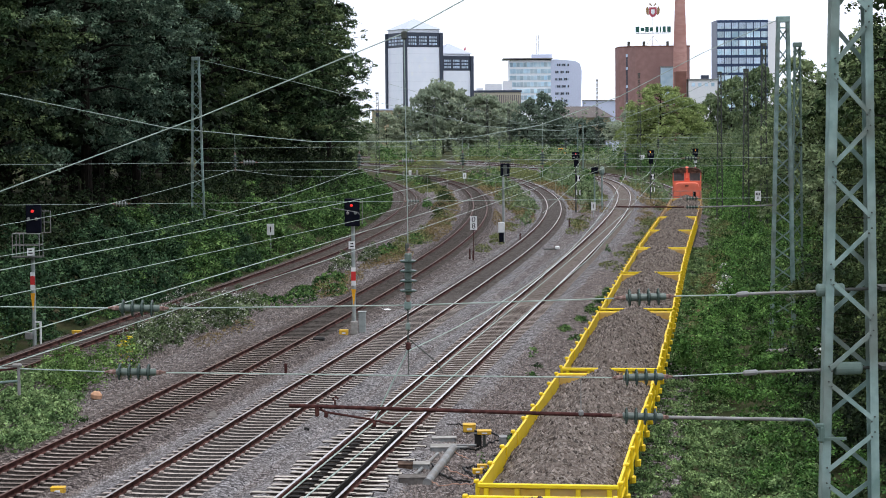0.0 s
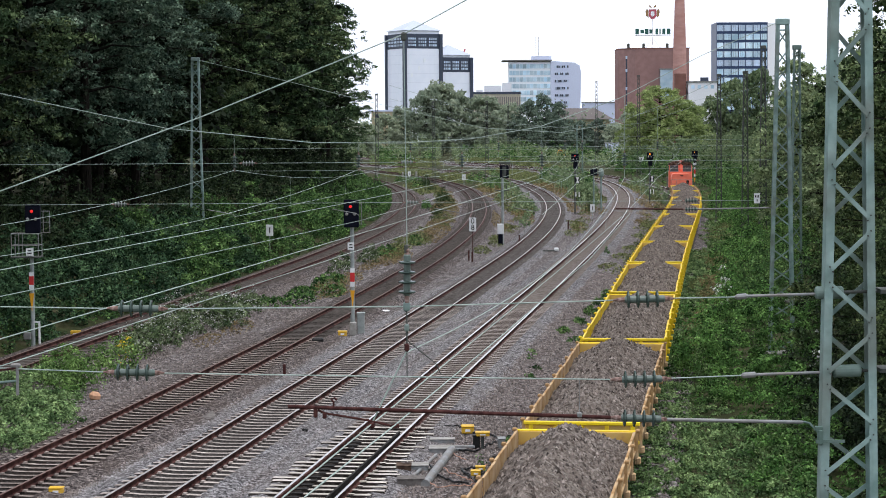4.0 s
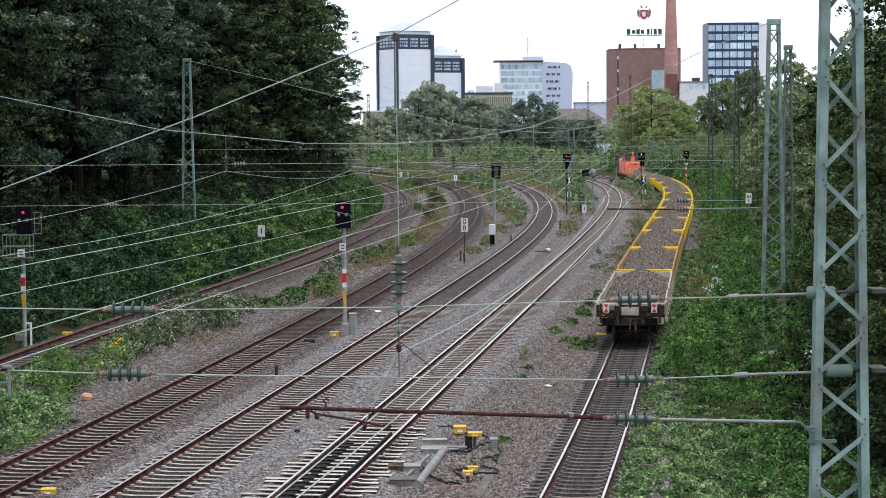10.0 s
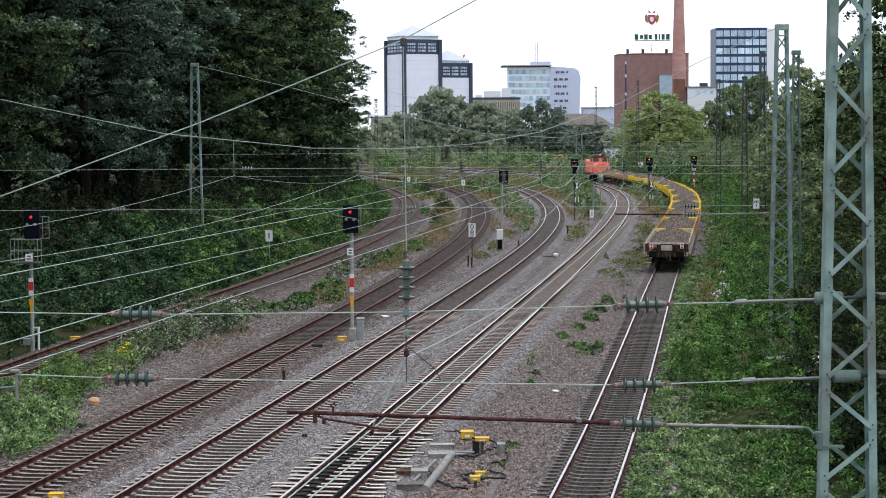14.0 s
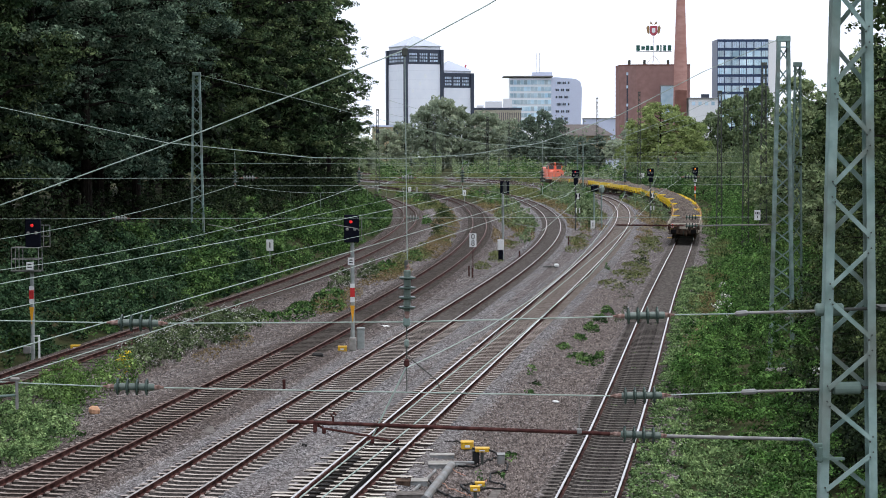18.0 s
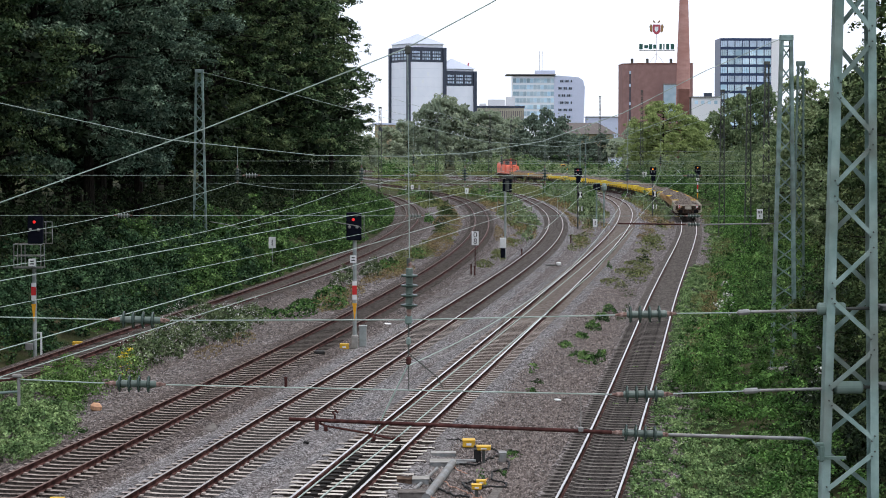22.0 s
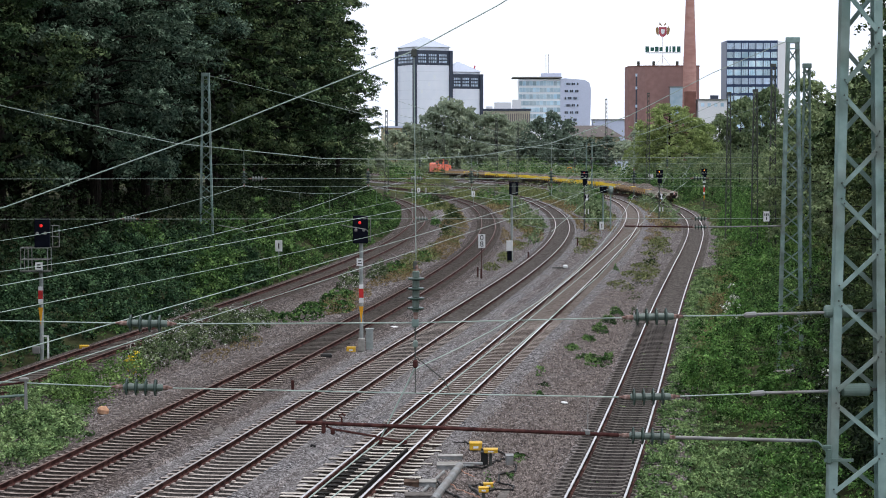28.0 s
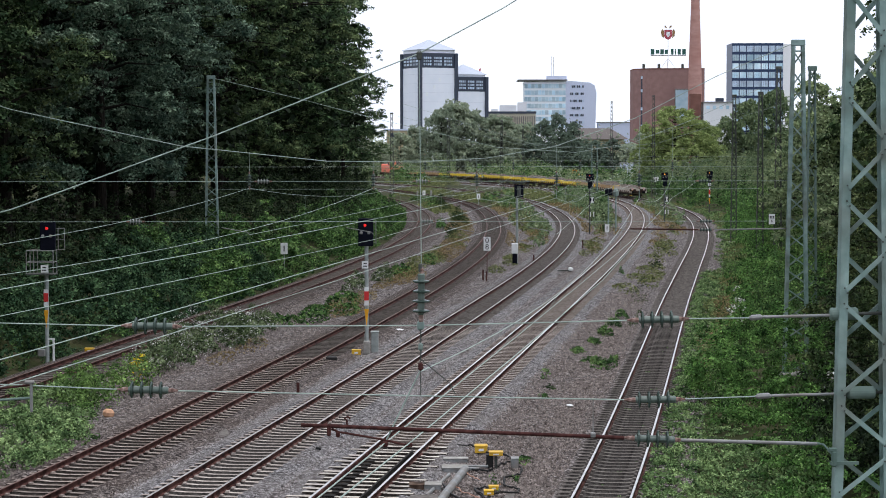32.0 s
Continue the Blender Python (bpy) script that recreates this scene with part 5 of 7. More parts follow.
def tree(kind, x, y, scale=1.0, turn=0.0, label="", z=None, wide=1.0):
    name, tr, cr, lab = TREE_KINDS[kind]
    ob = thing("tree", label or lab, "tree", name)
    part("trunk", tr, None, ob)
    part("crown", cr, None, ob)
    ob.matrix_basis = pose(x, y, (rise(x, y) if z is None else z) - 0.05, 0, 0, turn) @ Matrix.Diagonal((scale * wide, scale * wide, scale, 1))
    return ob


FOREST = "trees of the forest bank"
for i in range(4):
    TREE_KINDS["dark%d" % i] = (FOREST, *tree_mesh(10 + i, 22, (5.4, 4.8, 5.6, 5.0)[i], 40000, 0.088, (M_LEAF_FOREST, M_LEAF_FOREST, M_LEAF_DARK, M_LEAF_DARK)[i], (0.14, 0.12, 0.1, 0.08)[i], 36, 1.8, 10), "tall dark green broadleaf tree on the forest bank")
for i in range(2):
    TREE_KINDS["edge%d" % i] = (FOREST, *tree_mesh(50 + i, 22, 5.2, 26000, 0.11, M_LEAF_DARK, 0.12, 32), "tall dark green broadleaf tree on the forest bank")
    TREE_KINDS["deep%d" % i] = (FOREST, *tree_mesh(16 + i, 23, 5.4, 5500, 0.22, M_LEAF_SHADE, 0.05), "tall broadleaf tree deep in the forest, shade in its leaf colour")
for i in range(3):
    TREE_KINDS["olive%d" % i] = ("trees beside the siding", *tree_mesh(20 + i, 12, 3.3, 17000, 0.07, (M_LEAF_OLIVE, M_LEAF_OLIVE, M_LEAF_OLIVE)[i], 0.06), "olive green broadleaf tree beside the siding")
for i in range(2):
    TREE_KINDS["slim%d" % i] = ("trees beside the siding", *tree_mesh(26 + i, 12, 3.6, 7500, 0.13, M_LEAF_MID, 0.04), "green broadleaf tree beyond the siding")
for i in range(4):
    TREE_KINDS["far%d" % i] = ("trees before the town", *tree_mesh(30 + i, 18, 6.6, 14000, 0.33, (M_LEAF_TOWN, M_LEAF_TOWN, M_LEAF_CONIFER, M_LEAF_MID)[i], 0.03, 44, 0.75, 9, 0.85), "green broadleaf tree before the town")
TREE_KINDS["yellow"] = ("trees before the town", *tree_mesh(41, 18, 6.2, 18000, 0.21, M_LEAF_YELLOW, 0.03, 44, 0.75, 9, 0.9), "yellow-green broadleaf tree before the brick factory")

rt = random.Random(5)
# two groups of broad crowns with a dark gap between them
for i, (y, dx, f) in enumerate(((68, 0, 1.15), (75, -2, 1.2), (82, -1, 1.15), (90, -2, 1.2), (98, -1.2, 1.2), (106, -2.2, 1.2), (114, -0.8, 1.15), (121, -0.6, 1.1), (127, 0.9, 1.05), (134, -0.2, 1.12), (140, 0.8, 0.95),
                                (168, 0.2, 1.2), (177, -0.8, 1.2), (186, 0.6, 1.25), (195, -0.6, 1.25), (204, 0.5, 1.25), (213, -0.5, 1.3), (222, 0.6, 1.3), (231, -0.3, 1.3), (240, 0.3, 1.3))):
    x = TRACK[0].x_of_y(y) - (10.8 + 3.5 * (y - 66) / 174) + dx
    # trees up to y = 116 take darker leaves in place of crown shade
    kind = "dark%d" % (i % 2) if 116 < y < 150 else "dark%d" % (2 + i % 2) if y < 150 else "dark%d" % (2 + i % 2) if y < 190 else "edge%d" % (i % 2)
    tree(kind, x, y, f, rt.uniform(0, 360), wide=1.08)
for kind, x, y, f in (("edge0", -13.4, 250, 0.95), ("edge1", -12.4, 262, 0.66), ("edge0", -15.5, 275, 0.75), ("edge1", -14.0, 292, 0.5)):
    tree(kind, x, y, f, rt.uniform(0, 360))
# further rows are added, mostly unseen, to keep skylight out of the forest
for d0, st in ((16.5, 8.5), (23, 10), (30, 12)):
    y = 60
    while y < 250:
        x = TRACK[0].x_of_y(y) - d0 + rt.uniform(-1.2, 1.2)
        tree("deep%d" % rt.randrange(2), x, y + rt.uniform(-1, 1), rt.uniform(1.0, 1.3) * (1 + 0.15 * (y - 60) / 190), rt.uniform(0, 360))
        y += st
for x, y, s in ((-19, 330, 0.8), (-25, 360, 0.9), (-31, 400, 0.9), (-26, 420, 0.8), (-40, 420, 1.0), (-33, 470, 0.9)):
    tree("far%d" % (int(y) % 3), x, y, s, rt.uniform(0, 360))
# along the siding's outer side, round the curve
s_a, s_b = TRACK[4].s_of_y(56), TRACK[4].s_of_y(400)
for d0, st in ((9.5, 6.0), (14.5, 7.5), (20, 9)):
    s = s_a
    while s < s_b:
        p = TRACK[4].side(s, d0 + rt.uniform(-0.8, 0.8) + (2.6 if TRACK[4].at(s)[1] < 140 else 0.8))
        f = np.interp(p[1], [60, 110, 160, 200, 240, 400], [0.72, 0.95, 1.0, 0.74, 0.46, 0.42])
        kind = "olive%d" % rt.randrange(3) if p[1] < 115 and d0 < 18 else "slim%d" % rt.randrange(2)
        tree(kind, p[0], p[1], f * rt.uniform(0.88, 1.12) * (1.0 if d0 < 12 else 1.12), rt.uniform(0, 360))
        s += st * (1 if p[1] < 180 else 1.3)
for x, y, f in ((12.6, 53, 0.62), (13.0, 58, 0.7), (13.9, 63, 0.72), (15.2, 70, 0.75), (12.2, 49, 0.6), (18.0, 66, 1.4), (21.4, 82, 1.36), (16.6, 58, 1.3), (18.6, 76, 1.3)):
    tree("olive%d" % (int(y) % 3), x, y, f, rt.uniform(0, 360))
# before the town
for x, top, w, k in ((655, 232, 50, 0), (690, 218, 55, 1), (722, 205, 60, 0), (762, 172, 70, 0), (790, 160, 80, 0), (822, 178, 70, 1), (868, 186, 80, 0), (905, 200, 60, 0), (940, 200, 60, 2), (968, 190, 62, 2),
                     (995, 205, 55, 2), (1030, 236, 60, 2), (1062, 233, 56, 2), (1095, 238, 50, 0), (1125, 212, 56, 1), (1228, 205, 60, 3), (1262, 190, 60, 3), (1300, 160, 70, 3), (1345, 140, 80, 3)):
    Y = 668 + rt.uniform(-15, 15)
    zt = 9.05 + (242 - top) * Y / 3650
    tree("far%d" % k, (x - 784) / 3650 * Y, Y, (zt + 0.5) / 18.3, rt.uniform(0, 360), z=-0.5, wide=w * Y / 3650 / 12.4 / ((zt + 0.5) / 18.3) * 0.88)
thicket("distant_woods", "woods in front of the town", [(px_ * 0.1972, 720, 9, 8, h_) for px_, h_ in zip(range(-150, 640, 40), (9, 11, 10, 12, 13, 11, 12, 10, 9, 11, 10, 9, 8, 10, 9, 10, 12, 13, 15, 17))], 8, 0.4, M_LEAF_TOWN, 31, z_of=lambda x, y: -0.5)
tree("yellow", 45.0, 420, 0.96, 0, z=-0.5, wide=1.1)
tree("yellow", 50.0, 428, 0.84, 80, z=-0.5, wide=1.15)
tree("yellow", 40.5, 425, 0.66, 160, z=-0.5)


def band(y0, y1, d0, d1, h, r, n, seed, line=0, sign=-1):
    """Blobs strewn along a line between two distances."""
    rb = random.Random(seed)
    out = []
    for _ in range(n):
        y = rb.uniform(y0, y1)
        d = rb.uniform(d0, d1)
        out.append((float(TRACK[line].x_of_y(y)) + sign * d, y, r * rb.uniform(0.7, 1.3), r * rb.uniform(0.7, 1.5), h * rb.uniform(0.6, 1.3)))
    return out


# forest bank
thicket("ivy_thicket", "dense ivy and brambles draped over the bank, shade in their colour", band(56, 138, 2.9, 8.0, 1.5, 1.6, 130, 1), 100, 0.08, M_IVY, 1, clump=0.5, gap=2.2)
thicket("bramble_thicket", "dense green brambles covering the forest bank", band(122, 180, 2.9, 7.5, 1.5, 1.6, 72, 4), 100, 0.085, M_BRAMBLE, 24, clump=0.5, gap=2.2)
thicket("bramble_thicket", "dense green brambles at the far end of the forest bank", band(170, 270, 2.9, 7.5, 1.4, 1.8, 90, 5), 70, 0.09, M_BRAMBLE, 25, clump=0.5, gap=2.2)
thicket("bramble_shoots", "green bramble shoots at the foot of the forest bank", band(60, 190, 2.6, 4.2, 0.6, 0.8, 110, 2), 70, 0.06, M_BRAMBLE, 2, gap=2.0)
thicket("ivy_fringe", "low ivy at the foot of the bank, shade in its colour", band(66, 135, 2.2, 3.6, 0.45, 0.7, 80, 6), 130, 0.06, M_IVY, 26, clump=0.24, gap=1.9)
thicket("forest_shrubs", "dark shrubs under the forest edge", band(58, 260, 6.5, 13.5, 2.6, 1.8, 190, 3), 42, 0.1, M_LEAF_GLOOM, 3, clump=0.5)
# between the two outer tracks
thicket("bramble_patch", "green bramble patch between two tracks", [(-14.4, 66, 2.4, 5.5, 0.6), (-13.6, 61, 1.9, 4.5, 0.45), (-13.2, 68, 1.3, 3.4, 0.45), (-12.2, 63, 1.1, 3.2, 0.28), (-14.6, 73, 1.7, 4, 0.7)], 240, 0.05, M_CREEP, 4, clump=0.24)
thicket("tall_weeds", "yellow-green tall weeds between two tracks", [(-13.4, 75, 1.5, 3.2, 1.2), (-14.3, 77, 1.0, 2.2, 1.0), (-12.6, 76.5, 0.9, 2.4, 1.1), (-12.3, 80.5, 0.7, 2.0, 1.0), (-13.5, 72.5, 0.8, 2, 0.8)], 150, 0.055, M_LEAF_WEED, 5)
FL = [(-12.6, 84, 0.9, 3, 1.1), (-12.2, 88, 1.1, 3, 1.25), (-11.9, 92, 1.2, 3.4, 1.3), (-11.2, 96, 1.1, 3.4, 1.2), (-10.6, 100, 1.1, 4, 1.1), (-9.9, 104, 0.9, 4, 0.9), (-10.0, 97, 0.8, 3, 0.9), (-6.4, 134, 0.8, 3, 0.8), (-4.9, 142, 0.7, 4, 0.8)]
thicket("shrubs", "grey-green shrubs between two tracks", [(x, y, rx * 0.95, ry, h * 1.0) for x, y, rx, ry, h in FL], 260, 0.055, M_SHRUB, 6, clump=0.26)
thicket("seed_heads", "whitish fluffy seed heads on the shrubs", [(x, y, rx * 0.95, ry, h * 1.06) for x, y, rx, ry, h in FL], 60, 0.034, M_FLOWER, 7, clump=0.16)
thicket("yellow_flowers", "small patch of yellow flowers", [(-12.5, 81.2, 0.3, 0.8, 1.0)], 160, 0.05, M_YELLOW_FLOWER, 8)
thicket("low_greenery", "low green plants between two tracks", [(-7.6, 113, 1.0, 6, 0.35), (-6.6, 122, 1.0, 6, 0.45), (-9.0, 108, 0.8, 3, 0.4), (-6.0, 116, 0.7, 4, 0.25), (-4.0, 150, 0.9, 6, 0.5), (-2.0, 166, 0.6, 6, 0.4), (-1.6, 236, 0.6, 8, 0.6)], 60, 0.08, M_BRAMBLE, 9)
thicket("dry_grass", "dry yellowish grass between two tracks", [(-6.2, 119, 1.3, 8, 0.25), (-9.4, 95.5, 0.7, 3.5, 0.2), (-10.2, 90, 0.6, 3, 0.2), (-3.4, 148, 1.4, 10, 0.3), (-0.2, 185, 1.2, 22, 0.3), (0.6, 230, 1.6, 24, 0.4)], 60, 0.08, M_STRAW, 10, slim=0.15)
# beyond: the wild strip between the lines
thicket("wild_bushes", "green bushes between the distant tracks", [(8.4, 190, 1.0, 8, 1.0), (9.2, 225, 1.3, 12, 1.4), (9.0, 262, 1.6, 12, 1.6), (16.8, 232, 1.2, 9, 1.4), (18.0, 262, 1.8, 14, 2.0), (19.5, 295, 2.8, 16, 2.4), (20, 330, 3.5, 16, 2.6),
        (26.8, 235, 1.0, 9, 1.5), (27.3, 262, 1.3, 10, 1.6), (29, 300, 1.2, 12, 1.4), (8.5, 312, 1.6, 10, 1.8)], 15, 0.13, M_LEAF_MID, 11, flat=0.9)
thicket("wild_meadow", "rough green grass between the distant tracks", [(9, 250, 2.0, 40, 0.4), (9, 320, 3, 40, 0.5), (19, 280, 2.4, 40, 0.5), (19, 350, 4, 35, 0.6), (-3, 310, 3, 30, 0.5), (28.5, 290, 1.6, 40, 0.5), (22, 455, 6, 40, 0.6), (-8, 520, 16, 40, 0.9), (12, 530, 12, 30, 0.9), (-22, 350, 5, 40, 0.6), (4, 380, 4, 40, 0.5), (-6, 420, 6, 50, 0.5), (14, 400, 5, 50, 0.5), (26, 380, 3, 40, 0.5)], 9, 0.18, M_GRASS, 12, slim=0.3, clump=0.4, gap=2.0)
thicket("wild_shrubs", "dark green shrubs scattered between the distant tracks", [(float(TRACK[a].x_of_y(y)) * (1 - f) + float(TRACK[a + 1].x_of_y(y)) * f, y, w, 3 * w, h) for a, y, f, w, h in
        ((0, 312, 0.35, 1.0, 0.9), (0, 335, 0.5, 1.3, 1.2), (0, 352, 0.5, 1.2, 1.0), (1, 300, 0.5, 1.6, 1.4), (1, 320, 0.6, 2.0, 2.0), (1, 340, 0.5, 1.6, 1.6), (2, 290, 0.5, 2.2, 2.0), (2, 315, 0.6, 2.4, 2.4), (2, 350, 0.5, 2.4, 2.0), (3, 330, 0.5, 1.2, 1.0), (3, 365, 0.5, 1.2, 1.2))], 26, 0.13, M_BRAMBLE, 91, clump=0.5, gap=2.4)
thicket("embankment_shrubs", "dark green shrubs below the distant trees", [(x, 490 + 90 * ((i * 37) % 10) / 10, 5, 6, 2.5 + 2.5 * ((i * 53) % 10) / 10) for i, x in enumerate(range(-60, 46, 5))], 12, 0.2, M_BRAMBLE, 92, clump=0.8, gap=3.0)
thicket("distant_bushes", "bushes in front of the distant trees", [(-14, 560, 8, 12, 4), (2, 580, 8, 10, 3), (14, 560, 8, 12, 3.5), (25, 545, 8, 12, 3), (34, 520, 7, 12, 2.5), (40, 480, 6, 14, 2.2), (-24, 520, 8, 14, 4), (-3, 600, 10, 8, 5), (20, 600, 10, 8, 4), (34, 625, 7, 8, 2), (42, 560, 5, 10, 1.5), (46, 440, 6, 16, 3), (42, 400, 4, 16, 2.5), (-30, 610, 12, 10, 5)]+ [(47, 562, 4, 6, 3.2), (52, 566, 4, 6, 3.2)], 10, 0.21, M_LEAF_MID, 13)
# beside the siding
def beside(y, d):
    return float(TRACK[4].x_of_y(y)) + d


rq = random.Random(77)
thicket("creeping_plants", "low creeping plants beside the siding", [(beside(y, d), y, 0.7, 1.3, 0.2 + 0.1 * (d > 3)) for y in range(45, 65, 2) for d in (1.1, 2.0, 2.9, 3.8, 4.7, 5.6)]
        + [(beside(y, d + rq.uniform(-0.3, 0.3)), y + rq.uniform(-0.8, 0.8), 0.6, 1.0, 0.16) for y in range(65, 80, 2) for d in (1.4, 2.3, 3.1)]
        + [(beside(y, d + rq.uniform(-0.3, 0.3)), y, 0.5, 1.5, 0.2) for y in range(80, 150, 2) for d in (1.3, 2.1, 2.9)], 230, 0.046, M_CREEP, 14, gap=0.85, clump=0.15)
thicket("sleeper_weeds", "small weeds growing between the sleepers of the siding", [(beside(y, rq.uniform(-0.5, 0.9)), y, 0.16, 0.25, 0.06) for y in range(50, 110, 2)] + [(beside(y, 0.95), y, 0.16, 0.5, 0.08) for y in range(48, 120, 3)], 200, 0.035, M_CREEP, 93, gap=0, clump=0.06)
mounds = [(8.7, 75, 1.1, 1.7, 1.0), (9.6, 77.5, 1.4, 2.0, 1.5), (10.9, 77, 1.5, 2.0, 1.7), (12.3, 76, 1.4, 2.0, 1.9), (13.4, 78, 1.4, 2.0, 2.0), (10.4, 81, 1.3, 2.2, 1.6), (11.8, 83, 1.5, 2.2, 1.9), (10.1, 71.5, 1.0, 1.5, 0.9), (11.2, 70, 1.1, 1.6, 1.2), (12.4, 71, 1.1, 1.6, 1.5), (9.2, 68.6, 0.7, 1.1, 0.5),
          (10.6, 65.4, 1.0, 1.4, 0.9), (11.8, 66, 1.1, 1.6, 1.3), (9.6, 62.5, 0.7, 1.2, 0.5), (10.6, 60.5, 1.0, 1.4, 0.9), (9.3, 57, 0.8, 1.2, 0.6), (10.2, 55.5, 1.0, 1.3, 0.9), (8.6, 52.5, 0.8, 1.2, 0.55), (9.6, 51, 1.0, 1.4, 0.9)]
thicket("leafy_bushes", "bright green bushes beside the siding", [(x, y, a, b, h * 1.25) for x, y, a, b, h in mounds], 300, 0.052, M_LEAF_BRIGHT, 17, clump=0.3)
for lo, hi, d0, d1, h, r, n, sd, m_, lab in ((86, 130, 4.2, 8.5, 2.6, 1.3, 26, 81, M_BRAMBLE, "tall dense green bushes beside the siding"), (110, 250, 4.0, 8.0, 2.2, 1.5, 60, 82, M_LEAF_BRIGHT, "green bushes beside the curve of the siding"), (95, 240, 7.0, 12.0, 3.2, 1.9, 40, 84, M_LEAF, "tall green shrubs beside the curve of the siding"),
                                         (90, 250, 3.4, 6.0, 1.3, 1.1, 46, 83, M_LEAF_BRIGHT, "bright green bushes beside the siding")):
    thicket("bushes", lab, band(lo, hi, d0, d1, h, r, n, sd, 4, 1), 120 if lo < 100 else 70, 0.062, m_, sd, clump=0.34, gap=2.2)
thicket("bramble_thicket", "dense green brambles beside the siding", band(46, 74, 5.0, 8.0, 0.7, 0.7, 18, 16, 4, 1) + band(78, 110, 3.4, 6.0, 0.6, 0.7, 18, 19, 4, 1), 190, 0.05, M_BRAMBLE, 15, clump=0.24, gap=2.0)
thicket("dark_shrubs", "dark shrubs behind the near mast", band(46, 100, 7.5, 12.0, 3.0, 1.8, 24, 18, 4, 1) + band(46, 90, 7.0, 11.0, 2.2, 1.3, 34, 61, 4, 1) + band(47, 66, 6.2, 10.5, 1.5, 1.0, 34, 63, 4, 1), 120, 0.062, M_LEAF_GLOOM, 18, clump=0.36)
thicket("dry_stalks", "dry reddish stalks beside the siding", [(12.4, 96, 0.35, 3, 0.9), (13.9, 106, 0.4, 4, 1.0), (14.6, 111, 0.4, 3, 1.1), (15.6, 117, 0.6, 5, 1.0), (18, 132, 0.6, 6, 0.9), (10.9, 86, 0.35, 2.5, 1.3), (11.3, 92, 0.4, 2.5, 1.2), (9.7, 80, 0.3, 1.5, 1.0)], 110, 0.07, M_STRAW, 19, slim=0.15)
thicket("curve_bushes", "dense green bushes on the outer side of the curve", band(235, 330, 5.5, 15.0, 2.8, 2.2, 60, 86, 4, 1) + [(36 + 2.6 * (i % 6), 330 + 7.5 * (i // 2), 2.4, 4.5, 2.4 + 0.25 * (i % 5)) for i in range(30)], 34, 0.12, M_BRAMBLE, 95, clump=0.5, gap=3.5)
thicket("verge_plants", "bright green grass beside the curve of the siding", band(130, 330, 2.0, 5.2, 0.3, 1.0, 100, 85, 4, 1), 60, 0.09, M_CREEP, 94, slim=0.35)
thicket("seed_heads", "pale seed heads beside the siding", [(13.8, 100, 0.5, 1.5, 1.9), (15.2, 110, 0.4, 1.2, 1.5), (12.4, 68, 0.5, 1.2, 1.4)], 60, 0.06, M_FLOWER, 20)
# weeds in the gravel
thicket("weeds", "green weeds growing in the gravel", [(6.5, 86.5, 0.75, 1.6, 0.4), (6.0, 88.5, 0.5, 1.2, 0.25), (3.75, 82.4, 0.22, 0.5, 0.3), (3.6, 78.5, 0.18, 0.4, 0.25), (3.3, 76, 0.2, 0.4, 0.2), (5.6, 93, 0.3, 1.2, 0.2), (6.6, 97, 0.3, 1.5, 0.25), (7.5, 102, 0.35, 2, 0.3), (8.3, 107, 0.35, 2, 0.3), (9.1, 112, 0.3, 2, 0.3), (1.65, 57.2, 0.15, 0.4, 0.2), (1.0, 55.6, 0.14, 0.3, 0.35), (4.9, 52, 0.35, 0.8, 0.12), (12.0, 150, 0.3, 2, 0.4), (4.2, 54, 0.4, 0.7, 0.1), (2.05, 60.5, 0.3, 0.7, 0.12)], 330, 0.042, M_BRAMBLE, 21, clump=0.12)
thicket("dry_weeds", "withered brown weeds in the gravel", [(9.2, 104, 0.35, 1.4, 0.6), (10.9, 121, 0.4, 1.6, 0.8), (12.6, 137, 0.3, 1.5, 0.6), (9.9, 110, 0.25, 1.2, 0.5)], 150, 0.045, M_LEAF_OLIVE, 22, slim=0.3)


def edge(a, b, f, y0, y1, h, r, n, seed):
    """Blobs along the middle between two tracks."""
    rb = random.Random(seed)
    out = []
    for _ in range(n):
        y = rb.uniform(y0, y1)
        xa, xb = float(TRACK[a].x_of_y(y)), float(TRACK[b].x_of_y(y))
        out.append((xa + (xb - xa) * f + rb.gauss(0, r * 0.5), y, r * rb.uniform(0.5, 1.2), r * rb.uniform(3, 7), h * rb.uniform(0.5, 1.5)))
    return out


thicket("verge_grass", "low green grass along the edges of the tracks", edge(0, 1, 0.55, 140, 330, 0.3, 0.9, 45, 41) + edge(1, 2, 0.5, 150, 330, 0.25, 0.6, 30, 42) + edge(2, 3, 0.5, 170, 330, 0.28, 0.7, 34, 43) + edge(3, 4, 0.55, 130, 330, 0.3, 0.8, 36, 44), 26, 0.09, M_GRASS, 41, slim=0.3)
thicket("verge_straw", "dry yellowish grass along the edges of the tracks", edge(0, 1, 0.6, 120, 330, 0.25, 0.8, 36, 45) + edge(1, 2, 0.45, 170, 330, 0.22, 0.5, 24, 46) + edge(2, 3, 0.5, 180, 330, 0.25, 0.6, 24, 47) + edge(3, 4, 0.4, 180, 330, 0.3, 0.7, 28, 48), 20, 0.09, M_STRAW, 42, slim=0.2)
thicket("sapling_shrubs", "leafy saplings along the edges of the tracks", edge(3, 4, 0.6, 150, 260, 0.7, 0.3, 4, 49) + edge(2, 3, 0.5, 210, 320, 1.3, 0.6, 10, 50) + edge(0, 1, 0.5, 180, 320, 1.1, 0.7, 12, 51), 55, 0.075, M_LEAF_OLIVE, 43, flat=0.9)
thicket("rough_grass", "rough yellowish grass beside the siding", band(95, 330, 2.0, 5.0, 0.3, 1.0, 120, 71, 4, 1), 45, 0.085, M_GRASS, 44, slim=0.25)
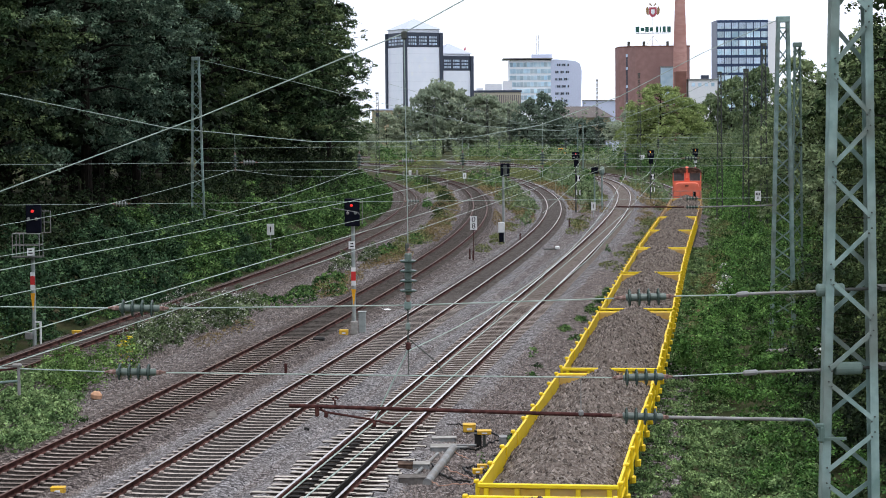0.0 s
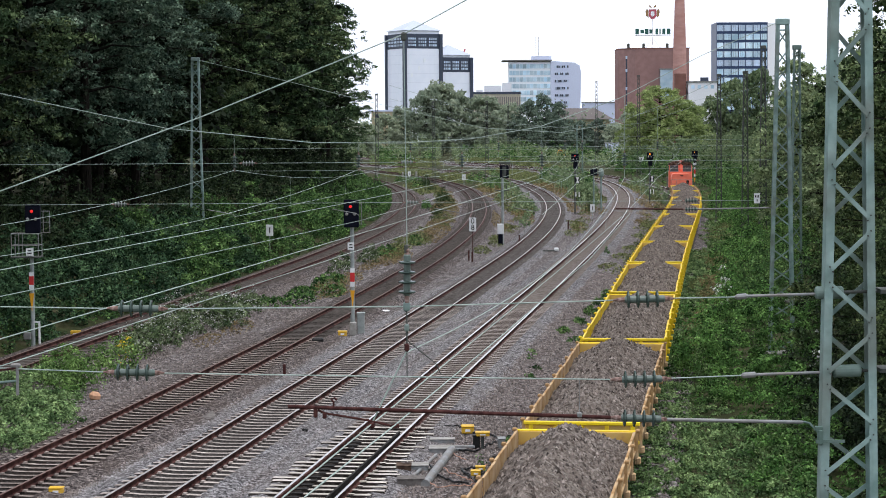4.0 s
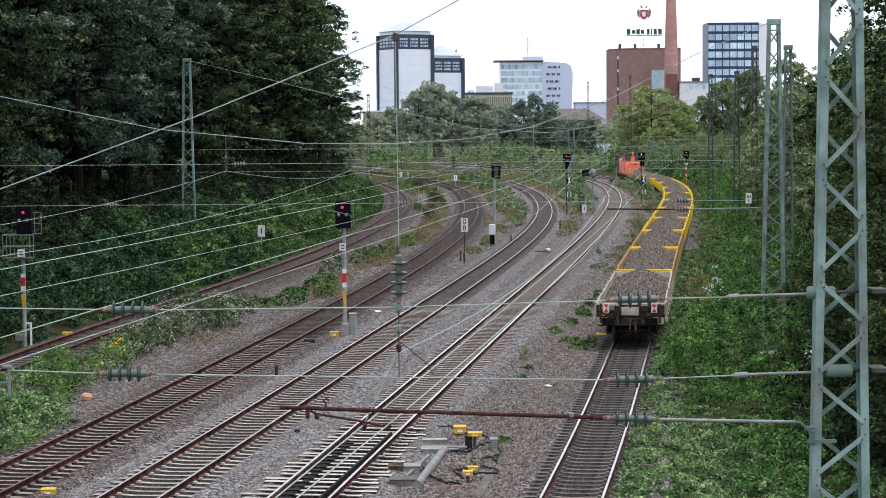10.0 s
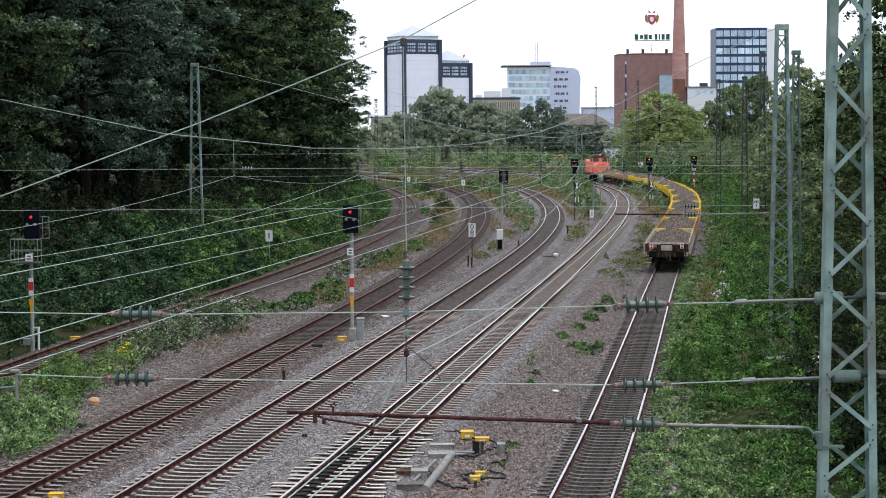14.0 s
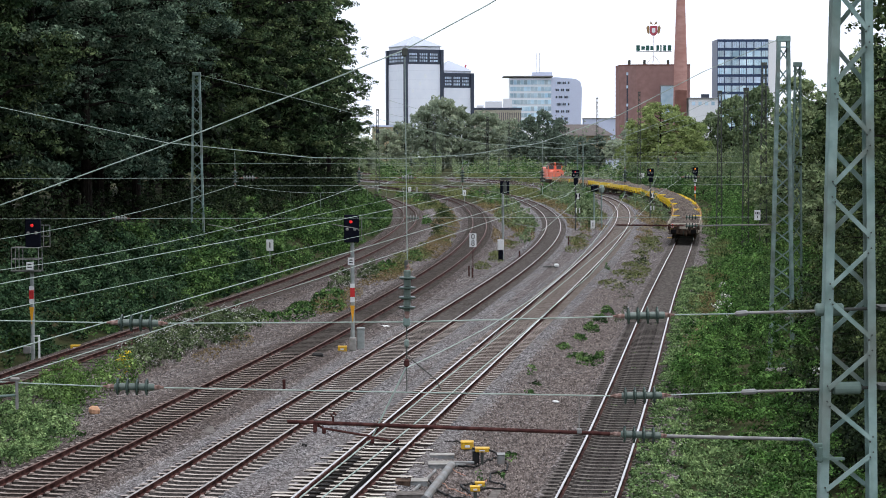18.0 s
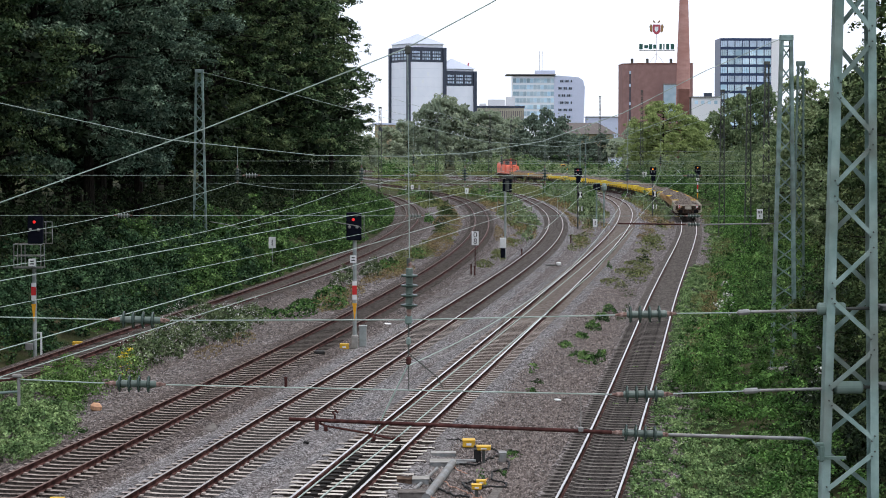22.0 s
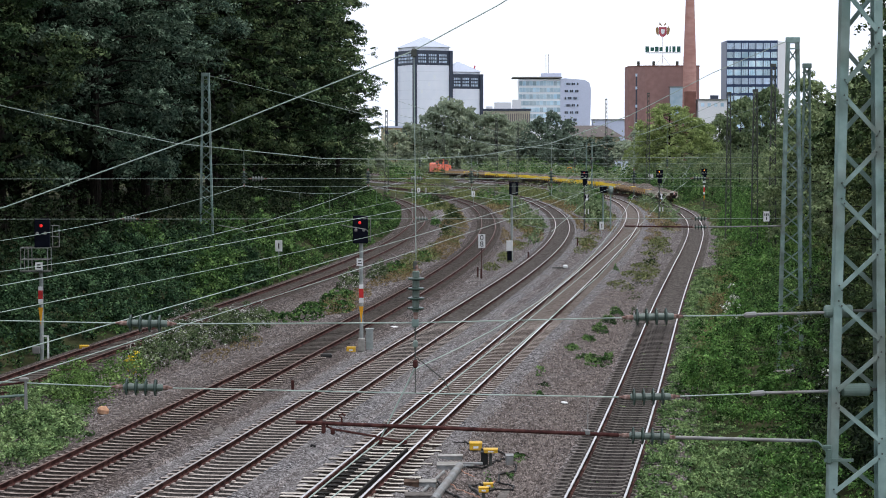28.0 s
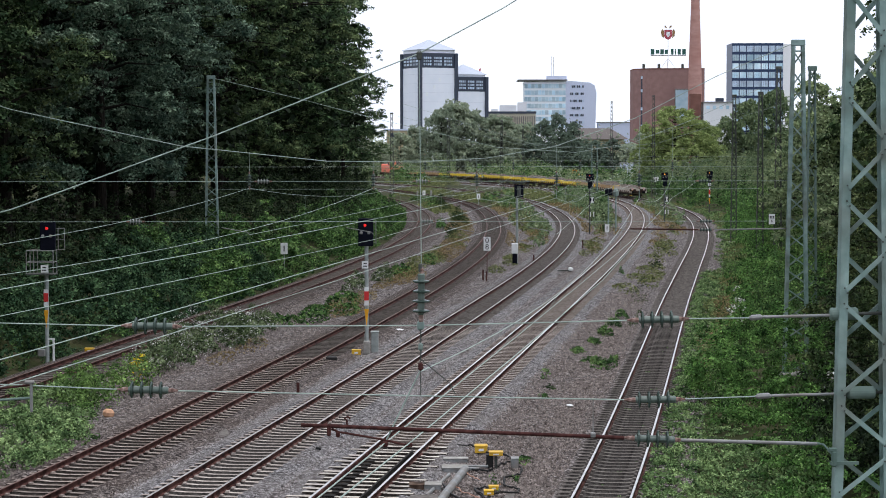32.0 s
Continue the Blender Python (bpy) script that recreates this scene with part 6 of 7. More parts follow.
thicket("rough_grass", "rough yellowish grass between the distant tracks", [(14, 250, 2.0, 30, 0.35), (8.6, 215, 1.0, 22, 0.3), (17.5, 215, 0.8, 18, 0.3), (24.5, 235, 1.2, 22, 0.35), (16.5, 300, 3, 30, 0.5), (8, 290, 3, 26, 0.5), (5.5, 205, 0.7, 20, 0.25)], 14, 0.12, M_STRAW, 45, slim=0.25)

# ---- the town ----
M_PANEL = mat("pale_facade_panels", [(0.80, 0.85, 0.94), (0.85, 0.89, 0.97)], scale=0.25, rough=0.4, spec=0.5, per=0.03)
M_SLATE = solid("dark_blue_grey_cladding", (0.05, 0.062, 0.09), 0.5, 0.12)
# the reflected sky is painted in as a pale base colour
M_PANE = solid("panes_with_painted_sky", (0.46, 0.56, 0.68), 0.15, 0.15, scale=0.3, per=0.3)
M_ROOF_PALE = solid("pale_blue_grey_roof", (0.42, 0.46, 0.55), 0.5, 0.08)
M_JOINT = solid("pale_panel_joint", (0.66, 0.70, 0.78), 0.6, 0.05)
M_NAVY = solid("navy_blue_cladding", (0.03, 0.055, 0.12), 0.4, 0.12)
M_BEIGE = solid("weathered_beige_stone", (0.50, 0.46, 0.36), 0.8, 0.1)
M_CONCRETE_BAND = solid("grey_brown_window_band", (0.15, 0.14, 0.15), 0.6, 0.12)
M_BRICK = mat("brown_red_brick", [(0.275, 0.165, 0.152), (0.345, 0.212, 0.195)], scale=0.5, rough=0.9, stain=(0.25, 0.152, 0.142), stain_scale=0.08)
M_BRICK_RED = mat("red_chimney_brick", [(0.42, 0.24, 0.21), (0.51, 0.30, 0.265)], scale=0.6, rough=0.9, stain=(0.36, 0.17, 0.14), stain_scale=0.12, stretch=(0.6, 0.6, 1.6))
M_BRICK_DARK = mat("dark_red_brick", [(0.17, 0.085, 0.07), (0.22, 0.11, 0.09)], scale=0.5, rough=0.9)
# blue glass, lightened by the sky reflection put into its colour
M_GLAZING = mat("pale_blue_glazing", [(0.38, 0.56, 0.68), (0.66, 0.80, 0.88)], scale=0.2, rough=0.15, per=0.3)
M_BAND = solid("pale_spandrel", (0.84, 0.88, 0.92), 0.4, 0.05)
M_GREY_WALL = solid("light_grey_cladding", (0.58, 0.63, 0.78), 0.5, 0.06)
M_RENDER_WHITE = solid("off_white_render", (0.78, 0.79, 0.81), 0.8, 0.06)
M_OCHRE = solid("ochre_render", (0.45, 0.38, 0.25), 0.8, 0.1)
M_ROOF_BROWN = solid("grey_brown_roof", (0.13, 0.115, 0.11), 0.85, 0.15)
M_SIGN_GREEN = solid("dark_green_sign", (0.03, 0.11, 0.09), 0.5, 0.1)
M_SIGN_RED = solid("crimson_sign", (0.46, 0.10, 0.13), 0.5, 0.1)
M_SIGN_GOLD = solid("brownish_gold_sign", (0.32, 0.20, 0.10), 0.5, 0.1)


def px_x(x, dist):
    return (x - 784) / 3650 * dist


def zh(y, dist):
    """Height of the line of sight y at a distance."""
    return 9.05 + (242 - y) * dist / 3650


def roof_pyramid(g, w, d, z0, z1, over=0.4):
    v = [(-over, -over, z0), (w + over, -over, z0), (w + over, d + over, z0), (-over, d + over, z0), (w / 2, d / 2, z1)]
    return g.add(v, [(0, 1, 4), (1, 2, 4), (2, 3, 4), (3, 0, 4), (3, 2, 1, 0)])


def tower(name, label, xc, dist, w, d, ang, z_wall, z_band, z_eave, z_top, groups, cols, rows_):
    """A white panelled tower with a dark window band under a low pyramid roof; its near corner at the origin."""
    ob = thing(name, label, "office tower", at=pose(px_x(xc, dist), dist, 0, 0, 0, ang))
    body = part("wall", Geo().box(w / 2, d / 2, z_band / 2 - 0.5, w, d, z_band + 1.0), M_PANEL, ob)
    for z in range(4, int(z_band), 4):
        part("joint", Geo().box(w / 2, d / 2, z, w + 0.06, d + 0.06, 0.1), M_JOINT, body)
    crown = part("window_band", Geo().box(w / 2, d / 2, (z_band + z_wall) / 2, w + 0.1, d + 0.1, z_wall - z_band), M_SLATE, ob)
    for x, y in ((0.0, 0.0), (w, 0.0), (0, d)):
        part("corner_pier", Geo().box(x, y, z_wall / 2 - 0.5, 1.5, 1.5, z_wall + 1.0), M_SLATE, ob)
    gw = (w - 2.4) / groups
    for i in range(groups):
        for c in range(cols):
            for r in range(rows_):
                x = 1.6 + gw * i + gw * 0.8 * (c + 0.5) / cols
                z = z_band + (z_wall - z_band) * (0.12 + 0.66 * (r + 0.5) / rows_)
                part("window", Geo().box(x, -0.07, z, gw * 0.8 / cols * 0.72, 0.08, (z_wall - z_band) * 0.66 / rows_ * 0.62), M_PANE, crown)
    for c in range(5):
        for r in range(rows_):
            part("window", Geo().box(-0.07, 1.6 + (d - 3) * (c + 0.5) / 5, z_band + (z_wall - z_band) * (0.12 + 0.66 * (r + 0.5) / rows_), 0.08, (d - 3) / 5 * 0.7, (z_wall - z_band) * 0.66 / rows_ * 0.62), M_PANE, crown)
    part("eave", Geo().box(w / 2, d / 2, (z_wall + z_eave) / 2, w - 0.8, d - 0.8, z_eave - z_wall + 0.02), M_PANEL, ob)
    part("roof", roof_pyramid(Geo(), w, d, z_eave, z_top), M_ROOF_PALE, ob)
    return ob


tw = tower("office_tower", "tall white panelled office tower with a dark window band", 724, 900, 17.6, 17.6, 27.6, zh(79, 900), zh(105, 900), zh(73, 900), zh(55, 908), 3, 4, 3)
for x, z in ((9.6, zh(126, 900)), (7.0, zh(139, 900)), (3.4, zh(152, 900))):
    part("lit_window", Geo().box(x, -0.06, z, 0.9, 0.1, 1.6), M_BAND, tw)
t2 = tower("lower_tower", "lower white panelled office tower with a dark window band", 787, 916, 15.4, 15, 27.6, zh(121, 916), zh(147, 916), zh(117, 916), zh(99, 924), 3, 4, 3)
part("red_mast", Geo().tube([(14.6, 6, zh(117, 916)), (15.6, 6, zh(105, 916))], [0.5, 0.35], 8), M_SIGN_RED, t2, "slanted red rooftop mast")

# long low office with upright fins
lo = thing("finned_office", "long low office with dark upright window fins", "office building", at=(px_x(885, 950), 950, 0))
w_ = px_x(928, 950) - px_x(842, 950)
part("wall", Geo().box(0, 8, zh(186, 950) / 2 - 0.5, w_, 16, zh(186, 950) + 1), M_BEIGE, lo)
for i in range(26):
    part("window", Geo().box(-w_ / 2 + w_ * (i + 0.5) / 26, -0.05, zh(200, 950), w_ / 26 * 0.42, 0.2, 4.6), M_CONCRETE_BAND, lo)
part("roof_edge", Geo().box(0, 8, zh(184.5, 950), w_ + 0.6, 16.6, 1.0), M_SLATE, lo)
for x, ww, y in ((880, 30, 171), (905, 16, 166), (856, 12, 178)):
    part("roof_house", Geo().box(px_x(x, 950) - px_x(885, 950), 9, (zh(184, 950) + zh(y, 950)) / 2, ww * 0.26, 6, zh(y, 950) - zh(184, 950)), M_RENDER_WHITE, lo)

# glazed office with a grey wing
D = 1000
go = thing("glazed_office", "pale blue glazed office building with a grey rounded wing", "office building", at=(px_x(908, D), D, 0))
w_ = px_x(981, D) - px_x(908, D)
part("core", Geo().box(w_ / 2, 10, zh(130, D) / 2, w_, 20, zh(130, D)), M_BAND, go)
for r in range(7):
    z = zh(138 + 11.6 * r, D)
    for c in range(12):
        part("window", Geo().box(w_ * (c + 0.5) / 12, -0.05, z, w_ / 12 * 0.93, 0.2, 2.1), M_GLAZING, go)
part("roof_edge", Geo().box(w_ / 2 - 1.2, 9, zh(127.5, D), w_ + 4, 22, 0.5), M_GALV, go)
g = Geo()
wx = px_x(1031, D) - px_x(981, D)
poly = [(0, -3), (wx, -3), (wx + 1.2, zh(150, D)), (wx + 0.3, zh(137, D)), (wx - 2.0, zh(132, D)), (2, zh(129, D)), (0, zh(130, D))]
g.prism(poly, -19, 0.4, Matrix(((1, 0, 0, w_), (0, 0, -1, 0), (0, 1, 0, 0), (0, 0, 0, 1))))
wing = part("grey_wing", g, M_GREY_WALL, go)
for r in range(6):
    for c in range(8):
        part("window", Geo().box(w_ + 2.4 + 0.85 * c, -0.45, zh(139 + 12.6 * r, D), 0.7, 0.15, 1.1), M_SLATE if (r + c) % 3 else M_PANE, wing)
part("plant_room", Geo().box(px_x(966, D) - px_x(908, D), 8, zh(124, D), 9.6, 8, 2.4), M_GREY_WALL, go)
g = Geo()
for dx in (-0.6, 0.6):
    g.tube([(px_x(959, D) - px_x(908, D) + dx, 8, zh(121, D)), (px_x(959, D) - px_x(908, D) + dx, 8, zh(85, D))], 0.12, 5)
part("antenna", g, M_GALV, go)

# brick factory with its chimney and rooftop sign
D = 800
bf = thing("brick_factory", "red-brown brick factory block with narrow slit windows", "factory building", at=(px_x(1130, D), D, 0))
w_ = px_x(1226, D) - px_x(1130, D)
dl = px_x(1130, D) - px_x(1103, D)
foot = [(0, 0), (w_, 0), (w_, 22), (-dl, 22), (-dl, 7)]
part("wall", Geo().prism(foot, -1, zh(109, D)), M_BRICK, bf)
part("parapet", Geo().prism([(x * 1.004, y * 1.004 - 0.1) for x, y in foot], zh(109, D), zh(109, D) + 0.5), M_BRICK_DARK, bf)
for i, y in enumerate((123, 146, 178, 209)):
    part("window", Geo().box(px_x(1117, D) - px_x(1130, D), 3.4, zh(y, D), 1.0, 0.6, 1.1, None), M_PANE, bf)
part("window_slit", Geo().box(px_x(1117, D) - px_x(1130, D), 3.5, zh(172, D), 0.7, 0.6, 21), M_SLATE, bf)
part("glass_bay", Geo().box(px_x(1186, D) - px_x(1130, D), -1.2, zh(172, D), 5.4, 2.4, 12), M_GLAZING, bf, "blue-grey glazed bay")
part("bay_roof", Geo().box(px_x(1186, D) - px_x(1130, D), -1.2, zh(144.5, D), 5.6, 2.6, 0.5), M_GALV, bf)
for x in (1121, 1148, 1190):
    part("roof_vent", Geo().box(px_x(x, D) - px_x(1130, D), 6, zh(104, D), 1.0, 1.0, 2.6, c=0.2), M_STEEL_DARK, bf)
ch = thing("factory_chimney", "tall tapering red brick factory chimney", "chimney", at=(px_x(1209, 785), 785, -1))
part("shaft", Geo().lathe([(3.1, 0), (2.45, 40), (1.7, 62), (1.25, 85)], 24), M_BRICK_RED, ch)
part("rim", Geo().lathe([(1.25, 84), (1.45, 85), (1.45, 86)], 24), M_BRICK_DARK, ch)
rs = thing("rooftop_sign", "rooftop sign with a red crest above green bars", "sign", at=(px_x(1165, D), D + 8, 0))
g = Geo()
for x in (-3.2, 3.2, 0.0):
    g.tube([(x, 3 if x == 0 else -1, zh(108, D)), (0, 0, zh(88, D))], 0.12, 5)
g.tube([(0, 0, zh(100, D)), (0, 0, zh(54, D))], 0.14, 6)
part("stand", g, M_RENDER_WHITE, rs)
shield = [(-1.5, 1.7), (1.5, 1.7), (1.55, -0.9), (0.9, -1.8), (0, -2.3), (-0.9, -1.8), (-1.55, -0.9)]
part("crest", Geo().prism(shield, -0.1, 0.1, Matrix(((1, 0, 0, 0), (0, 0, -1, 0), (0, 1, 0, zh(45, D)), (0, 0, 0, 1)))), M_SIGN_RED, rs)
part("crest_field", Geo().prism([(x * 0.45, z * 0.5) for x, z in shield], -0.2, 0.15, Matrix(((1, 0, 0, 0), (0, 0, -1, 0), (0, 1, 0, zh(45, D)), (0, 0, 0, 1)))), M_BAND, rs)
for s in (-1, 1):
    part("supporter", Geo().prism([(s * 1.6, -1.6), (s * 2.5, -0.9), (s * 2.8, 1.0), (s * 2.2, 2.0), (s * 1.6, 1.2)][::s], -0.1, 0.1, Matrix(((1, 0, 0, 0), (0, 0, -1, 0), (0, 1, 0, zh(45, D)), (0, 0, 0, 1)))), M_SIGN_GOLD, rs)
    part("plume", Geo().prism([(s * 0.2, 2.1), (s * 1.4, 2.6), (s * 1.3, 3.5), (s * 0.7, 3.0)][::s], -0.1, 0.1, Matrix(((1, 0, 0, 0), (0, 0, -1, 0), (0, 1, 0, zh(45, D)), (0, 0, 0, 1)))), M_SIGN_GOLD, rs)
for x0, x1, h in ((1134, 1141, 11), (1143, 1150, 7), (1151, 1158, 10), (1159, 1165, 8), (1170, 1175, 11), (1177, 1179.5, 11), (1182, 1188, 11), (1190, 1197, 11)):
    part("sign_bar", Geo().box(px_x((x0 + x1) / 2, D) - px_x(1165, D), 0, zh(76.5, D), (x1 - x0) * 0.2, 0.3, h * 0.2), M_SIGN_GREEN, rs)
part("sign_rail", Geo().box(px_x(1166, D) - px_x(1165, D), 0.3, zh(83, D), 13.8, 0.2, 0.3), M_GALV, rs)

# dark framed office block
D = 900
ob_ = thing("office_block", "office block with dark bands and pale window panes", "office building", at=pose(px_x(1274, D), D, 0, 0, 0, 0))
w_ = px_x(1364, D) - px_x(1274, D)
part("wall", Geo().box(w_ / 2, 9, zh(63, D) / 2, w_, 18, zh(63, D)), M_NAVY, ob_)
wing = part("side_wall", Geo().prism([(0, 0.2), (px_x(1385, D) - px_x(1364, D), 9), (px_x(1385, D) - px_x(1364, D), 18), (0, 18)], -1, zh(64, D), Matrix.Translation((w_ + 0.05, 0, 0))), M_RENDER_WHITE, ob_)
for r in range(10):
    z = zh(73 + 15.4 * r, D)
    for c in range(7):
        part("window", Geo().box(w_ * (c + 0.5) / 7, -0.04, z, w_ / 7 * 0.86, 0.16, 2.6), M_PANE if r in (0, 4) else M_GLAZING, ob_)
        for k in (-0.2, 0.1, 0.3):
            if (r * 5 + c) % 3 != 1:
                part("mullion", Geo().box(w_ * (c + 0.5 + k) / 7, -0.14, z, 0.07, 0.1, 2.6), M_NAVY, ob_)
# white house, station roof, ochre building, shed
D = 700
wh = thing("white_house", "small white rendered house with a dark roof hatch", "house", at=(px_x(1250, D), D, 0))
part("wall", Geo().box(0, 4, zh(168, D) / 2, 9.6, 8, zh(168, D)), M_RENDER_WHITE, wh)
part("roof", Geo().box(0, 4, zh(167, D), 10.2, 8.6, 0.5), M_GALV, wh)
part("roof_hatch", Geo().box(0.6, 1, zh(163, D), 2.6, 2, 1.4), M_SLATE, wh)
for i in range(4):
    part("window", Geo().box(-3.4 + 2.2 * i, -0.03, zh(176, D), 1.1, 0.1, 1.2), M_GLAZING, wh)
part("side_house", Geo().box(-7.2, 5, zh(152, D) / 2, 3.6, 5, zh(152, D)), M_BRICK_DARK, wh)
st = thing("station_hall", "long station hall with a grey-brown hipped roof", "station building", at=(px_x(1032, 720), 720, 0))
part("wall", Geo().box(0, 8, zh(232, 720) / 2 - 0.5, 21, 14, zh(232, 720) + 1), M_OCHRE, st)
part("roof", Geo().add([(-12, -0.5, zh(232, 720)), (12, -0.5, zh(232, 720)), (12, 16, zh(232, 720)), (-12, 16, zh(232, 720)), (-8, 8, zh(212, 720)), (6, 8, zh(212, 720))],
                       [(0, 1, 5, 4), (1, 2, 5), (2, 3, 4, 5), (3, 0, 4), (3, 2, 1, 0)]), M_ROOF_BROWN, st)
oc = thing("ochre_house", "ochre house with a flat grey roof", "house", at=(px_x(700, 720), 720, 0))
part("wall", Geo().box(0, 5, zh(216, 720) / 2, 14, 10, zh(216, 720)), M_OCHRE, oc)
part("roof", Geo().box(0, 5, zh(214.5, 720), 16, 11, 0.6), M_GREY_WALL, oc)
for i in range(4):
    part("window", Geo().box(-5 + 3.2 * i, -0.03, zh(226, 720), 1.5, 0.1, 2.2), M_SLATE, oc)
sh = thing("white_shed", "small white shed beside the far trees", "shed", at=(px_x(1090, 600), 600, -0.5))
part("wall", Geo().box(0, 2, 2.1, 3.6, 4, 4.2), M_GREY_WALL, sh)
part("roof", Geo().box(0, 2, 4.3, 4.2, 4.4, 0.25), M_GALV, sh)
part("window", Geo().box(-0.9, -0.03, 3.0, 1.0, 0.08, 1.2), M_SLATE, sh)
gy = thing("grey_hall", "low pale grey hall on the skyline", "building", at=(px_x(1070, 1000), 1000, 0))
part("wall", Geo().box(0, 6, zh(203, 1000) / 2, 17, 10, zh(203, 1000)), M_GREY_WALL, gy)
part("roof", Geo().box(0, 6, zh(202, 1000), 17.6, 10.6, 0.5), M_GALV, gy)

# ---- signals and trackside equipment ----
M_HEAD = solid("dark_signal_housing", (0.005, 0.006, 0.012), 0.7)
M_LAMP_RED = glow("red_signal_light", (0.85, 0.03, 0.03), 0.45)
M_LAMP_AMBER = glow("amber_signal_light", (1.0, 0.28, 0.02), 2.2)
M_BOX = mat("yellow_trackside_box", [(0.58, 0.34, 0.02), (0.70, 0.43, 0.03)], scale=6, rough=0.5, stain=(0.5, 0.3, 0.06), stain_scale=4)
M_CABLE = solid("black_cable", (0.012, 0.012, 0.012), 0.6)
M_CABLE_O = solid("orange_cable", (0.42, 0.22, 0.15), 0.6)
M_SLAB = mat("dirty_concrete", [(0.09, 0.08, 0.073), (0.17, 0.155, 0.145)], scale=6, rough=0.95, bump=0.3)
M_POST = mat("grey_post_paint", [(0.26, 0.29, 0.28), (0.36, 0.39, 0.38)], scale=4, rough=0.6)


def signal_head(ob, z0, z1, w, lamp, y=-0.12, x=0.0):
    head = part("signal_head", Geo().box(x, y - 0.1, (z0 + z1) / 2, w, 0.22, z1 - z0, c=0.03), M_HEAD, ob)
    zl = z1 - (z1 - z0) * 0.25
    part("lamp", Geo().lathe([(0.066, 0), (0.066, 0.02), (0.05, 0.04)], 16, pose(x - 0.03, y - 0.22, zl, 90)), lamp, head)
    part("hood", Geo().tube([(x - 0.18, y - 0.33, zl + 0.02), (x - 0.13, y - 0.33, zl + 0.15), (x - 0.03, y - 0.33, zl + 0.19), (x + 0.07, y - 0.33, zl + 0.15), (x + 0.12, y - 0.33, zl + 0.02)], 0.014, 5), M_HEAD, head)
    for dx in (-0.2, 0.14):
        part("lens", Geo().lathe([(0.07, 0), (0.07, 0.03), (0.04, 0.05)], 12, pose(x + dx, y - 0.22, zl - 0.33, 90)), M_GALV, head)
    return head


def mast_board(ob, z0, z1, y=-0.16):
    """White, red, white board, and the amber triangle below."""
    b = part("mast_board", Geo().box(0, y, (z0 + z1) / 2, 0.2, 0.015, z1 - z0, c=0.003), M_WHITE, ob)
    part("red_field", Geo().box(0, y - 0.01, (z0 + z1) / 2 + 0.02, 0.202, 0.012, (z1 - z0) * 0.5), M_RED, b)
    t = z0 - 0.16
    part("amber_triangle", Geo().prism([(-0.1, t), (0.1, t), (0.0, t - 0.8)][::-1], -0.01, 0.01, Matrix(((1, 0, 0, 0), (0, 0, -1, y), (0, 1, 0, 0), (0, 0, 0, 1)))), M_YELLOW_SIGN, ob)


def plate(ob, z, w=0.28, h=0.33, y=-0.17, x=0.0):
    p = part("plate", Geo().box(x, y, z, w, 0.012, h, c=0.003), M_WHITE, ob)
    for i in range(2):
        part("writing", Geo().box(x, y - 0.009, z + h * (0.18 - 0.36 * i), w * (0.6 if i else 0.5), 0.005, h * 0.16), M_TEXT, p)


# main signal between the second and third track
sg = thing("colour_light_signal", "red-lit colour light signal on a grey post", "railway signal", "railway signals", at=(-3.92, 92.05, -0.3))
part("post", Geo().tube([(0, 0, -0.2), (0, 0, 5.0)], 0.085, 12), M_POST, sg)
signal_head(sg, 4.86, 6.1, 0.68, M_LAMP_RED, x=-0.02)
part("ladder_frame", Geo().tube([(0.42, 0, 4.95), (0.42, 0, 6.0)], 0.02, 6).tube([(0.3, 0, 5.9), (0.42, 0, 5.9)], 0.015, 5).tube([(0.3, 0, 5.0), (0.42, 0, 5.0)], 0.015, 5), M_GALV, sg)
plate(sg, 4.02, x=-0.06)
mast_board(sg, 2.2, 3.02)
part("base", Geo().box(0, 0, 0.3, 0.3, 0.34, 0.6, c=0.03), M_CONCRETE, sg)
cb = thing("relay_cabinet", "grey metal relay cabinet beside a signal", "cabinet", at=(-3.58, 92.6, -0.32))
part("body", Geo().box(0, 0, 0.5, 0.32, 0.3, 0.9, c=0.02), M_POST, cb)
part("lid", Geo().box(0, 0, 0.98, 0.38, 0.36, 0.06, c=0.02), M_POST, cb)
part("plinth", Geo().box(-0.42, 0.02, 0.45, 0.12, 0.2, 0.9, c=0.02), M_CONCRETE, cb)


def yellow_box(x, y, w=0.4, h=0.2, d=0.26, z=-0.28, stand=0.0, label="small yellow trackside connection box"):
    ob = thing("connection_box", label, "trackside box", "yellow trackside boxes", at=(x, y, z))
    if stand:
        part("stand", Geo().tube([(0, 0, 0), (0, 0, stand)], 0.045, 8), M_STEEL_DARK, ob)
    part("body", Geo().box(0, 0, stand + h * 0.4, w, d, h * 0.8, c=0.02), M_BOX, ob)
    part("lid", Geo().box(0, 0, stand + h * 0.9, w * 1.06, d * 1.08, h * 0.22, c=0.025), M_BOX, ob)
    part("label_plate", Geo().box(0, -d / 2 - 0.006, stand + h * 0.42, w * 0.4, 0.008, h * 0.3), M_WHITE, ob)
    return ob


yellow_box(-4.37, 91.6, 0.4, 0.24)
yellow_box(-16.45, 92.6, 0.42, 0.22, label="yellow and white trackside box beside the outer track")
yellow_box(-9.85, 52.3, 0.36, 0.18)
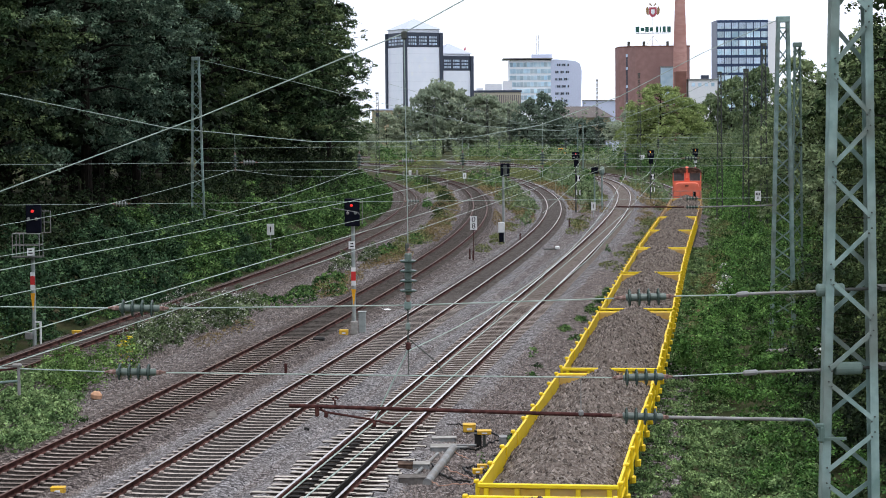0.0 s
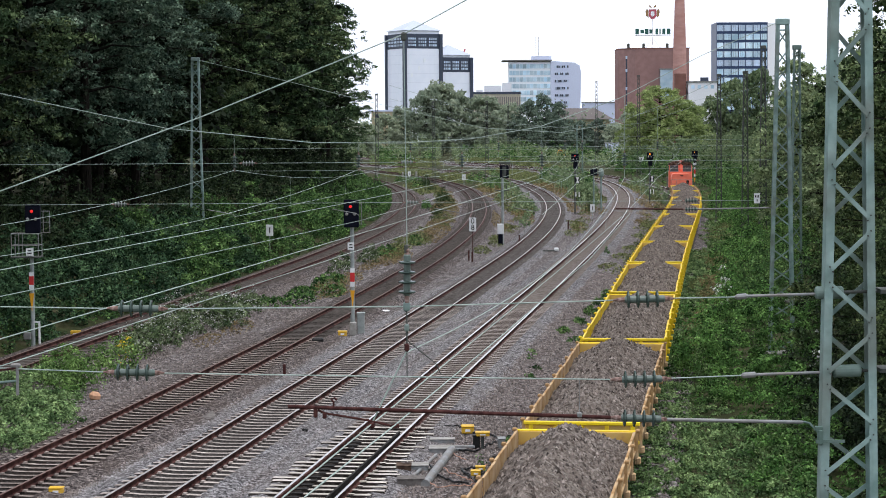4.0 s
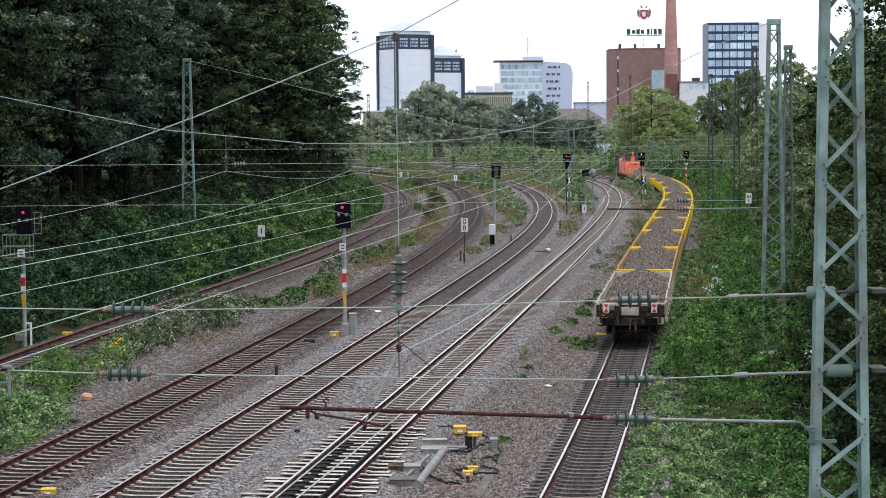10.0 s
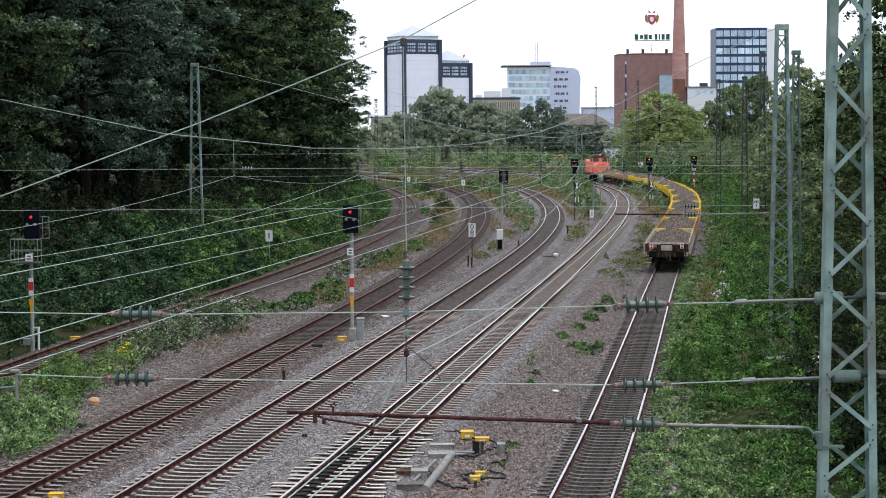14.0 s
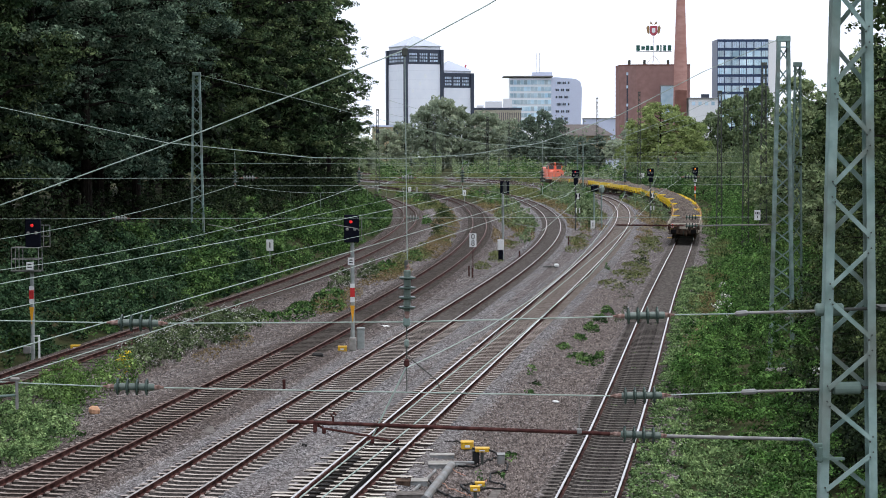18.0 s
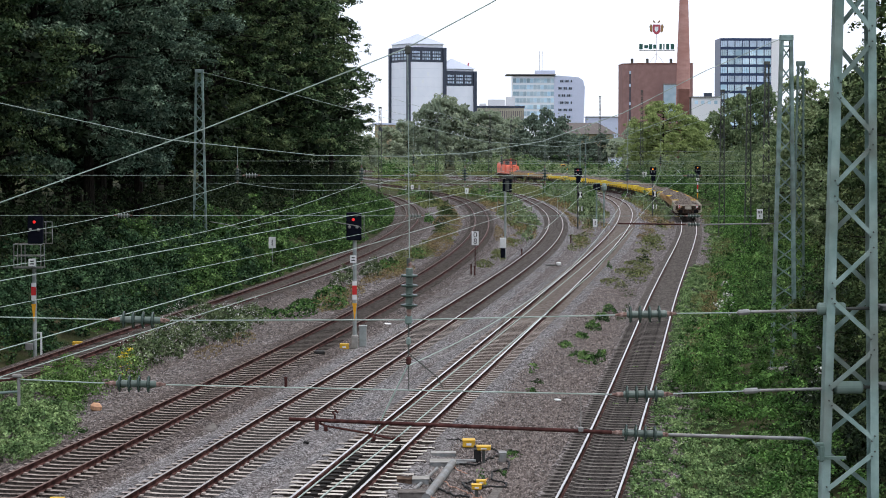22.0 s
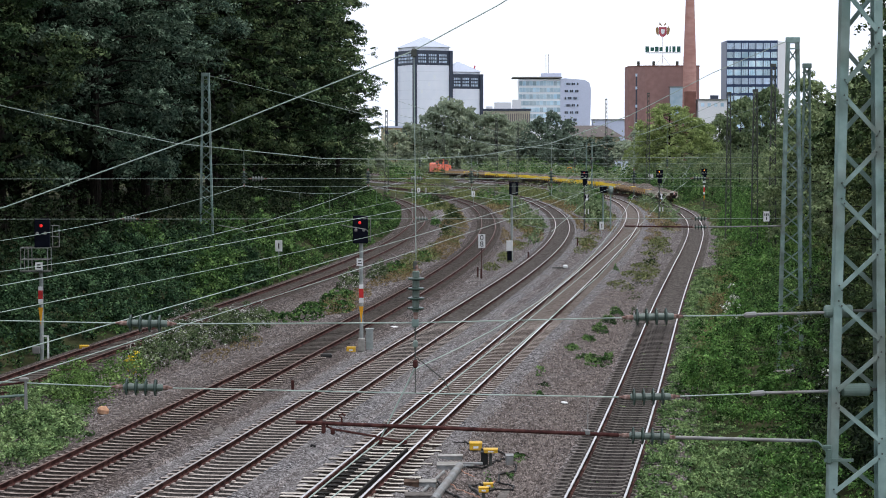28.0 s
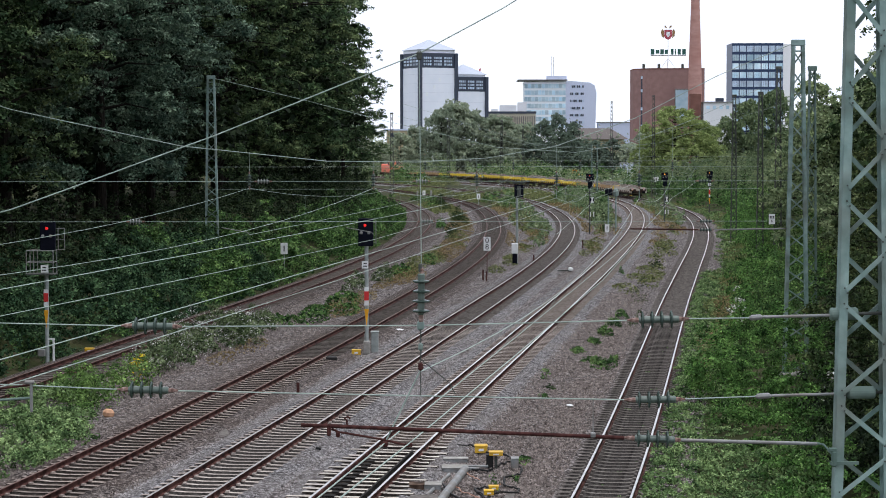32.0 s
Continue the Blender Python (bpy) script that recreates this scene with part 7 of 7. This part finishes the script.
# signal at the forest bank, with a service basket
sl = thing("colour_light_signal", "red-lit signal with a grey service basket before the forest", "railway signal", "railway signals", at=(-17.66, 89.05, -0.3))
part("post", Geo().tube([(0, 0, -0.2), (0, 0, 4.2)], 0.09, 12), M_POST, sl)
signal_head(sl, 4.85, 6.1, 0.66, M_LAMP_RED, x=0.12)
g = Geo()
for x in (0.5, 0.78):
    g.tube([(x, 0.1, 4.85), (x, 0.1, 5.78)], 0.018, 5)
for z in (4.85, 5.3, 5.78):
    g.tube([(0.42, 0.1, z), (0.78, 0.1, z)], 0.015, 5)
part("head_cage", g, M_GALV, sl)
for x in (-0.78, -0.46, 0.38):
    for y in (-0.45, 0.35):
        part("basket_post", Geo().tube([(x, y, 3.83), (x, y, 4.83)], 0.02, 5), M_GALV, sl)
for z in (4.33, 4.83):
    part("basket_rail", Geo().tube([(-0.78, -0.45, z), (0.38, -0.45, z), (0.38, 0.35, z), (-0.78, 0.35, z), (-0.78, -0.45, z)], 0.018, 5), M_GALV, sl)
part("basket_floor", Geo().box(-0.2, -0.05, 3.81, 1.25, 0.85, 0.05), M_STEEL_DARK, sl)
plate(sl, 4.05, 0.3, 0.32, y=-0.48)
mast_board(sl, 2.4, 3.15)
lb = thing("trackside_post", "white post with a grey box beside the bank signal", "trackside post", at=(-17.3, 88.6, -0.3))
part("post", Geo().box(0, 0, 0.5, 0.08, 0.08, 1.1, c=0.01).box(-0.1, 0, 1.02, 0.24, 0.07, 0.06), M_WHITE, lb)
part("box", Geo().box(-0.52, 0, 0.42, 0.3, 0.24, 0.3, c=0.02), M_GALV, lb)
# rear view of a signal with a platform
sb_ = thing("colour_light_signal", "dark signal seen from behind on a grey post with a platform", "railway signal", "railway signals", at=(4.96, 162.7, -0.3))
part("post", Geo().tube([(0, 0, -0.2), (0, 0, 5.2)], 0.1, 10), M_POST, sb_)
hd = part("signal_head", Geo().box(0.15, 0, 5.72, 0.72, 0.24, 1.0, c=0.03), M_HEAD, sb_)
part("hatch", Geo().box(0.15, -0.125, 5.72, 0.3, 0.02, 0.8, c=0.005), M_STEEL_DARK, hd)
part("platform", Geo().box(0, 0, 4.25, 1.1, 0.7, 0.05).box(0.3, 0, 4.5, 0.05, 0.6, 0.5), M_STEEL_DARK, sb_)
part("top_box", Geo().box(0.2, 0, 6.4, 0.9, 0.3, 0.14, c=0.02), M_STEEL_DARK, sb_)
cw = thing("relay_cabinet", "white relay cabinet on a dark stand", "cabinet", at=(4.75, 161.5, -0.32))
part("body", Geo().box(0, 0, 1.28, 0.5, 0.35, 0.8, c=0.03), M_WHITE, cw)
part("stand", Geo().box(0, 0, 0.45, 0.36, 0.28, 0.9, c=0.02), M_HEAD, cw)
# hectometre board with two figures
hm = thing("hectometre_board", "white hectometre board reading 0 over 8 on a dark post", "distance board", at=(2.34, 146.76, -0.3))
part("post", Geo().tube([(0, 0, -0.1), (0, 0, 2.85)], 0.03, 8), M_RUST, hm)
pb = part("board", Geo().box(0, -0.05, 2.33, 0.5, 0.02, 0.98, c=0.005), M_WHITE, hm)


def writing(text, size, m, parent):
    cu = bpy.data.curves.new("writing", 'FONT')
    cu.body, cu.size, cu.align_x, cu.align_y, cu.extrude = text, size, 'CENTER', 'CENTER', 0.002
    tmp = bpy.data.objects.new("tmp", cu)
    me = bpy.data.meshes.new_from_object(tmp)
    bpy.data.objects.remove(tmp)
    me.materials.clear()
    me.materials.append(M_TEXT)
    ob = new("writing", me)
    ob.parent = parent
    ob.matrix_basis = m
    return ob


writing("0", 0.55, pose(0, -0.07, 2.56, 90), pb)
writing("8", 0.55, pose(0, -0.07, 2.1, 90), pb)
for x, y, h in ((2.0, 142.9, 0.75), (2.22, 141.7, 0.7), (-5.89, 77.3, 0.45), (6.3, 163.5, 0.7), (11.6, 186, 0.8)):
    p = thing("marker_post", "short rusty marker post in the gravel", "marker post", "marker posts", at=(x, y, -0.35))
    part("post", Geo().box(0, 0, h / 2, 0.11, 0.09, h, c=0.01), M_RUST, p)
    part("cap", Geo().box(0, 0, h, 0.13, 0.11, 0.03, c=0.008), M_RUST, p)


def tall_signal(x, y, z0, lamp, label, cross=False, board=False, h=5.4):
    ob = thing("colour_light_signal", label, "railway signal", "railway signals", at=(x, y, z0))
    part("post", Geo().tube([(0, 0, -0.2), (0, 0, h)], 0.08, 8), M_STEEL_DARK, ob)
    signal_head(ob, h - 0.35, h + 0.55, 0.8, lamp)
    part("lower_head", Geo().box(0.05, -0.15, h - 0.7, 0.5, 0.25, 0.7, c=0.05), M_HEAD, ob)
    part("platform", Geo().box(0.1, 0, h - 1.45, 1.0, 0.6, 0.05), M_STEEL_DARK, ob)
    part("platform_rail", Geo().tube([(0.58, 0, h - 1.45), (0.58, 0, h - 0.5)], 0.025, 6), M_STEEL_DARK, ob)
    if board:
        plate(ob, h - 1.2, 0.42, 0.5)
        mast_board(ob, h - 3.0, h - 1.7)
    if cross:
        c = part("cross_board", Geo().box(0.25, -0.12, cross, 0.44, 0.02, 0.66, c=0.005), M_HEAD, ob)
        for s in (-1, 1):
            part("white_wedge", Geo().prism([(-0.17, s * 0.3), (0.17, s * 0.3), (0.05, 0), (-0.05, 0)][::-s], -0.01, 0.01, Matrix(((1, 0, 0, 0.25), (0, 0, -1, -0.135), (0, 1, 0, cross), (0, 0, 0, 1)))), M_WHITE, c)
        for x in (0.08, 0.42):
            part("white_strip", Geo().box(x, -0.1, cross - 1.5, 0.1, 0.06, 0.5, c=0.01), M_WHITE, ob)
    return ob


tall_signal(35.0, 283, -0.3, M_LAMP_AMBER, "amber-lit signal on a dark post beside the curve", board=True, h=5.2)
tall_signal(24.8, 243.2, -0.3, M_LAMP_AMBER, "amber-lit signal with a crossed board between two tracks", cross=2.96, h=5.56)
tall_signal(14.2, 216.1, -0.3, M_LAMP_RED, "red-lit signal with a crossed board between two tracks", cross=3.6, h=5.82)
for x, y, z, w, h in ((36.8, 376, 3.4, 0.9, 0.95), (3.9, 330, 1.6, 0.55, 0.9), (15.2, 205, 1.5, 0.45, 0.8), (-12.07, 146.1, 1.9, 0.5, 0.8), (-5.2, 355, 1.5, 0.5, 0.8)):
    p = thing("white_board", "small white board on a thin post", "sign", "white boards", at=(x, y, rise(x, y)))
    part("post", Geo().tube([(0, 0, -0.1), (0, 0, z)], 0.03, 6), M_POST, p)
    b = part("board", Geo().box(0, -0.05, z - h / 2 + 0.1, w, 0.02, h, c=0.004), M_WHITE, p)
    part("writing", Geo().box(0, -0.064, z - h / 2 + 0.1, w * 0.16, 0.006, h * 0.5), M_TEXT, b)
for x, y in ((-11.6, 385), (-6.6, 372), (-4.2, 376)):
    p = thing("buffer_post", "pale concrete post at the distant points", "post", "concrete posts at the points", at=(x, y, -0.45))
    part("post", Geo().box(0, 0, 0.6, 0.35, 0.3, 1.3, c=0.03), M_CONCRETE, p)
    part("foot", Geo().box(0, 0, 0.05, 0.7, 0.6, 0.2, c=0.03), M_CONCRETE, p)
lx = thing("station_lamp", "round dark signal lamp on a post between the tracks", "lamp", at=(16.6, 222, -0.3))
part("post", Geo().tube([(0, 0, 0), (0, 0, 4.2)], 0.08, 8).tube([(0.8, 0, 0), (0.8, 0, 4.0)], 0.08, 8), M_STEEL_GREEN, lx)
part("head", Geo().box(0, -0.1, 4.3, 0.75, 0.3, 0.75, c=0.06), M_HEAD, lx)
part("round_head", Geo().lathe([(0.1, -0.3), (0.42, -0.2), (0.5, 0), (0.42, 0.2), (0.1, 0.3)], 14, pose(0.8, -0.1, 4.2, 0, 90)), M_STEEL_GREEN, lx)
# yellow track machine half hidden by the far trees
ym = thing("track_machine", "yellow and dark track machine partly hidden by bushes", "track machine", at=pose(px_x(1002, 575), 575, -0.4) @ Matrix.Scale(0.55, 4))
part("body", Geo().box(0, 2, 2.2, 5.6, 3, 2.4, c=0.15), M_ORANGE_W, ym)
part("cab", Geo().box(-1.2, 1.6, 3.8, 2.2, 2.6, 1.6, c=0.12), M_ORANGE_W, ym)
part("window", Geo().box(-1.2, 0.28, 4.0, 1.6, 0.06, 0.8, c=0.02), M_GLASS, ym)
part("wheels", Geo().box(0, 2, 0.7, 5.0, 2.6, 1.0, c=0.2), M_UNDER, ym)

# point machine and its cables
pm = thing("point_machine", "grey steel point machine beside the main track", "point machine", at=(0, 1.5, -0.28))
for n_, x, y, w, d, h, m_ in (("motor_cover", 0.02, 57.3, 0.72, 0.6, 0.15, M_GALV), ("upper_cover", 0.04, 58.9, 0.7, 0.36, 0.15, M_GALV), ("drive_box", -0.62, 54.2, 0.52, 0.5, 0.17, M_GALV), ("lower_box", -0.8, 51.9, 0.7, 0.5, 0.2, M_SLAB), ("lock_box", -1.02, 54.0, 0.4, 0.5, 0.2, M_UNDER)):
    bx = part(n_, Geo().box(x, y, h / 2 - 0.04, w, d, h, c=0.025), m_, pm)
    part("lid", Geo().box(x, y, h - 0.03, w * 1.05, d * 1.05, 0.03, c=0.008), M_CONCRETE if m_ == M_GALV else m_, bx)
part("grey_pipe", Geo().tube([(0.3, 57.2, 0.06), (0.02, 55.0, 0.05), (-0.42, 51.6, 0.04)], 0.12, 12), M_GALV, pm)
part("thin_pipe", Geo().tube([(-0.15, 56.4, 0.03), (-0.75, 52.9, 0.03)], 0.05, 8), M_GALV, pm)
for y, a, b in ((57.6, -2.3, 0.3), (54.1, -3.0, -0.3), (52.2, -3.2, -0.4)):
    part("throw_rod", Geo().box((a + b) / 2, y, 0.0, b - a, 0.09, 0.06), M_STEEL_DARK, pm)
part("gear_arm", Geo().box(0.62, 57.6, 0.08, 0.7, 0.12, 0.06, c=0.01).box(0.55, 57.3, 0.05, 0.3, 0.1, 0.08, c=0.01), M_GALV, pm)
yellow_box(0.81, 62.3, 0.38, 0.24, 0.36)
yellow_box(1.2, 59.2, 0.4, 0.12, 0.3, stand=0.38)
yellow_box(1.05, 54.9, 0.26, 0.12, 0.2, stand=0.1)
yellow_box(0.9, 53.5, 0.26, 0.14, 0.2, stand=0.2)
bc = thing("cable_drum_box", "dark cable box beside the point machine", "cable box", at=(1.14, 59.2, -0.3))
part("body", Geo().box(-0.12, 0.1, 0.18, 0.2, 0.3, 0.42, c=0.03), M_CABLE, bc)
part("cover", Geo().box(-0.12, 0.1, 0.4, 0.22, 0.32, 0.04, c=0.01), M_CABLE, bc)
gb = thing("grey_trackside_box", "small grey trackside box among cables", "trackside box", at=(1.75, 59.4, -0.3))
part("body", Geo().box(0, 0, 0.14, 0.22, 0.4, 0.3, c=0.03), M_GALV, gb)
part("lid", Geo().box(0, 0, 0.3, 0.24, 0.42, 0.03, c=0.01), M_GALV, gb)
rc = random.Random(12)


def cable(pts, r, material, label):
    q = []
    for a, b in zip(pts, pts[1:]):
        for i in range(6):
            f = i / 6
            q.append((a[0] + (b[0] - a[0]) * f + rc.uniform(-0.02, 0.02), 1.45 + a[1] + (b[1] - a[1]) * f + rc.uniform(-0.08, 0.08), -0.255 + rc.uniform(0, 0.05)))
    q.append((pts[-1][0], pts[-1][1] + 1.45, -0.25))
    tagged(part("cable", Geo().tube(q, r, 6), material), label, "cable", "cables of the point machine")


CB, CO = "black cable lying in the ballast", "orange cable lying in the ballast"
cable([(-0.65, 62.3), (0.3, 62.0), (0.75, 61.9), (1.0, 60.6), (1.6, 60.0), (1.85, 58.6)], 0.028, M_CABLE, CB)
cable([(1.2, 57.9), (1.7, 58.9), (1.95, 57.4), (1.85, 56.4), (1.4, 55.8), (1.35, 54.6), (1.75, 53.9), (1.7, 53.4), (1.0, 53.2)], 0.026, M_CABLE, CB)
cable([(0.4, 57.4), (0.9, 57.0), (1.1, 57.5)], 0.03, M_CABLE, CB)
cable([(0.55, 54.0), (0.62, 53.2), (0.8, 52.6), (0.55, 53.8), (0.85, 54.2), (1.0, 53.9)], 0.026, M_CABLE, CB)
cable([(-0.3, 54.6), (-0.05, 52.9), (0.35, 51.9), (0.7, 51.8)], 0.03, M_CABLE, CB)
cable([(0.0, 54.4), (0.2, 53.6), (0.55, 52.6), (0.85, 52.1)], 0.012, M_CABLE_O, CO)
cable([(0.3, 56.8), (0.45, 56.0), (0.7, 55.6)], 0.012, M_CABLE_O, CO)
cable([(-0.35, 51.9), (-0.1, 51.2), (0.6, 51.4), (1.0, 51.8), (1.15, 51.2)], 0.012, M_CABLE_O, CO)
cable([(1.0, 53.6), (1.2, 54.4), (1.25, 54.9)], 0.012, M_CABLE_O, CO)
for x, y, w, d, a in ((1.32, 53.3, 0.26, 3.4, -7), (-7.6, 66.6, 0.5, 1.4, 10), (0.2, 122.2, 0.35, 1.4, -50)):
    sl_ = tagged(part("concrete_slab", Geo().box(0, 0, 0.0, w, d, 0.1, c=0.02), M_SLAB, at=pose(x, y, -0.30, 0, 0, a)), "flat concrete cover slab in the gravel", "concrete slab", "concrete slabs")
tagged(part("white_rag", Geo().box(0, 0, 0.03, 0.18, 0.3, 0.07, c=0.03), M_WHITE, at=pose(4.12, 73.3, -0.27, 0, 0, 20)), "small white scrap lying in the gravel", "scrap")
tagged(part("orange_stone", Geo().box(0, 0, 0.14, 0.38, 0.3, 0.3, c=0.09), solid("pale_orange_stone", (0.55, 0.32, 0.2), 0.8, 0.25), at=pose(-11.94, 70.6, -0.3, 10, 8, 20)), "pale orange broken stone at the edge of the brambles", "stone")
tagged(part("black_hose_end", Geo().tube([(0, 0, 0), (0.05, 0, 0.12), (0.14, 0.02, 0.1), (0.12, 0.05, 0.0)], 0.045, 8), M_CABLE, at=(-4.24, 62.5, -0.28)), "short black hose end in the ballast", "hose")
bx = tagged(part("greaser", Geo().box(0, 0, 0.1, 0.5, 0.3, 0.22, c=0.06), M_CABLE, at=(-5.3, 88.6, -0.25)), "black grease box beside a rail", "grease box")
tagged(part("white_paper", Geo().box(0, 0, 0.0, 0.4, 0.3, 0.03, c=0.01), M_WHITE, at=pose(-2.8, 104, -0.26, 5, 0, 30)), "crumpled white paper in the gravel", "paper")
bm = thing("balise", "grey track magnet beside the main track", "track magnet", at=(8.6, 152, -0.2))
part("body", Geo().box(0, 0, 0.1, 0.3, 0.9, 0.2, c=0.03), M_WHITE, bm)
part("bracket", Geo().box(-0.5, 0, 0.0, 1.0, 0.2, 0.08), M_STEEL_DARK, bm)

# loose stones on the ballast near the bridge

for x in (20.0, 20.8):
    pp = thing("line_post", "slim dull green steel post beside the distant tracks", "post", "slim posts", at=(x, 300, rise(x, 300) - 0.1))
    part("post", Geo().tube([(0, 0, 0), (0, 0, 9.6)], [0.13, 0.09], 8), M_STEEL_DULL, pp)
    part("cap", Geo().tube([(0, 0, 9.6), (0, 0, 9.68)], 0.12, 8), M_STEEL_DULL, pp)


def stones(name, label, pts, rng, r0, r1, material):
    """Many small angular stones, each with three faces above the ground."""
    n = len(pts)
    a = rng.uniform(0, 6.28, n)
    r = rng.uniform(r0, r1, n)
    ring = []
    for k in range(3):
        t = a + k * 2.094
        q = r * rng.uniform(0.75, 1.1, n)
        ring.append(np.stack([pts[:, 0] + q * np.cos(t), pts[:, 1] + q * np.sin(t), pts[:, 2] - r * 0.25], 1))
    tip = rng.normal(0, 0.22, (2, n)) * r
    ring.append(np.stack([pts[:, 0] + tip[0], pts[:, 1] + tip[1], pts[:, 2] + r * rng.uniform(0.7, 1.25, n)], 1))
    v = np.stack(ring, 1).reshape(-1, 3)
    k = (np.arange(n) * 4)[:, None]
    tri = np.array([0, 1, 3, 1, 2, 3, 2, 0, 3])
    f = (k + tri[None, :]).reshape(-1)
    me = bpy.data.meshes.new(name)
    me.vertices.add(n * 4)
    me.vertices.foreach_set("co", v.astype(np.float32).ravel())
    me.loops.add(len(f))
    me.loops.foreach_set("vertex_index", f.astype(np.int32))
    me.polygons.add(n * 3)
    me.polygons.foreach_set("loop_start", np.arange(0, len(f), 3, dtype=np.int32))
    me.polygons.foreach_set("loop_total", np.full(n * 3, 3, dtype=np.int32))
    me.materials.append(material)
    me.update(calc_edges=True)
    return tagged(new(name, me), label, "gravel", kind="stuff")


M_STONE_GREY = mat("grey_stones", [(0.105, 0.097, 0.098), (0.29, 0.275, 0.277)], scale=5, rough=0.9, per=0.5, per_kind="island")
M_STONE_BROWN = mat("brown_stones", [(0.062, 0.05, 0.046), (0.215, 0.184, 0.172)], scale=5, rough=0.9, per=0.6, per_kind="island")
rs_ = np.random.default_rng(3)


def strewn(n, k, o0, o1, y0, y1, z):
    """Points beside the rails and in the gaps between sleepers, thicker towards the near end."""
    ln = TRACK[k]
    s_0 = ln.s_of_y(42 if k != 4 else -60)
    y = y0 + (y1 - y0) * rs_.uniform(0, 1, n) ** 1.6
    o = rs_.uniform(o0, o1, n)
    s = np.interp(y, ln.p[:, 1], ln.s)
    on = np.abs(o) < 1.36
    i = np.round((s - s_0) / 0.6 - 0.5)
    s = np.where(on, s_0 + 0.6 * (i + 0.5) + rs_.uniform(-0.13, 0.13, n), s)
    cx, cy = np.interp(s, ln.s, ln.p[:, 0]), np.interp(s, ln.s, ln.p[:, 1])
    dx = np.interp(s + 0.5, ln.s, ln.p[:, 0]) - np.interp(s - 0.5, ln.s, ln.p[:, 0])
    dy = np.interp(s + 0.5, ln.s, ln.p[:, 1]) - np.interp(s - 0.5, ln.s, ln.p[:, 1])
    zz = np.where(on, -0.236, z - 0.16 * np.maximum(0, np.abs(o) - 1.5).clip(0, 0.6) if abs(o1) < 3 and abs(o0) < 3 else z)
    return np.stack([cx + o * dy, cy - o * dx, zz + rs_.uniform(-0.012, 0.012, n)], 1)


stones("grey_ballast_stones", "grey broken ballast stones", np.concatenate([strewn(14000, 2, -2.3, -1.37, 44, 120, -0.225), strewn(15000, 2, 1.37, 2.4, 44, 120, -0.225), strewn(10000, 3, -2.3, -1.37, 44, 110, -0.225), strewn(13000, 3, 1.37, 2.3, 44, 110, -0.225)]), rs_, 0.02, 0.048, M_STONE_GREY)
stones("brown_ballast_stones", "brown broken ballast stones", np.concatenate([strewn(9000, 1, -2.6, -1.37, 50, 110, -0.225), strewn(10000, 1, 1.37, 2.2, 50, 110, -0.225), strewn(12000, 4, -2.9, -1.37, 46, 105, -0.19), strewn(4000, 4, 1.37, 2.0, 46, 95, -0.23), strewn(44000, 3, 1.7, 6.2, 45, 130, -0.285), strewn(12000, 1, -5.5, -2.0, 55, 120, -0.285), strewn(8000, 0, 1.3, 5.0, 78, 135, -0.285)]), rs_, 0.02, 0.048, M_STONE_BROWN)
stones("dark_crib_stones", "dark stones between the sleepers", np.concatenate([strewn(5000, 1, -1.2, 1.2, 50, 100, -0.215), strewn(5000, 2, -1.2, 1.2, 44, 95, -0.215), strewn(4000, 3, -1.2, 1.2, 62, 100, -0.215), strewn(5000, 4, -1.2, 1.2, 46, 95, -0.215)]), rs_, 0.022, 0.045, mat("dark_stones", [(0.03, 0.026, 0.025), (0.075, 0.067, 0.063)], scale=5, rough=0.9, per=0.85, per_kind="island"))


motions()
